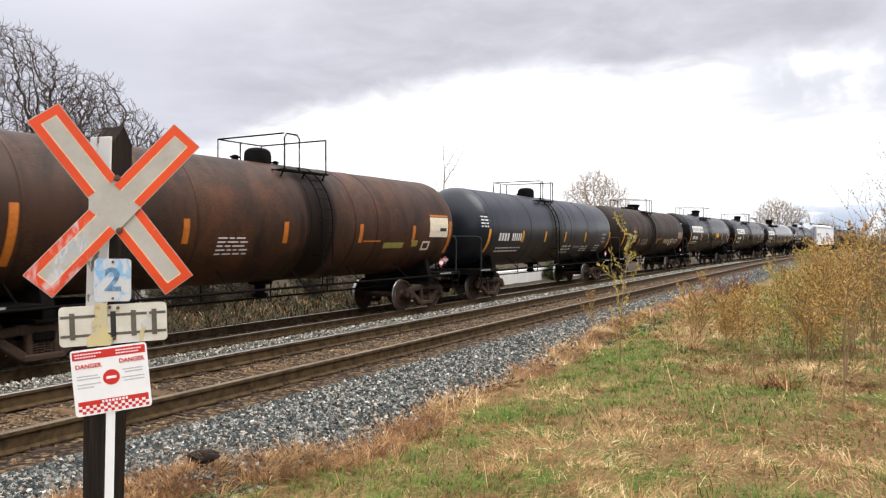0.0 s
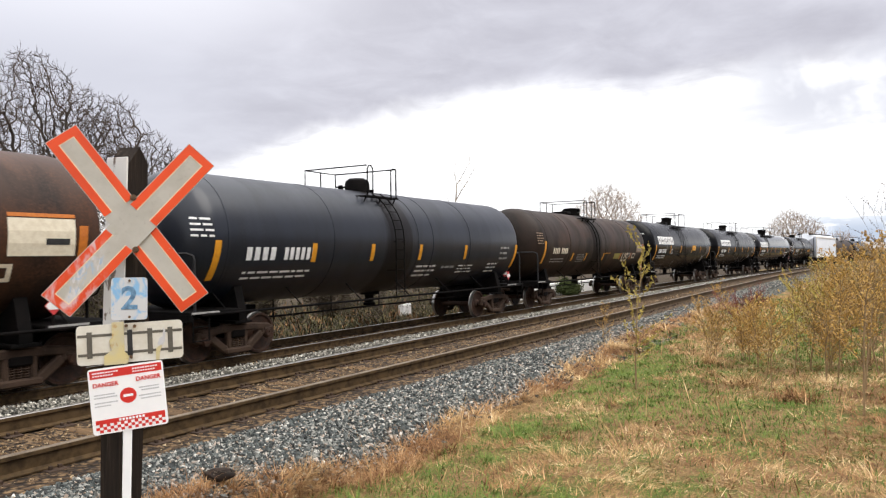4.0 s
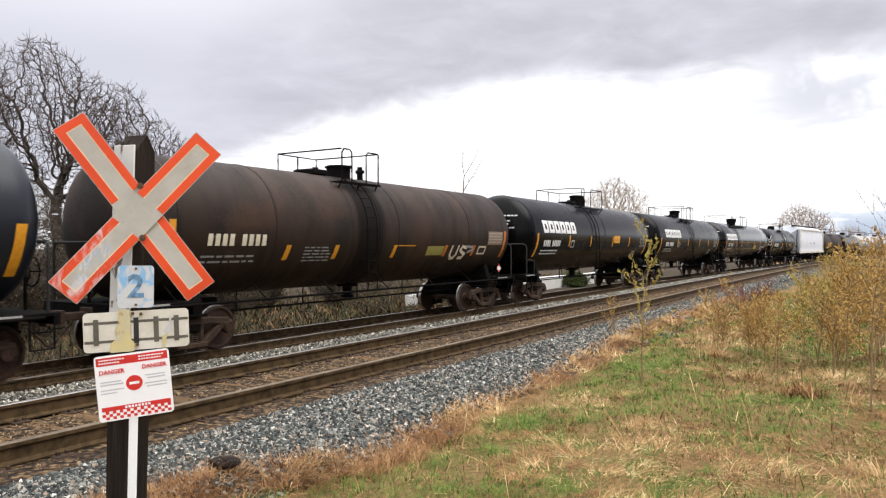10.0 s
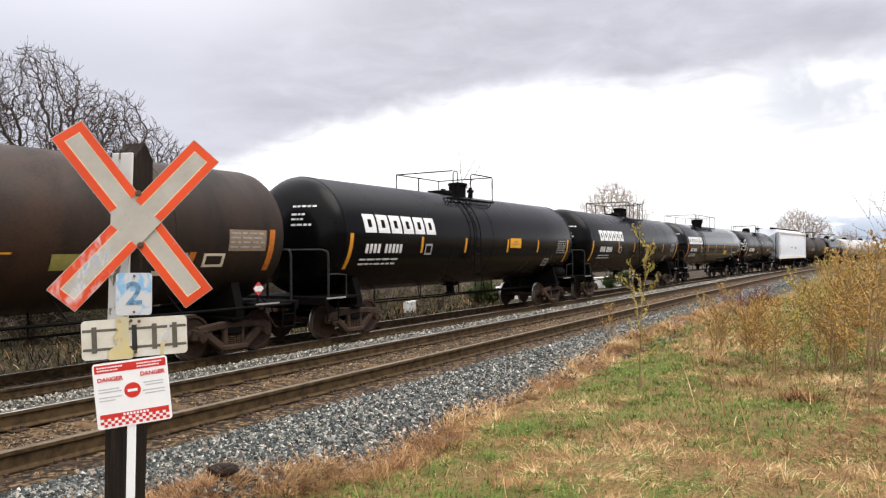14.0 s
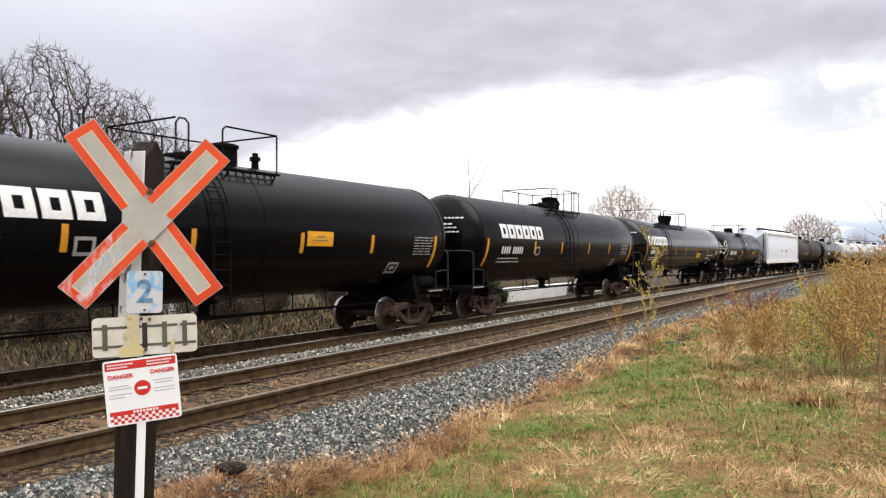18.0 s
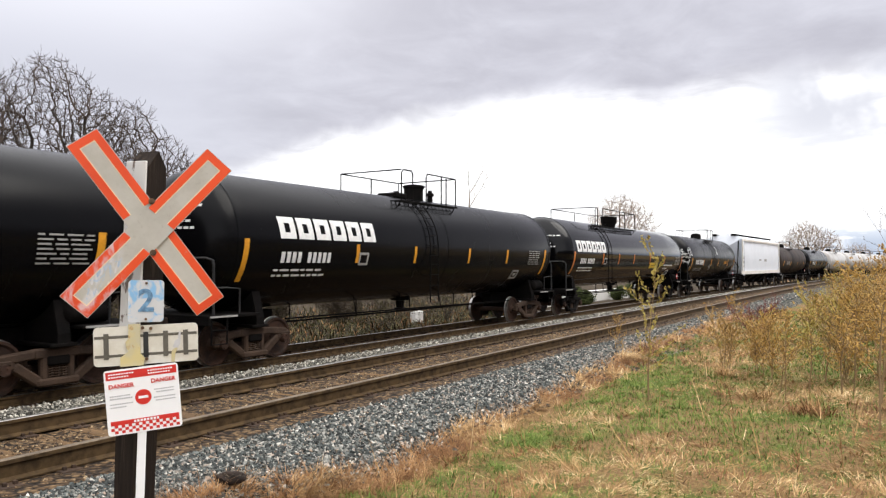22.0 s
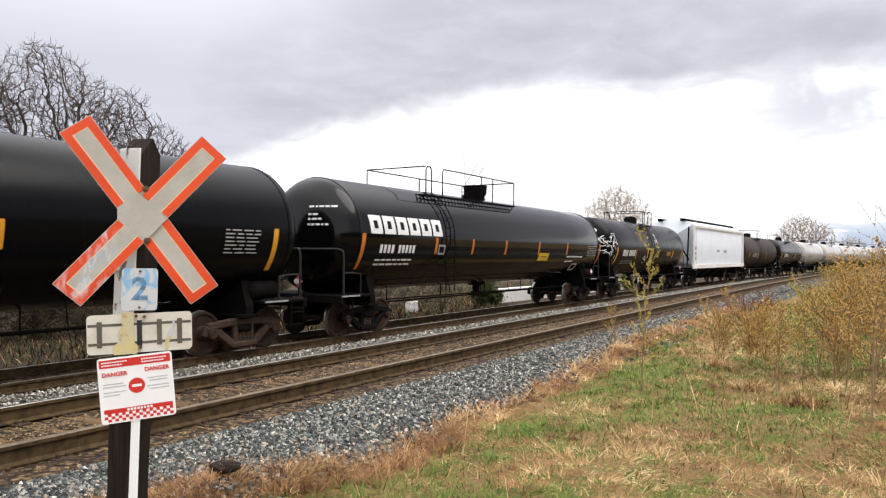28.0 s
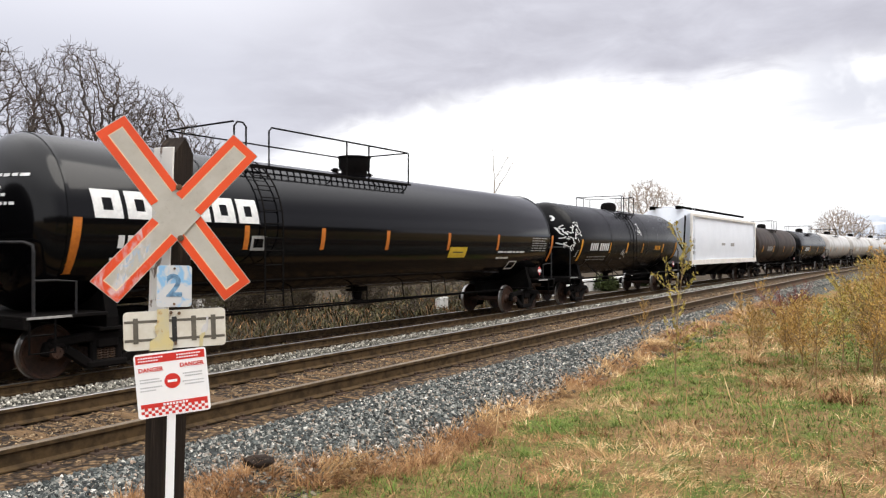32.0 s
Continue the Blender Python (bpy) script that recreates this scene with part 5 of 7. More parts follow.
def crossing_sign():
    x, y = -3.473, 2.537
    sign = thing("crossing_sign", "railway crossing sign on a leaning dark wooden post", "crossing sign", m=pose(x, y, 0, 0, 0, 53.9))
    # post, leaning, with a pointed top
    lean = pose(-0.095, 0.03, 0.15, 0, 1.8, 0)
    bm = bmesh.new()
    w = 0.074
    rnd = random.Random(4)
    rings = []
    for k in range(14):
        z = 2.50 * k / 13
        rings.append([bm.verts.new((sx * (w + rnd.uniform(-0.003, 0.003)), sy * (w + rnd.uniform(-0.003, 0.003)), z)) for sx, sy in ((-1, -1), (1, -1), (1, 1), (-1, 1))])
    for a, b in zip(rings, rings[1:]):
        for j in range(4):
            bm.faces.new((a[j], a[(j + 1) % 4], b[(j + 1) % 4], b[j]))
    ridge = [bm.verts.new((0.0, sy * w, 2.60)) for sy in (-1, 1)]
    t = rings[-1]
    bm.faces.new((t[0], t[1], ridge[0]))
    bm.faces.new((t[2], t[3], ridge[1]))
    bm.faces.new((t[1], t[2], ridge[1], ridge[0]))
    bm.faces.new((t[3], t[0], ridge[0], ridge[1]))
    bmesh.ops.bevel(bm, geom=[e for e in bm.edges if abs(e.verts[0].co.z - e.verts[1].co.z) > 0.1], offset=0.01, segments=1, affect="EDGES")
    bmesh.ops.transform(bm, matrix=lean @ pose(0, 0, 0, 0, 0, 44), verts=bm.verts)
    post = part("post", bm, M["post"], sign)
    bm = bmesh.new()
    box(bm, -w - 0.012, -w + 0.002, -w + 0.002, w - 0.002, 1.46, 2.535, 0.003, lean @ pose(0, 0, 0, 0, 0, 44))
    part("painted_plank", bm, M["post_white"], post, "chipped white plank")
    bm = bmesh.new()
    box(bm, -0.084, -0.040, -0.150, -0.130, 0.22, 1.32, 0.004, pose(0.0, 0, 0, 0, 1.3, 0))
    part("white_strip", bm, M["danger_white"], sign, "narrow white painted strip")
    # crossed blades with a border that breaks at the crossing
    for name, angle, cu, cz, length, at in (("falling", -54.0, -0.015, 2.340, 1.097, 0.112), ("rising", 48.2, -0.008, 2.304, 1.072, 0.124)):
        wide, edge = 0.176, 0.0445
        turn = pose(cu, 0, cz, 0, -angle, 0) @ FACE
        bm = bmesh.new()
        prism(bm, round_rect(length, wide, 0.006), 0.007, turn, at)
        worn = "_worn" if name == "rising" else ""
        blade = part("blade", bm, M["sheeting" + worn], sign, "grey reflective blade with an orange-red border")
        rim = 0.0035
        far, side = length / 2 - rim, wide / 2 - rim
        inner, tip = wide / 2 - edge, length / 2 - edge
        for s in (-1, 1):
            for q in (-1, 1):
                bm = bmesh.new()
                prism(bm, [(q * 0.088, s * inner), (q * 0.088, s * side), (q * far, s * side), (q * tip, s * inner)][::(1 if q * s < 0 else -1)], 0.0015, turn, at + 0.0071)
                part("border", bm, M["border" + worn], blade)
                bm = bmesh.new()
                prism(bm, [(q * 0.088, s * (inner - 0.005)), (q * 0.088, s * inner), (q * tip, s * inner), (q * (tip - 0.005), s * (inner - 0.005))][::(1 if q * s < 0 else -1)], 0.0008, turn, at + 0.0071)
                part("keyline", bm, M["keyline"], blade)
            bm = bmesh.new()
            prism(bm, [(s * far, -side), (s * far, side), (s * tip, inner), (s * tip, -inner)][::s], 0.0015, turn, at + 0.0071)
            part("border", bm, M["border" + worn], blade)
            bm = bmesh.new()
            prism(bm, [(s * tip, -inner), (s * tip, inner), (s * (tip - 0.005), inner - 0.005), (s * (tip - 0.005), 0.005 - inner)][::s], 0.0008, turn, at + 0.0071)
            part("keyline", bm, M["keyline"], blade)
        if name == "rising":
            rnd = random.Random(3)
            for k in range(13):
                a, b = rnd.uniform(-0.50, -0.20), rnd.uniform(-0.04, 0.04)
                bm = bmesh.new()
                d, e = rnd.uniform(0.008, 0.030), rnd.uniform(0.003, 0.010)
                pts = [(a + d * math.cos(q * 1.047) * rnd.uniform(0.6, 1.2) + 0.3 * e * math.sin(q), b + e * math.sin(q * 1.047) * rnd.uniform(0.6, 1.6) + 0.5 * d * math.cos(q * 1.047)) for q in range(6)]
                bm.faces.new([bm.verts.new((turn @ Vector((px, py, at + 0.0073 + k * 0.00003)))) for px, py in pts])
                part("smear", bm, M["blue_smear"] if k % 3 == 0 else M["white_smear"], blade)
    for u, z in ((0.003, 2.462), (0.012, 2.188)):
        bm = bmesh.new()
        rod(bm, (u, -0.10, z), (u, -0.142, z), 0.011, 0.009, n=10)
        rod(bm, (u, -0.128, z), (u, -0.133, z), 0.017, n=12)
        part("bolt", bm, M["bolt"], sign)
    # numeral plate
    tilt = pose(-0.020, 0, 1.931, 0, 0.6, 0)
    bm = bmesh.new()
    prism(bm, round_rect(0.176, 0.222, 0.018), 0.004, tilt @ FACE, 0.128)
    plate = part("numeral_plate", bm, M["two"], sign, "small white plate with the numeral 2 and a blue stain")
    words("numeral", "2", 0.165, tilt @ pose(0, -0.1335, -0.002) @ FACE, M["two_ink"], plate, 0.004)
    for z in (0.095, -0.095):
        bm = bmesh.new()
        rod(bm, (0, -0.13, z), (0, -0.138, z), 0.007, n=8)
        bmesh.ops.transform(bm, matrix=tilt, verts=bm.verts)
        part("bolt", bm, M["bolt"], plate)
    # track plate: two dark lines crossed by short bars
    tilt = pose(-0.014, 0, 1.701, 0, -1.6, 0)
    bm = bmesh.new()
    prism(bm, round_rect(0.515, 0.205, 0.022), 0.004, tilt @ FACE, 0.118)
    plate = part("track_plate", bm, M["cream_plate"], sign, "cream plate with a dark track emblem and yellowed paint")
    for z in (0.048, -0.050):
        bm = bmesh.new()
        prism(bm, round_rect(0.505, 0.014, 0.002, 0, z), 0.001, tilt @ FACE, 0.1222)
        part("emblem_line", bm, M["plate_ink"], plate)
    for u in (-0.197, -0.005, 0.093, 0.194):
        bm = bmesh.new()
        prism(bm, round_rect(0.025, 0.135, 0.002, u, 0.0), 0.001, tilt @ FACE, 0.1236)
        part("emblem_bar", bm, M["plate_ink"] if u != -0.005 else M["ink"], plate)
    bm = bmesh.new()
    prism(bm, [(-0.132, -0.108), (-0.018, -0.108), (-0.012, -0.07), (-0.032, -0.045), (-0.032, 0.112), (-0.090, 0.112), (-0.090, 0.035), (-0.104, 0.02), (-0.100, -0.012), (-0.090, -0.03), (-0.130, -0.06)], 0.006, tilt @ FACE, 0.1255)
    part("strap", bm, M["strap"], plate, "yellowed paint-covered bracket")
    bm = bmesh.new()
    prism(bm, [(0.118, -0.102), (0.136, -0.102), (0.140, -0.055), (0.152, -0.034), (0.150, -0.024), (0.136, -0.030), (0.122, -0.040)], 0.001, tilt @ FACE, 0.1255)
    part("paint_drip", bm, M["strap"], plate)
    bm = bmesh.new()
    prism(bm, [(0.128, -0.020), (0.150, -0.034), (0.166, -0.008), (0.170, 0.052), (0.160, 0.066), (0.156, 0.020), (0.140, 0.012)], 0.0006, tilt @ FACE, 0.1252)
    part("paint_drip", bm, M["white_smear"], plate)
    for u, z in ((-0.002, -0.075), (-0.02, 0.09), (0.02, 0.085)):
        bm = bmesh.new()
        rod(bm, (u, -0.125, z), (u, -0.137, z), 0.009, n=8)
        bmesh.ops.transform(bm, matrix=tilt, verts=bm.verts)
        part("bolt", bm, M["bolt"], plate)
    # danger board
    tilt = pose(-0.028, 0, 1.419, 0, -4.9, 0)
    bm = bmesh.new()
    prism(bm, round_rect(0.362, 0.340, 0.016), 0.004, tilt @ FACE, 0.150)
    d = part("danger_board", bm, M["danger_white"], sign, "white danger board with red print and a chequered foot")

    def ink(name, boxes, material, lift=0.1545):
        bm = bmesh.new()
        for u0, u1, z0, z1 in boxes:
            prism(bm, [(u0, z0), (u1, z0), (u1, z1), (u0, z1)], 0.0004, tilt @ FACE, lift)
        return part(name, bm, material, d)

    ink("red_band", [(-0.172, 0.172, 0.118, 0.160)], M["danger_red"])
    for q in ((-0.160, -0.035, 0.143, 0.150), (-0.160, -0.055, 0.128, 0.135), (0.03, 0.158, 0.143, 0.150), (0.03, 0.150, 0.128, 0.135)):
        n = int((q[1] - q[0]) / 0.0125)
        ink("print_line", [(q[0] + 0.0125 * k, q[0] + 0.0125 * k + 0.009, q[2], q[3]) for k in range(n)], M["danger_white"], 0.1552)
    for u, z in ((-0.102, 0.083), (0.103, 0.089)):
        words("danger_word", "DANGER", 0.030, tilt @ pose(u, -0.1555, z) @ FACE, M["danger_red"], d, 0.0009)
    for q in [(-0.16, -0.055, 0.030, 0.036), (-0.16, -0.045, 0.015, 0.022), (-0.16, -0.05, -0.012, -0.006), (-0.16, -0.075, -0.028, -0.022), (0.055, 0.16, 0.040, 0.046), (0.065, 0.16, 0.025, 0.032), (0.05, 0.16, -0.002, 0.004), (0.06, 0.16, -0.018, -0.012)]:
        n = int((q[1] - q[0]) / 0.011)
        ink("print_line", [(q[0] + 0.011 * k, q[0] + 0.011 * k + 0.008, q[2], q[3]) for k in range(n)], M["danger_grey"])
    bm = bmesh.new()
    prism(bm, [(0.040 * math.cos(k * 0.2618), 0.012 + 0.040 * math.sin(k * 0.2618)) for k in range(24)], 0.0004, tilt @ FACE, 0.1545)
    part("stop_disc", bm, M["danger_red"], d)
    ink("stop_bar", [(-0.024, 0.024, 0.005, 0.019)], M["danger_white"], 0.1552)
    ink("red_band", [(-0.165, 0.168, -0.118, -0.096)], M["danger_red"])
    ink("print_line", [(-0.055 + 0.016 * k, -0.044 + 0.016 * k, -0.113, -0.101) for k in range(8)], M["danger_white"], 0.1552)
    ink("chequers", [(-0.165 + 0.01665 * k, -0.165 + 0.01665 * (k + 1), -0.118 - 0.0145 * (r + 1), -0.118 - 0.0145 * r) for r in range(3) for k in range(20) if (k + r) % 2], M["danger_red"])


crossing_sign()

# ---- plants ----
def leaf_mat(name, *tones, rough=0.8, clump=0.0, vary=None):
    """Tones by blade, with clump also by tufts a hand to an arm across, and with vary from plant to plant."""
    n = Nodes(name)
    v = n.island()
    if clump:
        tuft = n.step(n.math("ADD", n.math("MULTIPLY", n.noise(2.6, 3.0), 0.6), n.math("MULTIPLY", n.noise(9.0, 2.0), 0.4)), 0.38, 0.62)
        v = n.math("ADD", n.math("MULTIPLY", v, 1.0 - clump), n.math("MULTIPLY", tuft, clump))
    c = n.ramp(v, *tones)
    if vary:
        c = n.mix(n.math("MULTIPLY", n.random(), 0.8), c, vary)
    mat = n.done(c, rough, 0.0, 0.2)
    n.b.inputs["Subsurface Weight"].default_value = 0.0
    return mat


M["straw"] = leaf_mat("dead straw", (0.0, (0.095, 0.048, 0.018)), (0.35, (0.27, 0.155, 0.060)), (0.7, (0.50, 0.33, 0.150)), (1.0, (0.90, 0.72, 0.44)), clump=0.35)
M["rust_straw"] = leaf_mat("rusty dead straw", (0.0, (0.060, 0.026, 0.011)), (0.5, (0.21, 0.102, 0.040)), (0.85, (0.40, 0.23, 0.105)), (1.0, (0.66, 0.46, 0.24)), clump=0.4)
M["grass"] = leaf_mat("young grass", (0.0, (0.058, 0.090, 0.018)), (0.5, (0.108, 0.172, 0.030)), (1.0, (0.25, 0.285, 0.072)), clump=0.4)
M["bark"] = plain("grey brown bark", (0.075, 0.058, 0.045), (0.035, 0.027, 0.022), 9.0, 0.9, 0.0, 0.5)
M["branch"] = plain("grey brown twigs", (0.100, 0.072, 0.053), (0.045, 0.033, 0.026), 6.0, 0.9, 0.0, 0.2)
M["twig"] = plain("pale twig bark", (0.30, 0.20, 0.10), (0.19, 0.125, 0.065), 9.0, 0.9, 0.0, 0.2)
M["bud"] = leaf_mat("ochre spring buds", (0.0, (0.20, 0.095, 0.022)), (0.5, (0.40, 0.235, 0.060)), (0.85, (0.56, 0.36, 0.11)), (1.0, (0.66, 0.48, 0.20)), vary=(0.36, 0.215, 0.052))
M["bud_green"] = leaf_mat("yellow green spring buds", (0.0, (0.22, 0.15, 0.03)), (0.5, (0.44, 0.33, 0.075)), (1.0, (0.40, 0.37, 0.11)), vary=(0.34, 0.27, 0.065))
M["bud_olive"] = leaf_mat("olive brown spring buds", (0.0, (0.10, 0.070, 0.022)), (0.5, (0.23, 0.165, 0.050)), (1.0, (0.40, 0.31, 0.12)), vary=(0.14, 0.10, 0.035))
M["dark_twig"] = plain("dark twig bark", (0.085, 0.055, 0.042), (0.045, 0.030, 0.026), 9.0, 0.8, 0.0, 0.2)
M["dark_bud"] = leaf_mat("dark brown buds", (0.0, (0.045, 0.030, 0.022)), (1.0, (0.13, 0.085, 0.050)))
# far twigs: their washed-out look against the sky is put into these tones
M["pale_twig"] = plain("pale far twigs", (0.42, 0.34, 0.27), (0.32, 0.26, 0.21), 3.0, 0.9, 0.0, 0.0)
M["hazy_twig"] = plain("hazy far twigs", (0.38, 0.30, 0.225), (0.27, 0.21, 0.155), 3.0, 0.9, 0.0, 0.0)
M["red_twig"] = plain("dark red twigs", (0.19, 0.045, 0.035), (0.11, 0.028, 0.024), 9.0, 0.8, 0.0, 0.2)
# brush tones run dark: the shade behind the train is put into them
M["brush"] = leaf_mat("brown and olive brush", (0.0, (0.012, 0.010, 0.006)), (0.4, (0.032, 0.026, 0.013)), (0.65, (0.060, 0.058, 0.020)), (0.85, (0.125, 0.095, 0.042)), (0.95, (0.22, 0.18, 0.09)), (1.0, (0.50, 0.44, 0.33)), clump=0.35)
M["thorn_leaf"] = leaf_mat("withered brown thorn leaves", (0.0, (0.016, 0.012, 0.008)), (0.55, (0.050, 0.037, 0.024)), (0.9, (0.105, 0.080, 0.052)), (1.0, (0.26, 0.22, 0.16)))
M["dark_leaf"] = leaf_mat("dark green leaves", (0.0, (0.022, 0.032, 0.010)), (1.0, (0.095, 0.115, 0.036)))
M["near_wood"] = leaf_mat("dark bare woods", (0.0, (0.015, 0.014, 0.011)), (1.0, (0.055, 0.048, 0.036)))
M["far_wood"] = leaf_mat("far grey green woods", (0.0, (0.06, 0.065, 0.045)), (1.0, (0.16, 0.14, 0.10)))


def blades(name, spots, length, width, lean, material, seed, droop=1.0, twist=None, fan=0.7, pieces=3):
    """Grass blades as bent strips at the spots (x, y, z); length, width and lean are for all or blade by blade."""
    rs = np.random.RandomState(seed)
    p = np.asarray(spots, float)
    n = len(p)
    ang = rs.uniform(0, 2 * np.pi, n) if twist is None else np.asarray(twist) + rs.normal(0, fan, n)
    ln = length[0] + (length[1] - length[0]) * rs.rand(n) ** 1.5
    tilt = np.clip(rs.normal(lean, 0.28, n), 0.02, 1.50)
    wd = width * rs.uniform(0.6, 1.4, n) * np.clip(1 + 0.09 * (p[:, 1] - 6.0), 1.0, 2.4)
    d = np.stack([np.cos(ang), np.sin(ang), 0 * ang], 1)
    s = np.stack([-np.sin(ang), np.cos(ang), 0 * ang], 1)
    rows = []
    pos, t = p.copy(), tilt.copy()
    for w in (1.0, 0.85, 0.55, 0.12) if pieces == 3 else (1.0, 0.75, 0.12):
        rows.append((pos - s * (wd * w / 2)[:, None], pos + s * (wd * w / 2)[:, None]))
        step = (ln / pieces)[:, None] * (d * np.sin(t)[:, None] + np.array([0, 0, 1.0]) * np.cos(t)[:, None])
        pos = pos + step
        pos[:, 2] = np.maximum(pos[:, 2], p[:, 2] + 0.01)
        t = np.clip(t + droop * rs.uniform(0.1, 0.55, n), 0, 1.75)
    verts = np.stack([v for pair in rows for v in pair], 1).reshape(-1, 3)
    base = np.arange(n)[:, None] * (2 * pieces + 2)
    faces = np.concatenate([base + np.array([[0, 1, 3, 2]]) + 2 * k for k in range(pieces)], 0)
    mesh = bpy.data.meshes.new(name)
    mesh.from_pydata(verts.tolist(), [], faces.tolist())
    mesh.materials.append(material)
    return new(name, mesh)


def green_at(x, y):
    swell = float(np.interp(y, [3.0, 5.5, 7.0, 10.8, 12.5, 16.0], [0.09, 0.06, 0.04, 0.06, -0.10, -0.05]))
    return noise.noise((x * 0.55 + 3.0, y * 0.42, 1.7)) + 0.75 * noise.noise((x * 1.6, y * 1.2, 9.3)) + 0.3 * noise.noise((x * 4.0, y * 3.2, 2.3)) + swell


def edge_x(y):
    """Where the grass meets the stones: the margin creeps up the bank farther along."""
    e = np.interp(y, [0, 3.5, 4.0, 4.3, 5.0, 5.5, 6.2, 7.0, 7.7, 9.0, 10.0, 11.9, 13.7, 17.0, 60.0], [-4.48, -4.48, -4.40, -4.16, -4.04, -3.96, -4.02, -4.10, -4.06, -4.14, -4.16, -4.32, -4.50, -4.62, -4.70])
    return float(e) + 0.08 * noise.noise((y * 1.3, 2.0, 0.5)) + 0.06 * noise.noise((y * 4.1, 5.0, 0.5))


def lie(x, y):
    """The way the dead grass lies: swirls a few metres across."""
    return 2.2 + 5.0 * noise.noise((x * 0.35, y * 0.35, 6.1)) + 2.5 * noise.noise((x * 1.3, y * 1.3, 2.2))


def spot(x, y):
    """A place on the meadow or on the bank's grassed foot."""
    z = ground_z(x, y)
    return (x, y, (max(z, bank_z(x - NEAR_X)) if x < -3.6 else z) - 0.005)


def in_meadow(x, y, margin=0.0):
    return edge_x(y) + margin < x < y * 0.16 + 0.9


def tussocks(rnd, centres, count, wide):
    """Blades that spring from tufts: their places, ways and leans. centres: (x, y, way, pull)."""
    spots, ways, leans, sizes = [], [], [], []
    for x, y, way, pull in centres:
        big = rnd.uniform(0.6, 1.35)
        for _ in range(int(count * big * rnd.uniform(0.6, 1.3))):
            a, r = rnd.uniform(0, 6.283), abs(rnd.gauss(0, 1))
            spots.append(spot(x + r * wide * math.cos(a), y + r * wide * math.sin(a)))
            dx, dy = math.cos(a) + pull * math.cos(way), math.sin(a) + pull * math.sin(way)
            ways.append(math.atan2(dy, dx))
            leans.append(min(1.48, 0.72 + 0.30 * r + 0.18 * pull))
            sizes.append(big)
    return spots, ways, np.array(leans), np.array(sizes)


def meadow():
    rnd = random.Random(21)
    straw, rust, green = [], [], []
    # denser where the camera stands near
    while len(green) < 95000:
        y = 2.2 + 30.0 * rnd.random() ** 1.9
        x = rnd.uniform(-4.6, 4.5)
        if not in_meadow(x, y, 0.35):
            continue
        g = green_at(x, y) + 0.05 * rnd.gauss(0, 1)
        if g > -0.07 or rnd.random() < 0.42:
            green.append(spot(x, y))
    while len(straw) + len(rust) < 64000:
        y = 2.2 + 30.0 * rnd.random() ** 1.9
        x = rnd.uniform(-5.1, 4.5)
        if not in_meadow(x, y, -0.05):
            continue
        g = green_at(x, y) + 0.06 * rnd.gauss(0, 1)
        if g > 0.04 and rnd.random() < 0.80:
            continue
        (rust if noise.noise((x * 1.1, y * 1.1, 4.4)) > 0.02 and rnd.random() < 0.8 else straw).append(spot(x, y))
    # the meadow goes on, thinner, beside and behind the viewer
    out = 0
    while out < 62000:
        y, x = rnd.gauss(1.5, 6.5), -4.6 + abs(rnd.gauss(0, 6.0))
        if y > 2.2 and x < y * 0.16 + 0.9 or x < edge_x(max(0.0, y)) + 0.1:
            continue
        out += 1
        g = green_at(x, y) + 0.06 * rnd.gauss(0, 1)
        (green if g > 0.02 and rnd.random() < 0.85 else rust if noise.noise((x * 1.1, y * 1.1, 4.4)) > 0.02 else straw).append(spot(x, y))
    # tufts of long dead blades, combed over by the winter, and of new grass
    pale, brown, lush = [], [], []
    while len(pale) + len(brown) < 1700:
        y = 2.8 + 20.0 * rnd.random() ** 1.7
        x = rnd.uniform(-4.9, 4.2)
        if not in_meadow(x, y, 0.05) or green_at(x, y) > rnd.uniform(-0.15, 0.25):
            continue
        way = lie(x, y) + rnd.gauss(0, 0.5)
        (brown if noise.noise((x * 0.9, y * 0.9, 4.4)) > rnd.uniform(-0.1, 0.25) else pale).append((x, y, way, rnd.uniform(0.3, 2.6)))
    for _ in range(900):
        y, x = rnd.gauss(0.5, 6.0), -4.4 + abs(rnd.gauss(0, 6.0))
        if x > edge_x(max(0.0, y)) + 0.1 and (y < 2.8 or x > y * 0.16 + 0.9) and math.hypot(x, y) > 0.8:
            (lush if green_at(x, y) > 0.1 else brown if noise.noise((x * 0.9, y * 0.9, 4.4)) > 0.1 else pale).append((x, y, lie(x, y), rnd.uniform(0.3, 2.6)))
    while len(lush) < 1750:
        y = 2.8 + 20.0 * rnd.random() ** 1.6
        x = rnd.uniform(-4.9, 4.2)
        if in_meadow(x, y, 0.45) and green_at(x, y) > rnd.uniform(-0.12, 0.22):
            lush.append((x, y, rnd.uniform(0, 6.28), 0.3))
    # the bank's foot is fringed with taller dead grass that leans over the stones
    fringe, fringe_brown = [], []
    for k in range(1250):
        y = 2.8 + 24 * rnd.random() ** 1.7 if k % 12 else rnd.uniform(-6.0, 2.8)
        x = edge_x(y) + abs(rnd.gauss(0.0, 0.24)) - 0.03
        if noise.noise((y * 0.9, 7.0, x * 1.5)) > -0.30:
            (fringe if noise.noise((y * 0.8, 2.0, x)) > rnd.uniform(-0.15, 0.25) + (0.34 if y < 6.5 else 0.08) else fringe_brown).append((x, y, 2.2 + 2.6 * noise.noise((y * 1.1, x * 1.1, 3.3)), rnd.uniform(0.6, 2.2)))
    for _ in range(230):
        y = rnd.uniform(2.4, 6.2)
        fringe_brown.append((edge_x(y) + rnd.uniform(-0.04, 0.42), y, rnd.uniform(0, 6.28), rnd.uniform(0.2, 1.4)))
    flat = [lie(p[0], p[1]) for p in straw]
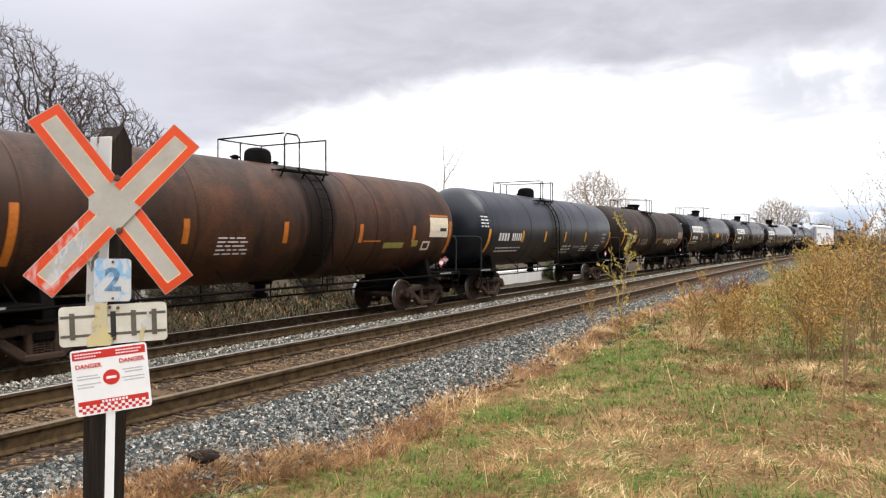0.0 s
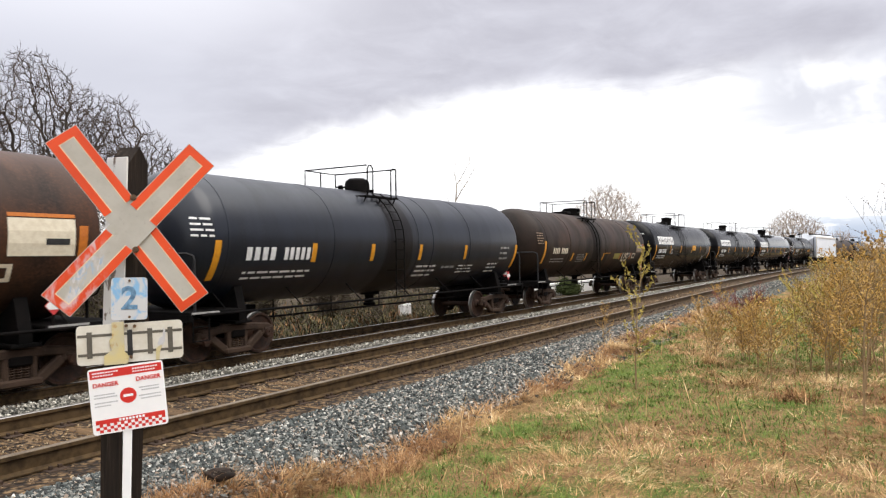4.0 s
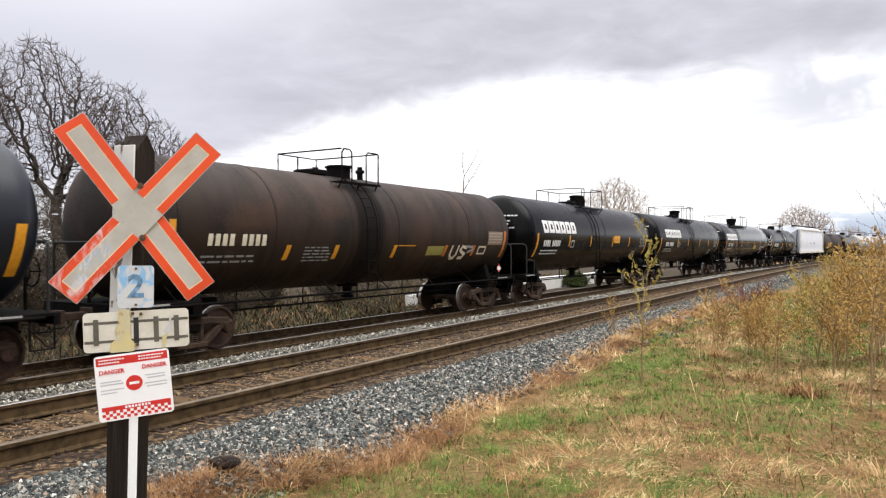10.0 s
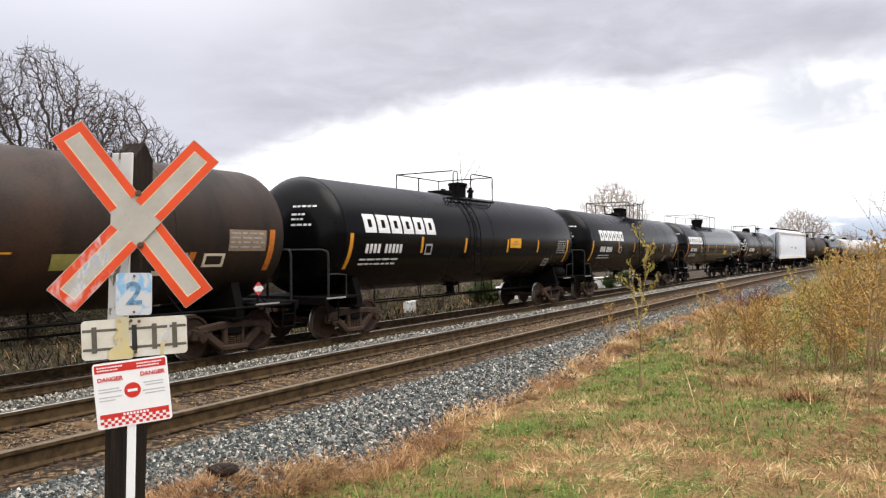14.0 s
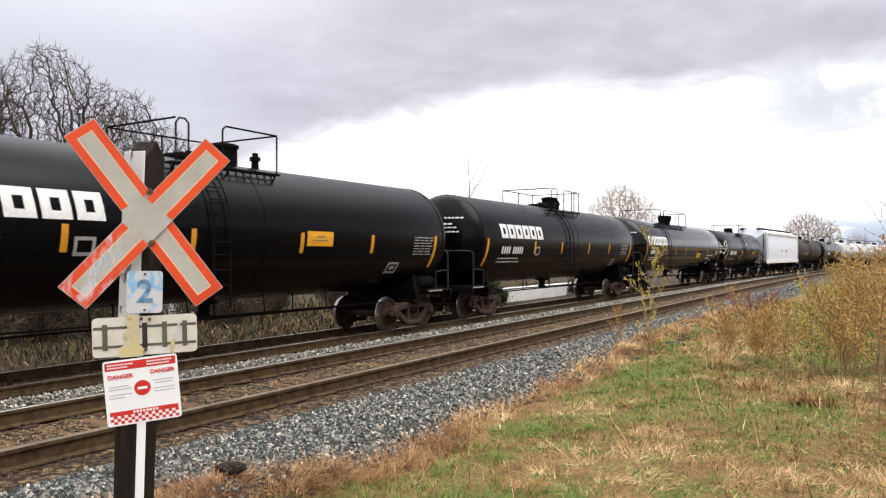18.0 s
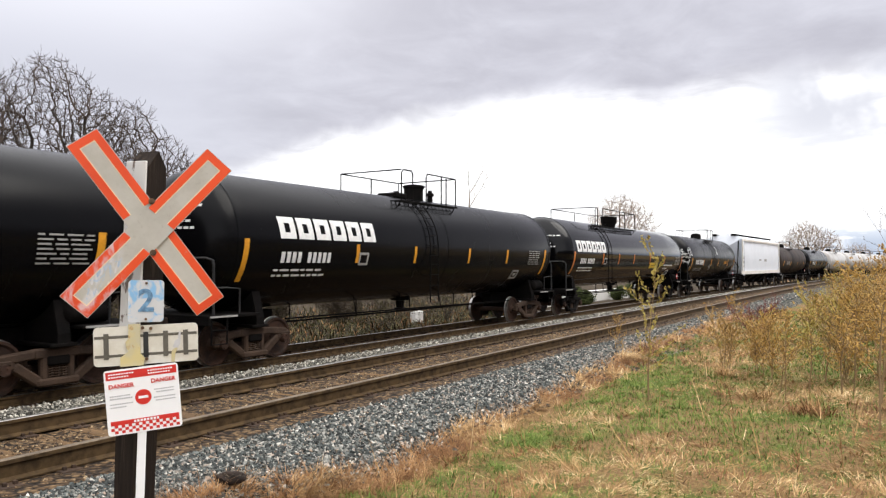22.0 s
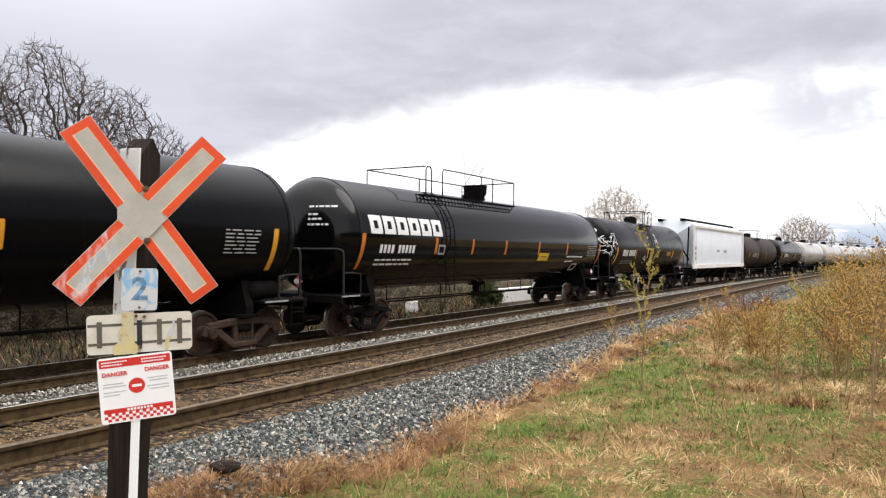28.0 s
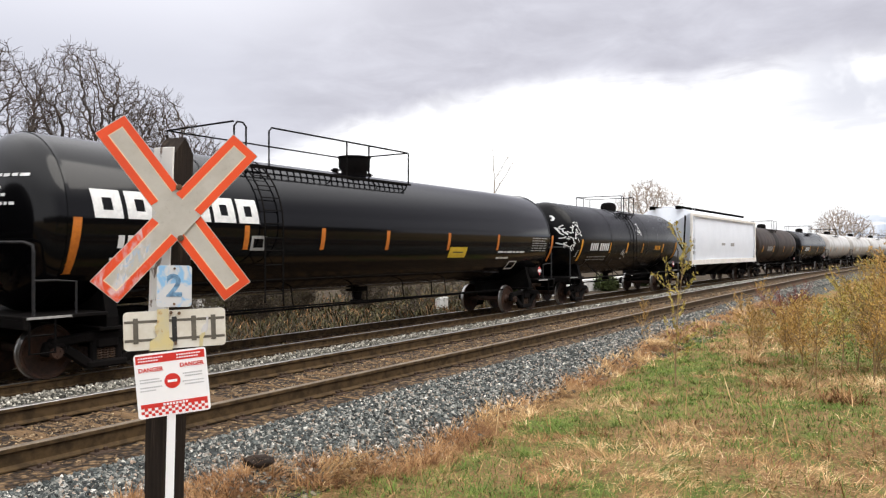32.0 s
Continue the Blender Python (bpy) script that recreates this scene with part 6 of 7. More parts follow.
    flat_rust = [lie(p[0], p[1]) for p in rust]
    tagged(blades("straw_grass", straw, (0.05, 0.21), 0.0050, 1.34, M["straw"], 1, 0.5, flat, 0.9), "matted dead straw over the meadow", "dry grass", kind="stuff")
    tagged(blades("rusty_grass", rust, (0.05, 0.20), 0.0070, 1.34, M["rust_straw"], 2, 0.5, flat_rust, 0.9), "rust-brown patches of matted dead grass", "dry grass", kind="stuff")
    tagged(blades("green_grass", green, (0.03, 0.11), 0.0058, 0.70, M["grass"], 3, pieces=2), "young green grass between the straw", "grass", kind="stuff")
    for name, label, centres, count, wide, low, high, stem, mat, seed in (
            ("straw_tussocks", "tufts of long pale dead blades combed over the meadow", pale, 40, 0.090, 0.06, 0.21, 0.0043, "straw", 9),
            ("brown_tussocks", "tufts of rust-brown dead blades in the meadow", brown, 40, 0.090, 0.05, 0.17, 0.0050, "rust_straw", 10),
            ("green_tussocks", "tufts of fresh green grass in the meadow", lush, 34, 0.085, 0.05, 0.14, 0.0052, "grass", 11),
            ("margin_grass", "bent pale dry grass along the edge of the stones", fringe, 46, 0.085, 0.08, 0.28, 0.0050, "straw", 4),
            ("margin_grass", "tangled brown dry grass along the edge of the stones", fringe_brown, 46, 0.085, 0.06, 0.23, 0.0054, "rust_straw", 5)):
        spots, ways, leans, sizes = tussocks(rnd, centres, count, wide)
        tagged(blades(name, spots, (low * sizes, high * sizes), stem, leans, M[mat], seed, 0.8, ways, 0.25), label, "grass tufts", kind="stuff")
    # three larger tufts
    for k, (x, y, n, h) in enumerate(((-0.89, 9.3, 300, 0.30), (-2.35, 12.2, 200, 0.28), (-1.55, 10.2, 200, 0.24))):
        spots = []
        for _ in range(n):
            a, r = rnd.uniform(0, 6.28), abs(rnd.gauss(0, 0.16))
            spots.append(spot(x + r * math.cos(a), y + r * math.sin(a)))
        tagged(blades("grass_tuft", spots, (h * 0.5, h * 1.3), 0.0075, 0.75, M["rust_straw"] if k == 0 else M["straw"], 30 + k), "tuft of bent dry grass in the meadow", "grass tuft", "dry tufts in the meadow", "stuff")
    stalks = []
    for _ in range(170):
        y = 4 + 16 * rnd.random() ** 1.4
        x = rnd.uniform(edge_x(y), y * 0.15)
        stalks.append((x, y, ground_z(x, y)))
    tagged(blades("dry_stalks", stalks, (0.25, 0.60), 0.0070, 0.55, M["straw"], 6, 0.25), "single pale dry stalks standing in the grass", "dry stalks", kind="stuff")


heavy = set()          # the vertices of thick limbs


def tube(verts, faces, a, b, ra, rb, n=4):
    d = (b - a)
    if d.length < 1e-5:
        return
    q = d.to_track_quat("Z", "Y")
    k = len(verts)
    if n == 6:
        heavy.update(range(k, k + 12))
    for p, r in ((a, ra), (b, rb)):
        for j in range(n):
            verts.append(tuple(p + q @ Vector((r * math.cos(6.2832 * j / n), r * math.sin(6.2832 * j / n), 0))))
    for j in range(n):
        faces.append((k + j, k + (j + 1) % n, k + n + (j + 1) % n, k + n + j))


def grow(rnd, start, way, length, radius, depth, plan, verts, faces, tips):
    """One limb with its side limbs. plan: pieces, bend, fork angle, shrink, side limbs, lift."""
    pieces, bendy, fork, shrink, sides, lift = plan
    p, d, r = start.copy(), way.normalized(), radius
    for k in range(pieces):
        d = (d + Vector((rnd.gauss(0, bendy), rnd.gauss(0, bendy), rnd.gauss(0, bendy) + lift))).normalized()
        q = p + d * (length / pieces)
        r2 = radius * (1 - 0.62 * (k + 1) / pieces)
        tube(verts, faces, p, q, r, r2, 6 if radius > 0.05 else 4 if radius > 0.012 else 3)
        p, r = q, r2
        if depth > 0 and k >= 0:
            for _ in range(sides if k < pieces - 1 else sides + 1):
                if rnd.random() < 0.85:
                    side = d.orthogonal()
                    side.rotate(Matrix.Rotation(rnd.uniform(0, 6.28), 3, d))
                    w = (d * math.cos(fork) + side * math.sin(fork)).normalized()
                    grow(rnd, p, w, length * shrink * rnd.uniform(0.7, 1.15), max(r * 0.74, 0.0016 if radius < 0.004 else 0.0035 if radius < 0.03 and length < 1.2 else 0.014), depth - 1, plan, verts, faces, tips)
        elif depth == 0:
            tips.append((p.copy(), d.copy()))


def leaves_at(rnd, tips, size, per, spread):
    verts, faces = [], []
    for p, d in tips:
        for _ in range(per):
            c = p + Vector((rnd.gauss(0, spread), rnd.gauss(0, spread), rnd.gauss(0, spread)))
            a = Vector((rnd.gauss(0, 1), rnd.gauss(0, 1), rnd.gauss(0, 1))).normalized()
            b = a.orthogonal().normalized()
            s = size * rnd.uniform(0.5, 1.4)
            k = len(verts)
            verts += [tuple(c - a * s), tuple(c + b * s * 0.45), tuple(c + a * s), tuple(c - b * s * 0.45)]
            faces.append((k, k + 1, k + 2, k + 3))
    return verts, faces


def plant(name, label, category, x, y, z, stems, plan, depth, bark, leaf, size, per, spread, seed, group=""):
    rnd = random.Random(seed)
    ob = thing(name, label, category, group, pose(x, y, z))
    verts, faces, tips = [], [], []
    heavy.clear()
    for way, length, radius in stems:
        grow(rnd, Vector((rnd.uniform(-0.03, 0.03) if len(stems) > 1 else 0, rnd.uniform(-0.03, 0.03) if len(stems) > 1 else 0, -0.08)), Vector(way), length, radius, depth, plan, verts, faces, tips)
    if radius < 0.05:
        sheet("stem", verts, faces, bark).parent = ob
    else:
        limb = {k for k in range(len(verts)) if k in heavy}
        sheet("trunk", verts, [f for f in faces if f[-1] in limb], bark).parent = ob
        limbs = tagged(sheet("crown", verts, [f for f in faces if f[-1] not in limb], M["branch"] if bark is M["bark"] else bark), kind="stuff")
        limbs.parent = ob
    if leaf:
        v, f = leaves_at(rnd, tips, size, per, spread)
        c = sheet("crown", v, f, leaf)
        c.parent = ob
    return ob


def sapling(x, y, h, wide, stems, leaf, label, seed, thick=1.0, lean=0.06, bare=0.18, size=0.013, fill=4, sides=3):
    """Slim upright stems with thin rising side twigs, and small buds strung along them."""
    rnd = random.Random(seed)
    ob = thing("sapling", label, "sapling", "budding saplings beside the line", pose(x, y, ground_z(x, y)))
    verts, faces, buds = [], [], []
    for s in range(stems):
        p = Vector((rnd.gauss(0, 0.05), rnd.gauss(0, 0.05), -0.08)) if stems > 1 else Vector((0, 0, -0.08))
        d = Vector((rnd.gauss(0, lean), rnd.gauss(0, lean), 1.0)).normalized()
        tall = h * (1.0 if s == 0 else rnd.uniform(0.65, 0.95)) + 0.08
        pieces = 12
        for k in range(pieces):
            d = (d + Vector((rnd.gauss(0, 0.05), rnd.gauss(0, 0.05), 0.06))).normalized()
            q = p + d * (tall / pieces)
            r = 0.0095 * thick * (1 - 0.75 * k / pieces)
            tube(verts, faces, p, q, r, 0.0095 * thick * (1 - 0.75 * (k + 1) / pieces), 4)
            up = (k + 0.5) / pieces
            if up > bare:
                for _ in range(sides):
                    a, rise = rnd.uniform(0, 6.283), rnd.uniform(0.30, 1.0)
                    w = Vector((math.cos(a) * math.cos(rise), math.sin(a) * math.cos(rise), math.sin(rise)))
                    ln = wide * (1.30 - 0.80 * up) * rnd.uniform(0.5, 1.2)
                    b = q.copy()
                    for j in range(4):
                        w = (w + Vector((rnd.gauss(0, 0.10), rnd.gauss(0, 0.10), 0.10))).normalized()
                        e = b + w * (ln / 4)
                        tube(verts, faces, b, e, 0.0038 - 0.0006 * j, 0.0032 - 0.0006 * j, 3)
                        for _ in range(fill if j else fill // 2):
                            buds.append((b.lerp(e, rnd.random()), w))
                        if j and rnd.random() < 0.7:
                            v = (w + Vector((rnd.gauss(0, 0.5), rnd.gauss(0, 0.5), 0.2))).normalized()
                            g = e + v * ln * rnd.uniform(0.18, 0.36)
                            tube(verts, faces, e, g, 0.0024, 0.0014, 3)
                            for _ in range(fill + 1):
                                buds.append((e.lerp(g, rnd.random()), v))
                        b = e
            p = q
        for _ in range(10):
            buds.append((p + d * rnd.uniform(-0.1, 0.02), d))
    sheet("stem", verts, faces, M["twig"]).parent = ob
    verts, faces = [], []
    for p, d in buds:
        c = p + Vector((rnd.gauss(0, 0.010), rnd.gauss(0, 0.010), rnd.gauss(0, 0.010)))
        a = (d + Vector((rnd.gauss(0, 0.6), rnd.gauss(0, 0.6), rnd.gauss(0, 0.6)))).normalized()
        b = a.orthogonal().normalized()
        s = size * rnd.uniform(0.5, 1.5)
        k = len(verts)
        verts += [tuple(c - a * s), tuple(c + b * s * 0.42), tuple(c + a * s), tuple(c - b * s * 0.42)]
        faces.append((k, k + 1, k + 2, k + 3))
    sheet("crown", verts, faces, leaf).parent = ob
    return ob


def shrubs():
    ochre, lime = "thin sapling with ochre spring buds in the grass", "thin sapling with yellow-green spring buds in the grass"
    sapling(-2.82, 9.68, 1.88, 0.56, 1, M["bud_green"], lime, 100, 1.3, 0.03, 0.20, 0.020, 6, 2)
    sapling(-4.50, 13.40, 0.95, 0.30, 1, M["bud"], ochre, 101, 0.7, 0.05, 0.3, 0.010)
    sapling(-2.40, 12.61, 1.15, 0.52, 2, M["bud"], ochre, 102, 0.8, 0.14)
    sapling(-2.60, 13.20, 0.95, 0.36, 2, M["bud"], ochre, 103, 0.7, 0.16)
    sapling(-1.88, 12.38, 0.85, 0.40, 2, M["bud"], ochre, 104, 0.8, 0.12)
    sapling(-1.25, 10.20, 1.02, 0.38, 2, M["bud"], ochre, 105, 0.8, 0.12, 0.3)
    sapling(-0.92, 12.09, 1.48, 0.48, 1, M["bud_green"], lime, 106, 1.5, 0.03, 0.3)
    sapling(-0.59, 11.96, 0.95, 0.34, 4, M["bud"], ochre, 107, 0.9, 0.22, 0.2)
    sapling(-0.18, 10.20, 1.62, 0.52, 1, M["bud"], ochre, 108, 1.5, 0.03, 0.25)
    sapling(-0.02, 11.60, 1.60, 0.50, 2, M["bud"], ochre, 109, 1.1, 0.08, 0.25)
    sapling(0.25, 10.6, 1.70, 0.50, 2, M["bud"], ochre, 110, 1.1, 0.08, 0.25)
    sapling(-0.17, 8.60, 1.75, 0.55, 1, M["bud"], ochre, 111, 1.6, 0.03, 0.28, 0.018)
    sapling(-0.55, 10.80, 1.55, 0.60, 2, M["bud"], ochre, 112, 1.2, 0.08, 0.25, 0.018)
    sapling(-1.05, 11.20, 1.25, 0.50, 1, M["bud_green"], lime, 113, 1.2, 0.05, 0.25, 0.018)
    sapling(-1.60, 11.90, 1.00, 0.46, 2, M["bud"], ochre, 114, 0.9, 0.12, 0.2, 0.016)
    sapling(-2.05, 13.10, 0.72, 0.46, 2, M["bud"], ochre, 115, 0.9, 0.12, 0.2, 0.016)
    rnd = random.Random(77)
    olive = "bushy sapling with olive-brown spring buds in the thicket"
    made = 0
    while made < 86:
        # the thicket runs along the far edge of the meadow and thickens towards the trees
        y = 11.6 + 18.0 * rnd.random() ** 1.3
        side = rnd.random() ** 0.55
        x = y * (-0.125 + 0.20 * side)
        h = (0.55 + 1.35 * min(1.0, side * 1.5)) * rnd.uniform(0.64, 1.15)
        kind = rnd.choice((0, 0, 0, 1, 1, 2, 2))
        sapling(x, y, h, rnd.uniform(0.30, 0.58), rnd.choice((1, 2, 2, 3)), M[("bud", "bud_green", "bud_olive")[kind]], (ochre, lime, olive)[kind], 120 + made, 1.1, rnd.uniform(0.06, 0.20), rnd.uniform(0.20, 0.48), rnd.choice((0.014, 0.018, 0.022)), 2 + made % 2, 2 + made % 2)
        made += 1
    # a tall shrub of dark budded rods past the thicket's end
    rods = [((rnd.gauss(-0.26, 0.10), rnd.gauss(0.05, 0.15), 1.0), rnd.uniform(1.7, 2.6), 0.0034) for _ in range(12)]
    plant("budded_shrub", "tall shrub of thin dark rods with brown buds", "shrub", 0.64, 9.4, ground_z(0.64, 9.4), rods, (10, 0.035, 0.55, 0.15, 1, 0.02), 1, M["dark_twig"], M["dark_bud"], 0.009, 2, 0.006, 290)
    stems = [((rnd.gauss(0, 0.45), rnd.gauss(0, 0.45), 1.0), rnd.uniform(0.7, 1.05), 0.012) for _ in range(14)]
    plant("red_shrub", "low shrub with bare dark red twigs beside the stones", "shrub", -3.2, 20.9, ground_z(-3.2, 20.9), stems, (5, 0.12, 0.5, 0.4, 2, 0.03), 2, M["red_twig"], None, 0, 0, 0, 300)


def branching(rnd, start, fork, boxes, count):
    """Limbs that reach step by step for points strewn through the crown, as a tree reaches for light. boxes: ellipsoids (centre, radii)."""
    goals = []
    while len(goals) < count:
        c, r = rnd.choice(boxes)
        p = Vector((rnd.uniform(-1, 1), rnd.uniform(-1, 1), rnd.uniform(-1, 1)))
        if p.length < 1 and p.length > rnd.random() * 0.8:
            goals.append((c[0] + p.x * r[0], c[1] + p.y * r[1], c[2] + p.z * r[2]))
    goals = np.array(goals)
    nodes, parent = [np.array(start, float)], [-1]
    while nodes[-1][2] < fork:
        nodes.append(nodes[-1] + np.array((rnd.gauss(0, 0.05), rnd.gauss(0, 0.05), 0.30)))
        parent.append(len(nodes) - 2)
    near = np.full(len(goals), 1e9)
    who = np.zeros(len(goals), int)
    seen = 0
    for _ in range(90):
        for k in range(seen, len(nodes)):
            d = np.linalg.norm(goals - nodes[k], axis=1)
            closer = d < near
            near[closer], who[closer] = d[closer], k
        seen = len(nodes)
        live = near > 0.26
        goals, near, who = goals[live], near[live], who[live]
        if not len(goals):
            break
        grown = 0
        for k in np.unique(who[near < 4.0]):
            pull = goals[who == k] - nodes[k]
            pull = (pull / np.linalg.norm(pull, axis=1)[:, None]).sum(0)
            pull = pull / (np.linalg.norm(pull) + 1e-6) + np.array((rnd.gauss(0, 0.31), rnd.gauss(0, 0.31), rnd.gauss(0, 0.28)))
            nodes.append(nodes[k] + 0.21 * pull / (np.linalg.norm(pull) + 1e-6))
            parent.append(int(k))
            grown += 1
        if not grown:
            break
    return nodes, parent


def gnarled(label, x, y, fork, boxes, count, seed, name="bare_tree", big=1.0, bark="bark", twigs="branch"):
    """A crooked open-grown tree: a trunk, wandering limbs and many short rising spurs; big: coarser, for tall trees far off."""
    rnd = random.Random(seed)
    ob = thing(name, label, "tree", "bare trees behind the train" if big == 1 else "", pose(x, y, -0.5) @ Matrix.Scale(big, 4))
    nodes, parent = branching(rnd, (0, 0, 0), fork / big, [(((cx - x) / big, (cy - y) / big, (cz + 0.5) / big), tuple(v / big for v in r)) for (cx, cy, cz), r in boxes], count)
    area = [0.0] * len(nodes)
    for k in range(len(nodes) - 1, 0, -1):
        area[k] = max(area[k], 0.012 ** 2.1)
        area[parent[k]] += area[k]
    size = [a ** (1 / 2.1) for a in area]
    trunk, crown = ([], []), ([], [])
    heavy.clear()
    for k in range(1, len(nodes)):
        a, b = Vector(nodes[parent[k]]), Vector(nodes[k])
        thick = size[k] > 0.045
        ra = min(size[parent[k]], size[k] * 1.5)
        tube(*(trunk if thick else crown), a, b, ra, size[k], 6 if thick else 4 if size[k] > 0.02 else 3)
        if size[k] < 0.030:
            d = (b - a).normalized()
            for _ in range(3 if size[k] < 0.014 else 2):
                w = (d + Vector((rnd.gauss(0, 0.7), rnd.gauss(0, 0.7), rnd.gauss(0.25, 0.5)))).normalized()
                e = b + w * rnd.uniform(0.12, 0.30)
                tube(*crown, b, e, 0.009, 0.007, 3)
                w = (w + Vector((rnd.gauss(0, 0.5), rnd.gauss(0, 0.5), rnd.gauss(0.3, 0.4)))).normalized()
                tube(*crown, e, e + w * rnd.uniform(0.10, 0.26), 0.007, 0.005, 3)
    sheet("trunk", *trunk, M[bark]).parent = ob
    tagged(sheet("crown", *crown, M[twigs]), kind="stuff").parent = ob


def trees():
    gnarled("large bare tree with crooked dark limbs behind the train", -28.5, 16.7, 3.6, [((-28.6, 16.4, 7.2), (2.2, 2.2, 3.3)), ((-27.7, 17.9, 6.6), (1.6, 1.6, 2.6))], 2000, 404)
    gnarled("bare spreading tree with crooked limbs behind the train", -30.1, 13.8, 3.4, [((-30.1, 13.8, 7.0), (2.4, 2.4, 3.2)), ((-29.6, 12.6, 4.2), (2.4, 2.6, 1.8))], 1900, 407)
    gnarled("bare tree with fine rising branches behind the train", -26.8, 18.9, 2.6, [((-26.9, 18.9, 6.2), (1.5, 1.5, 2.7)), ((-26.3, 19.9, 5.2), (1.2, 1.2, 2.4))], 1350, 405)
    gnarled("small bare tree with fine grey branches behind the train", -25.6, 21.0, 1.6, [((-25.7, 20.7, 4.4), (1.0, 1.0, 2.4)), ((-27.6, 17.6, 3.0), (2.4, 2.4, 1.6))], 1000, 411)
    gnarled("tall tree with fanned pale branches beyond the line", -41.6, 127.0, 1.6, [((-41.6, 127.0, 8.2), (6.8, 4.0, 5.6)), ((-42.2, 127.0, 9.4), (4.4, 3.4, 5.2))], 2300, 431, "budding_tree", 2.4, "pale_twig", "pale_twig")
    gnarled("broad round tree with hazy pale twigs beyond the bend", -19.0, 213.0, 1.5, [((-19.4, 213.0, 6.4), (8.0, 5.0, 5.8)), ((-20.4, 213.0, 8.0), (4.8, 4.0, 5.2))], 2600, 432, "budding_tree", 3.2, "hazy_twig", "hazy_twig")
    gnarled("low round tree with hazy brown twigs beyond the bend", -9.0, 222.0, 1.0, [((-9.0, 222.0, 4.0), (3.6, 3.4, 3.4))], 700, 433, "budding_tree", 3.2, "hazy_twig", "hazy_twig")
    plant("bare_tree", "slender bare treetop far behind the train", "tree", -30.5, 52.0, -0.5, [((0.02, 0, 1), 8.6, 0.10)], (7, 0.06, 0.45, 0.3, 1, 0.05), 2, M["twig"], None, 0, 0, 0, 420)
    plant("bare_tree", "slender bare treetop far beyond the train", "tree", -50.0, 175.0, -0.5, [((0.02, 0, 1), 12.0, 0.16)], (7, 0.06, 0.45, 0.3, 1, 0.05), 2, M["twig"], None, 0, 0, 0, 421)


def brush_behind():
    rnd = random.Random(44)
    spots, low = [], []
    for _ in range(46000):
        y = -4 + 66 * rnd.random()
        x = -15.6 - abs(rnd.gauss(0, 6.0))
        if y > 33 and x > -18.3:
            continue
        (spots if rnd.random() < 0.88 else low).append((x + bend(y), y, ground_z(x + bend(y), y) - 0.01))
    tagged(blades("roadside_brush", spots, (0.12, 0.46), 0.018, 0.8, M["brush"], 7, 0.5), "brown weeds and brush behind the train", "brush", kind="stuff")
    tagged(blades("roadside_weeds", low, (0.15, 0.42), 0.018, 0.7, M["rust_straw"], 8, 0.5), "dry brown weeds behind the train", "weeds", kind="stuff")
    for k in range(34):
        # a hedge of twiggy thorn between the bank and the bare trees
        x, y = -19.5 - 7.0 * rnd.random(), -3.0 + 0.82 * k + rnd.uniform(-0.5, 0.5)
        tall = rnd.uniform(2.2, 2.8) + (0.24 * (-19.5 - x) if y < 16 else -0.9)
        stems = [((rnd.gauss(0, 0.32), rnd.gauss(0, 0.32), 1.0), tall * rnd.uniform(0.7, 1.0), 0.016) for _ in range(7)]
        plant("thorn_bush", "dense brown thorn bush behind the train", "bush", x, y, ground_z(x, y), stems, (6, 0.12, 0.62, 0.42, 2, 0.02), 2, M["branch"], M["thorn_leaf"], 0.026, 2, 0.07, 800 + k, "thorn bushes behind the train")
    for k in range(58):
        y = -6 + 0.85 * k + rnd.uniform(-0.7, 0.7)
        if y > 33:
            continue
        x = -16.8 - rnd.uniform(0, 6.5)
        stems = [((rnd.gauss(0, 0.3), rnd.gauss(0, 0.3), 1.0), rnd.uniform(0.9, 1.9), 0.014) for _ in range(4)]
        plant("bramble", "tangled bare bramble behind the train", "bramble", x, y, ground_z(x, y), stems, (5, 0.14, 0.6, 0.5, 1, 0.02), 2, M["branch"], M["brush"], 0.03, 2, 0.06, 500 + k, "brambles behind the train")
    for k, (y, h) in enumerate(((31.6, 1.0), (32.6, 0.8), (43.6, 0.9), (44.4, 0.7), (50.5, 0.9), (54.0, 0.8))):
        stems = [((rnd.gauss(0, 0.45), rnd.gauss(0, 0.45), 1.0), rnd.uniform(0.6, 1.0) * h, 0.014) for _ in range(6)]
        plant("green_bush", "low dark green bush beside the pale wall behind the train", "bush", -17.1 + bend(y), y, -0.42, stems, (5, 0.14, 0.6, 0.5, 1, 0.02), 2, M["branch"], M["dark_leaf"], 0.06, 4, 0.09, 700 + k, "bushes behind the train")
    # a single pale block, added for a bright glimpse through the weeds
    bm = bmesh.new()
    box(bm, -17.85, -17.55, 26.0, 26.6, -0.7, 0.10, 0.03)
    tagged(part("pale_block", bm, M["pale"]), "pale block added for a bright glimpse in the weeds", "concrete block")
    # distant woods along the horizon
    verts, faces = [], []
    rs = random.Random(9)
    for k in range(5200):
        a = rs.uniform(-0.95, 0.45)
        dist = rs.uniform(420, 620)
        h = (3.0 + 3.5 * abs(noise.noise((a * 9, 0.3, 1.0))) + 2.0 * noise.noise((a * 40, 1.3, 1.0))) * rs.random() ** 0.5
        c = Vector((dist * math.sin(a), dist * math.cos(a), h - 0.4))
        s = rs.uniform(0.8, 2.2)
        b = len(verts)
        for q in range(5):
            verts.append((c.x + s * math.cos(q * 1.2566) * math.cos(a) * rs.uniform(0.6, 1.3), c.y - s * math.cos(q * 1.2566) * math.sin(a), c.z + s * math.sin(q * 1.2566) * rs.uniform(0.6, 1.3)))
        faces.append(tuple(range(b, b + 5)))
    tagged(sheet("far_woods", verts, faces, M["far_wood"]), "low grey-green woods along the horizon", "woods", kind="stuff")
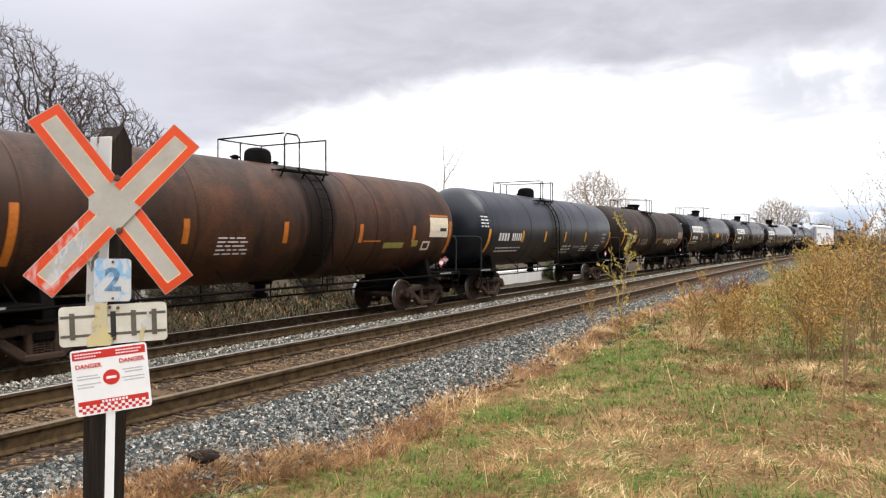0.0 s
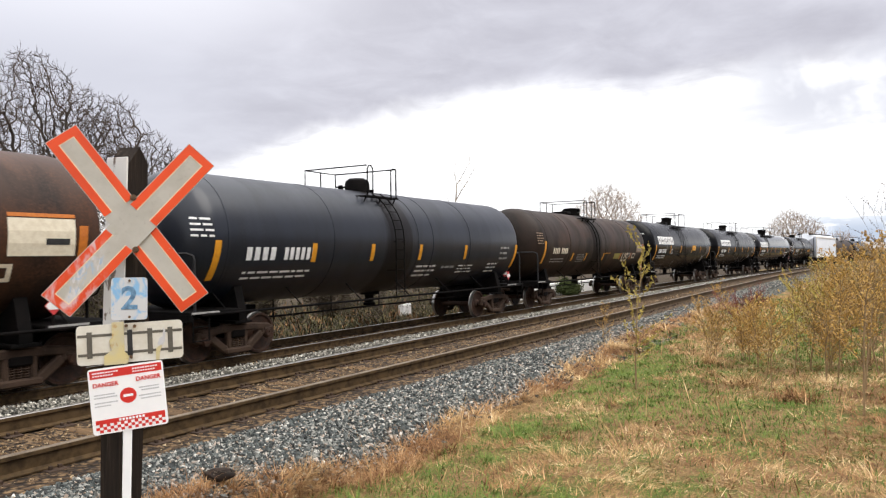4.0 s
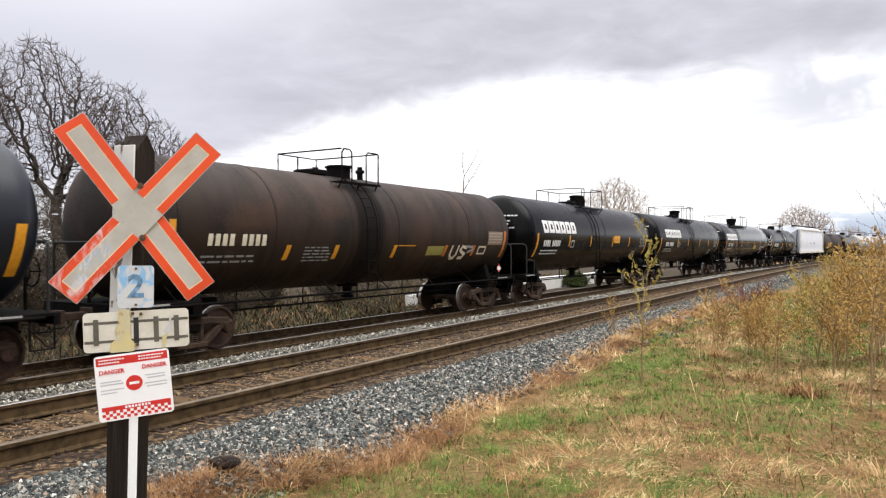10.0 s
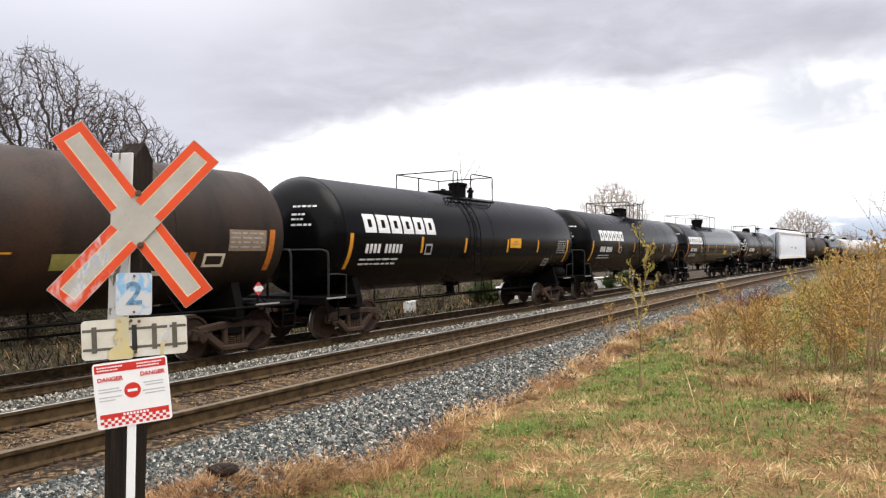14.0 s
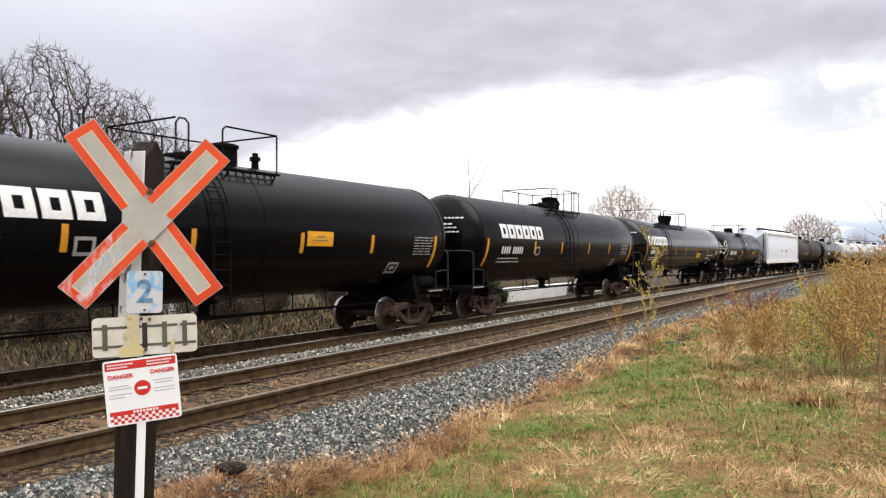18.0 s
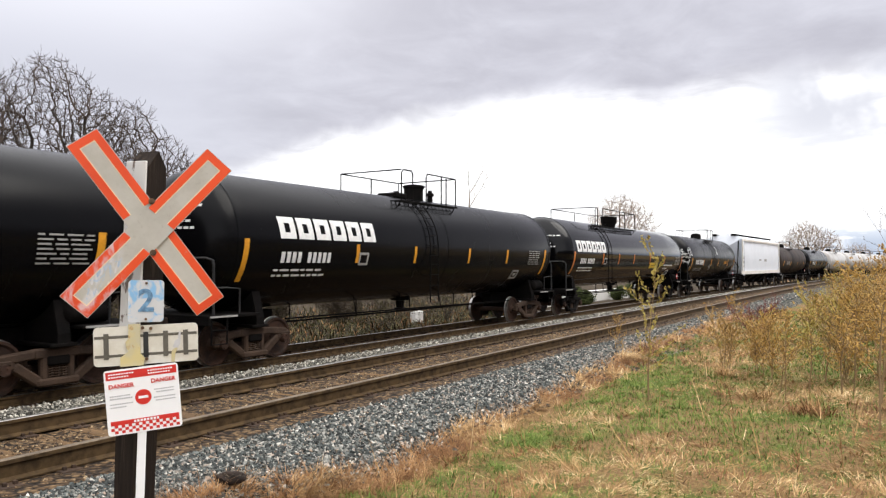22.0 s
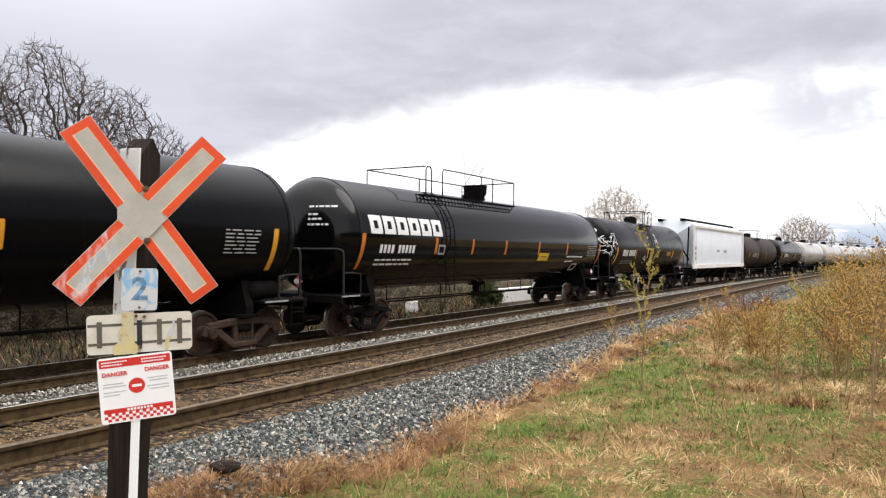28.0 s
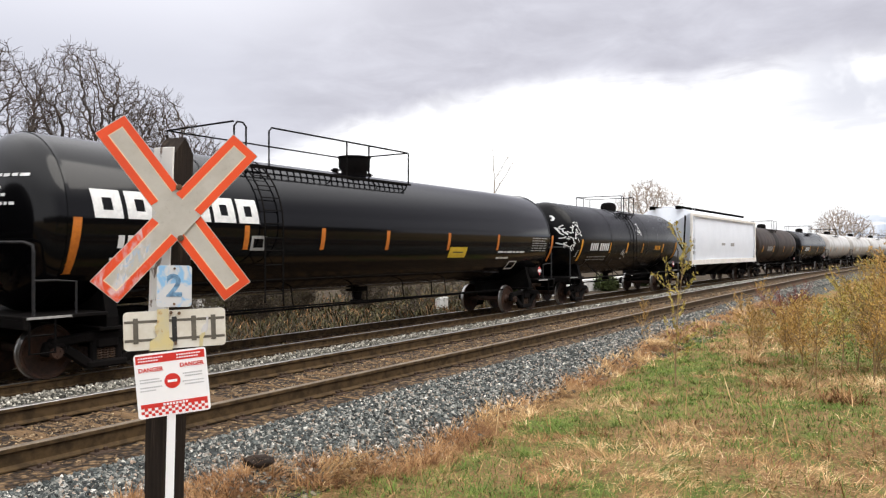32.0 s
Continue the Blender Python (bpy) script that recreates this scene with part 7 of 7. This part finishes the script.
    # woods on the near side of the line, mirrored in the glossy tanks
    verts, faces = [], []
    for k in range(5200):
        y = rs.uniform(-70, 75)
        x = rs.uniform(26, 34) + (max(0.0, y) * 0.12)
        c = Vector((x, y, (6.2 + 2.0 * noise.noise((y * 0.12, 0.0, 2.0))) * rs.random() ** 0.7))
        s = rs.uniform(0.4, 1.0)
        b = len(verts)
        for q in range(5):
            verts.append((c.x + rs.uniform(-0.4, 0.4), c.y + s * math.cos(q * 1.2566) * rs.uniform(0.6, 1.3), c.z + s * math.sin(q * 1.2566) * rs.uniform(0.6, 1.3)))
        faces.append(tuple(range(b, b + 5)))
    tagged(sheet("near_woods", verts, faces, M["near_wood"]), "dense grey-green woods beside the meadow", "woods", kind="stuff")
    # low pale wall along the far side of the line
    wall = thing("concrete_wall", "low pale concrete wall in the weeds behind the train", "wall")
    for k in range(8):
        bm = bmesh.new()
        y0 = 33.3 + 3.0 * k
        box(bm, -17.9, -17.6, y0 + 0.01, y0 + 2.99, -0.7, 0.34, 0.02)
        part("wall_block", bm, M["pale"], wall)
    # more pale blocks, added for bright flecks of unknown source behind the brambles
    wall = thing("concrete_wall", "pale wall blocks added for bright flecks behind bare brambles", "wall")
    for k in range(2):
        bm = bmesh.new()
        y0 = 18.4 + 2.1 * k
        box(bm, -24.3, -24.0, y0 + 0.01, y0 + 2.09, -0.7, 0.62, 0.02)
        part("wall_block", bm, M["pale"], wall)


def clod():
    """A dark lump of uprooted dead grass at the foot of the bank."""
    x, y = -4.42, 3.95
    ob = thing("grass_clod", "dark brown clod of dead grass and soil on the stones", "clod", m=pose(x, y, 0.47, 0, 0, 46))
    bm = bmesh.new()
    bmesh.ops.create_icosphere(bm, subdivisions=3, radius=0.070)
    for v in bm.verts:
        k = 1 + 0.5 * noise.noise(v.co * 9) + 0.25 * noise.noise(v.co * 25)
        v.co = Vector((v.co.x * 1.75 * k, v.co.y * 0.8 * k, v.co.z * 0.75 * k))
    part("soil", bm, M["clod"], ob, smooth=True)
    rnd = random.Random(2)
    spots = [(rnd.gauss(0, 0.08), rnd.gauss(0, 0.035), 0.02) for _ in range(110)]
    tagged(blades("dead_blades", spots, (0.03, 0.10), 0.004, 1.1, M["thorn_leaf"], 61), kind="stuff").parent = ob


M["clod"] = plain("dark crumbly soil", (0.032, 0.018, 0.011), (0.012, 0.008, 0.006), 14.0, 0.95, 0.0, 0.8)
M["pale"] = plain("pale concrete", (0.86, 0.85, 0.83), (0.76, 0.75, 0.72), 2.0, 0.85, 0.0, 0.2)
meadow()
clod()
shrubs()
trees()
brush_behind()


# ---- loose ballast stones ----
def stone_field(name, label, spots, sizes, material, seed):
    rs = np.random.RandomState(seed)
    p = np.asarray(spots, float)
    n = len(p)
    base = np.array([(1, 0, 0), (-1, 0, 0), (0, 1, 0), (0, -1, 0), (0, 0, 1), (0, 0, -1)], float)
    tri = np.array([(0, 2, 4), (2, 1, 4), (1, 3, 4), (3, 0, 4), (2, 0, 5), (1, 2, 5), (3, 1, 5), (0, 3, 5)])
    s = (rs.uniform(sizes[0], sizes[1], n) * np.clip(1 + 0.02 * (p[:, 1] - 8.0), 1.0, 1.7))[:, None, None] * rs.uniform(0.55, 1.25, (n, 6, 1))
    v = base[None] * s * np.array([1.0, 1.0, 0.8]) + rs.normal(0, 0.16, (n, 6, 3)) * s
    a, t = rs.uniform(0, 6.283, n), rs.uniform(0, 6.283, n)
    ca, sa, ct, st = np.cos(a), np.sin(a), np.cos(t), np.sin(t)
    x = v[..., 0] * ca[:, None] - v[..., 1] * sa[:, None]
    y = v[..., 0] * sa[:, None] + v[..., 1] * ca[:, None]
    z = v[..., 2]
    y, z = y * ct[:, None] - z * st[:, None], y * st[:, None] + z * ct[:, None]
    v = np.stack([x, y, z], -1) + p[:, None, :]
    f = (np.arange(n)[:, None, None] * 6 + tri[None]).reshape(-1, 3)
    mesh = bpy.data.meshes.new(name)
    mesh.from_pydata(v.reshape(-1, 3).tolist(), [], f.tolist())
    mesh.materials.append(material)
    tagged(new(name, mesh), label, "ballast stones", kind="stuff")


def ballast_stones():
    rnd = random.Random(31)
    near_bank, crest, between, low = [], [], [], []
    while len(near_bank) < 122000:
        y = 2.0 + 50 * rnd.random() ** 1.75 if rnd.random() < 0.9 else rnd.uniform(-9.0, 2.0)
        u = rnd.uniform(1.28, 3.2)
        x = NEAR_X + u
        if x > edge_x(y) + (0.02 if y > 6 else 0.10) + 0.07 * rnd.gauss(0, 1):
            continue
        z = max(bank_z(u), ground_z(x, y) if x > -4.3 else -9)
        near_bank.append((x + bend(y), y, z + rnd.uniform(-0.01, 0.02)))
    while len(crest) < 20000:
        y = 2.0 + 60 * rnd.random() ** 1.6 if rnd.random() < 0.9 else rnd.uniform(-9.0, 2.0)
        u = rnd.uniform(-2.42, -1.28)
        crest.append((NEAR_X + u + bend(y), y, bank_z(u) + rnd.uniform(-0.01, 0.03)))
    while len(between) < 16000:
        y = 2.0 + 40 * rnd.random() ** 1.8 if rnd.random() < 0.88 else rnd.uniform(-9.0, 2.0)
        u = rnd.uniform(-1.28, 1.28)
        if abs(abs(u) - 0.7535) < 0.10:
            continue
        between.append((NEAR_X + u + bend(y), y, 0.385 + rnd.uniform(-0.014, 0.010)))
    while len(low) < 14000:
        y = 2.0 + 50 * rnd.random() ** 1.5 if rnd.random() < 0.88 else rnd.uniform(-9.0, 2.0)
        u = rnd.uniform(-2.0, 2.6)
        if abs(abs(u) - 0.7535) < 0.10:
            continue
        low.append((TRAIN_X + u + bend(y), y, -0.205 + rnd.uniform(-0.015, 0.015)))
    stone_field("ballast_stones", "loose grey crushed stones on the bank", near_bank, (0.015, 0.033), M["stone"], 1)
    stone_field("ballast_stones", "pale crushed stones beyond the near rails", crest, (0.014, 0.030), M["stone_pale"], 2)
    stone_field("ballast_stones", "brown stones between the ties", between, (0.010, 0.024), M["stone_brown"], 3)
    stone_field("ballast_stones", "brown stones under the train's track", low, (0.02, 0.036), M["stone_brown"], 4)


M["stone_pale"] = stones("pale crushed stone", (0.0, (0.045, 0.042, 0.034)), (0.4, (0.14, 0.132, 0.110)), (0.8, (0.34, 0.315, 0.26)), (1.0, (0.68, 0.65, 0.56)))
ballast_stones()

# ---- what moves ----
RUN = [(0, -55.89), (0.5, -54.23), (1, -52.59), (1.5, -50.97), (2, -49.33), (2.5, -47.69), (3, -46.08), (3.5, -44.50), (5.5, -38.30), (6, -36.81), (6.5, -35.31), (7, -33.79), (7.5, -32.23),
       (8, -30.69), (8.5, -29.19), (9, -27.73), (9.5, -26.26), (10, -24.80), (10.5, -23.36), (11, -21.94), (11.5, -20.54), (12, -19.16), (12.5, -17.78), (13, -16.38), (13.5, -14.98), (14, -13.60),
       (14.5, -12.22), (16.5, -6.89), (17, -5.53), (17.5, -4.13), (18, -2.73), (18.5, -1.36), (19, 0.0), (19.5, 1.33), (20, 2.66), (20.5, 3.97), (21, 5.27), (21.5, 6.54), (22, 7.77), (22.5, 9.0),
       (23, 10.23), (23.5, 11.46), (24, 12.67), (24.5, 13.85), (25, 15.01), (25.5, 16.17), (27.5, 20.70), (28, 21.82), (28.5, 22.92), (29, 23.98), (29.5, 25.04), (30, 26.08), (30.5, 27.10),
       (31, 28.11), (31.5, 29.11), (32, 30.11)]


def motions():
    """The cars roll south along the line and slow down; their wheels turn with them."""
    for car, y in TRAIN:
        walk(car, [(t, on_track(0, y - s)) for t, s in RUN])
    far, times = [s for _, s in RUN], [t for t, _ in RUN]
    count = int((far[-1] - far[0]) / 0.62) + 1
    rolled = [far[0] + (far[-1] - far[0]) * k / count for k in range(count + 1)]
    for wheels, y, start in WHEELSETS:
        walk(wheels, [(float(np.interp(s, far, times)), pose(0, y, WHEEL_R, math.degrees(start + s / WHEEL_R))) for s in rolled])


motions()
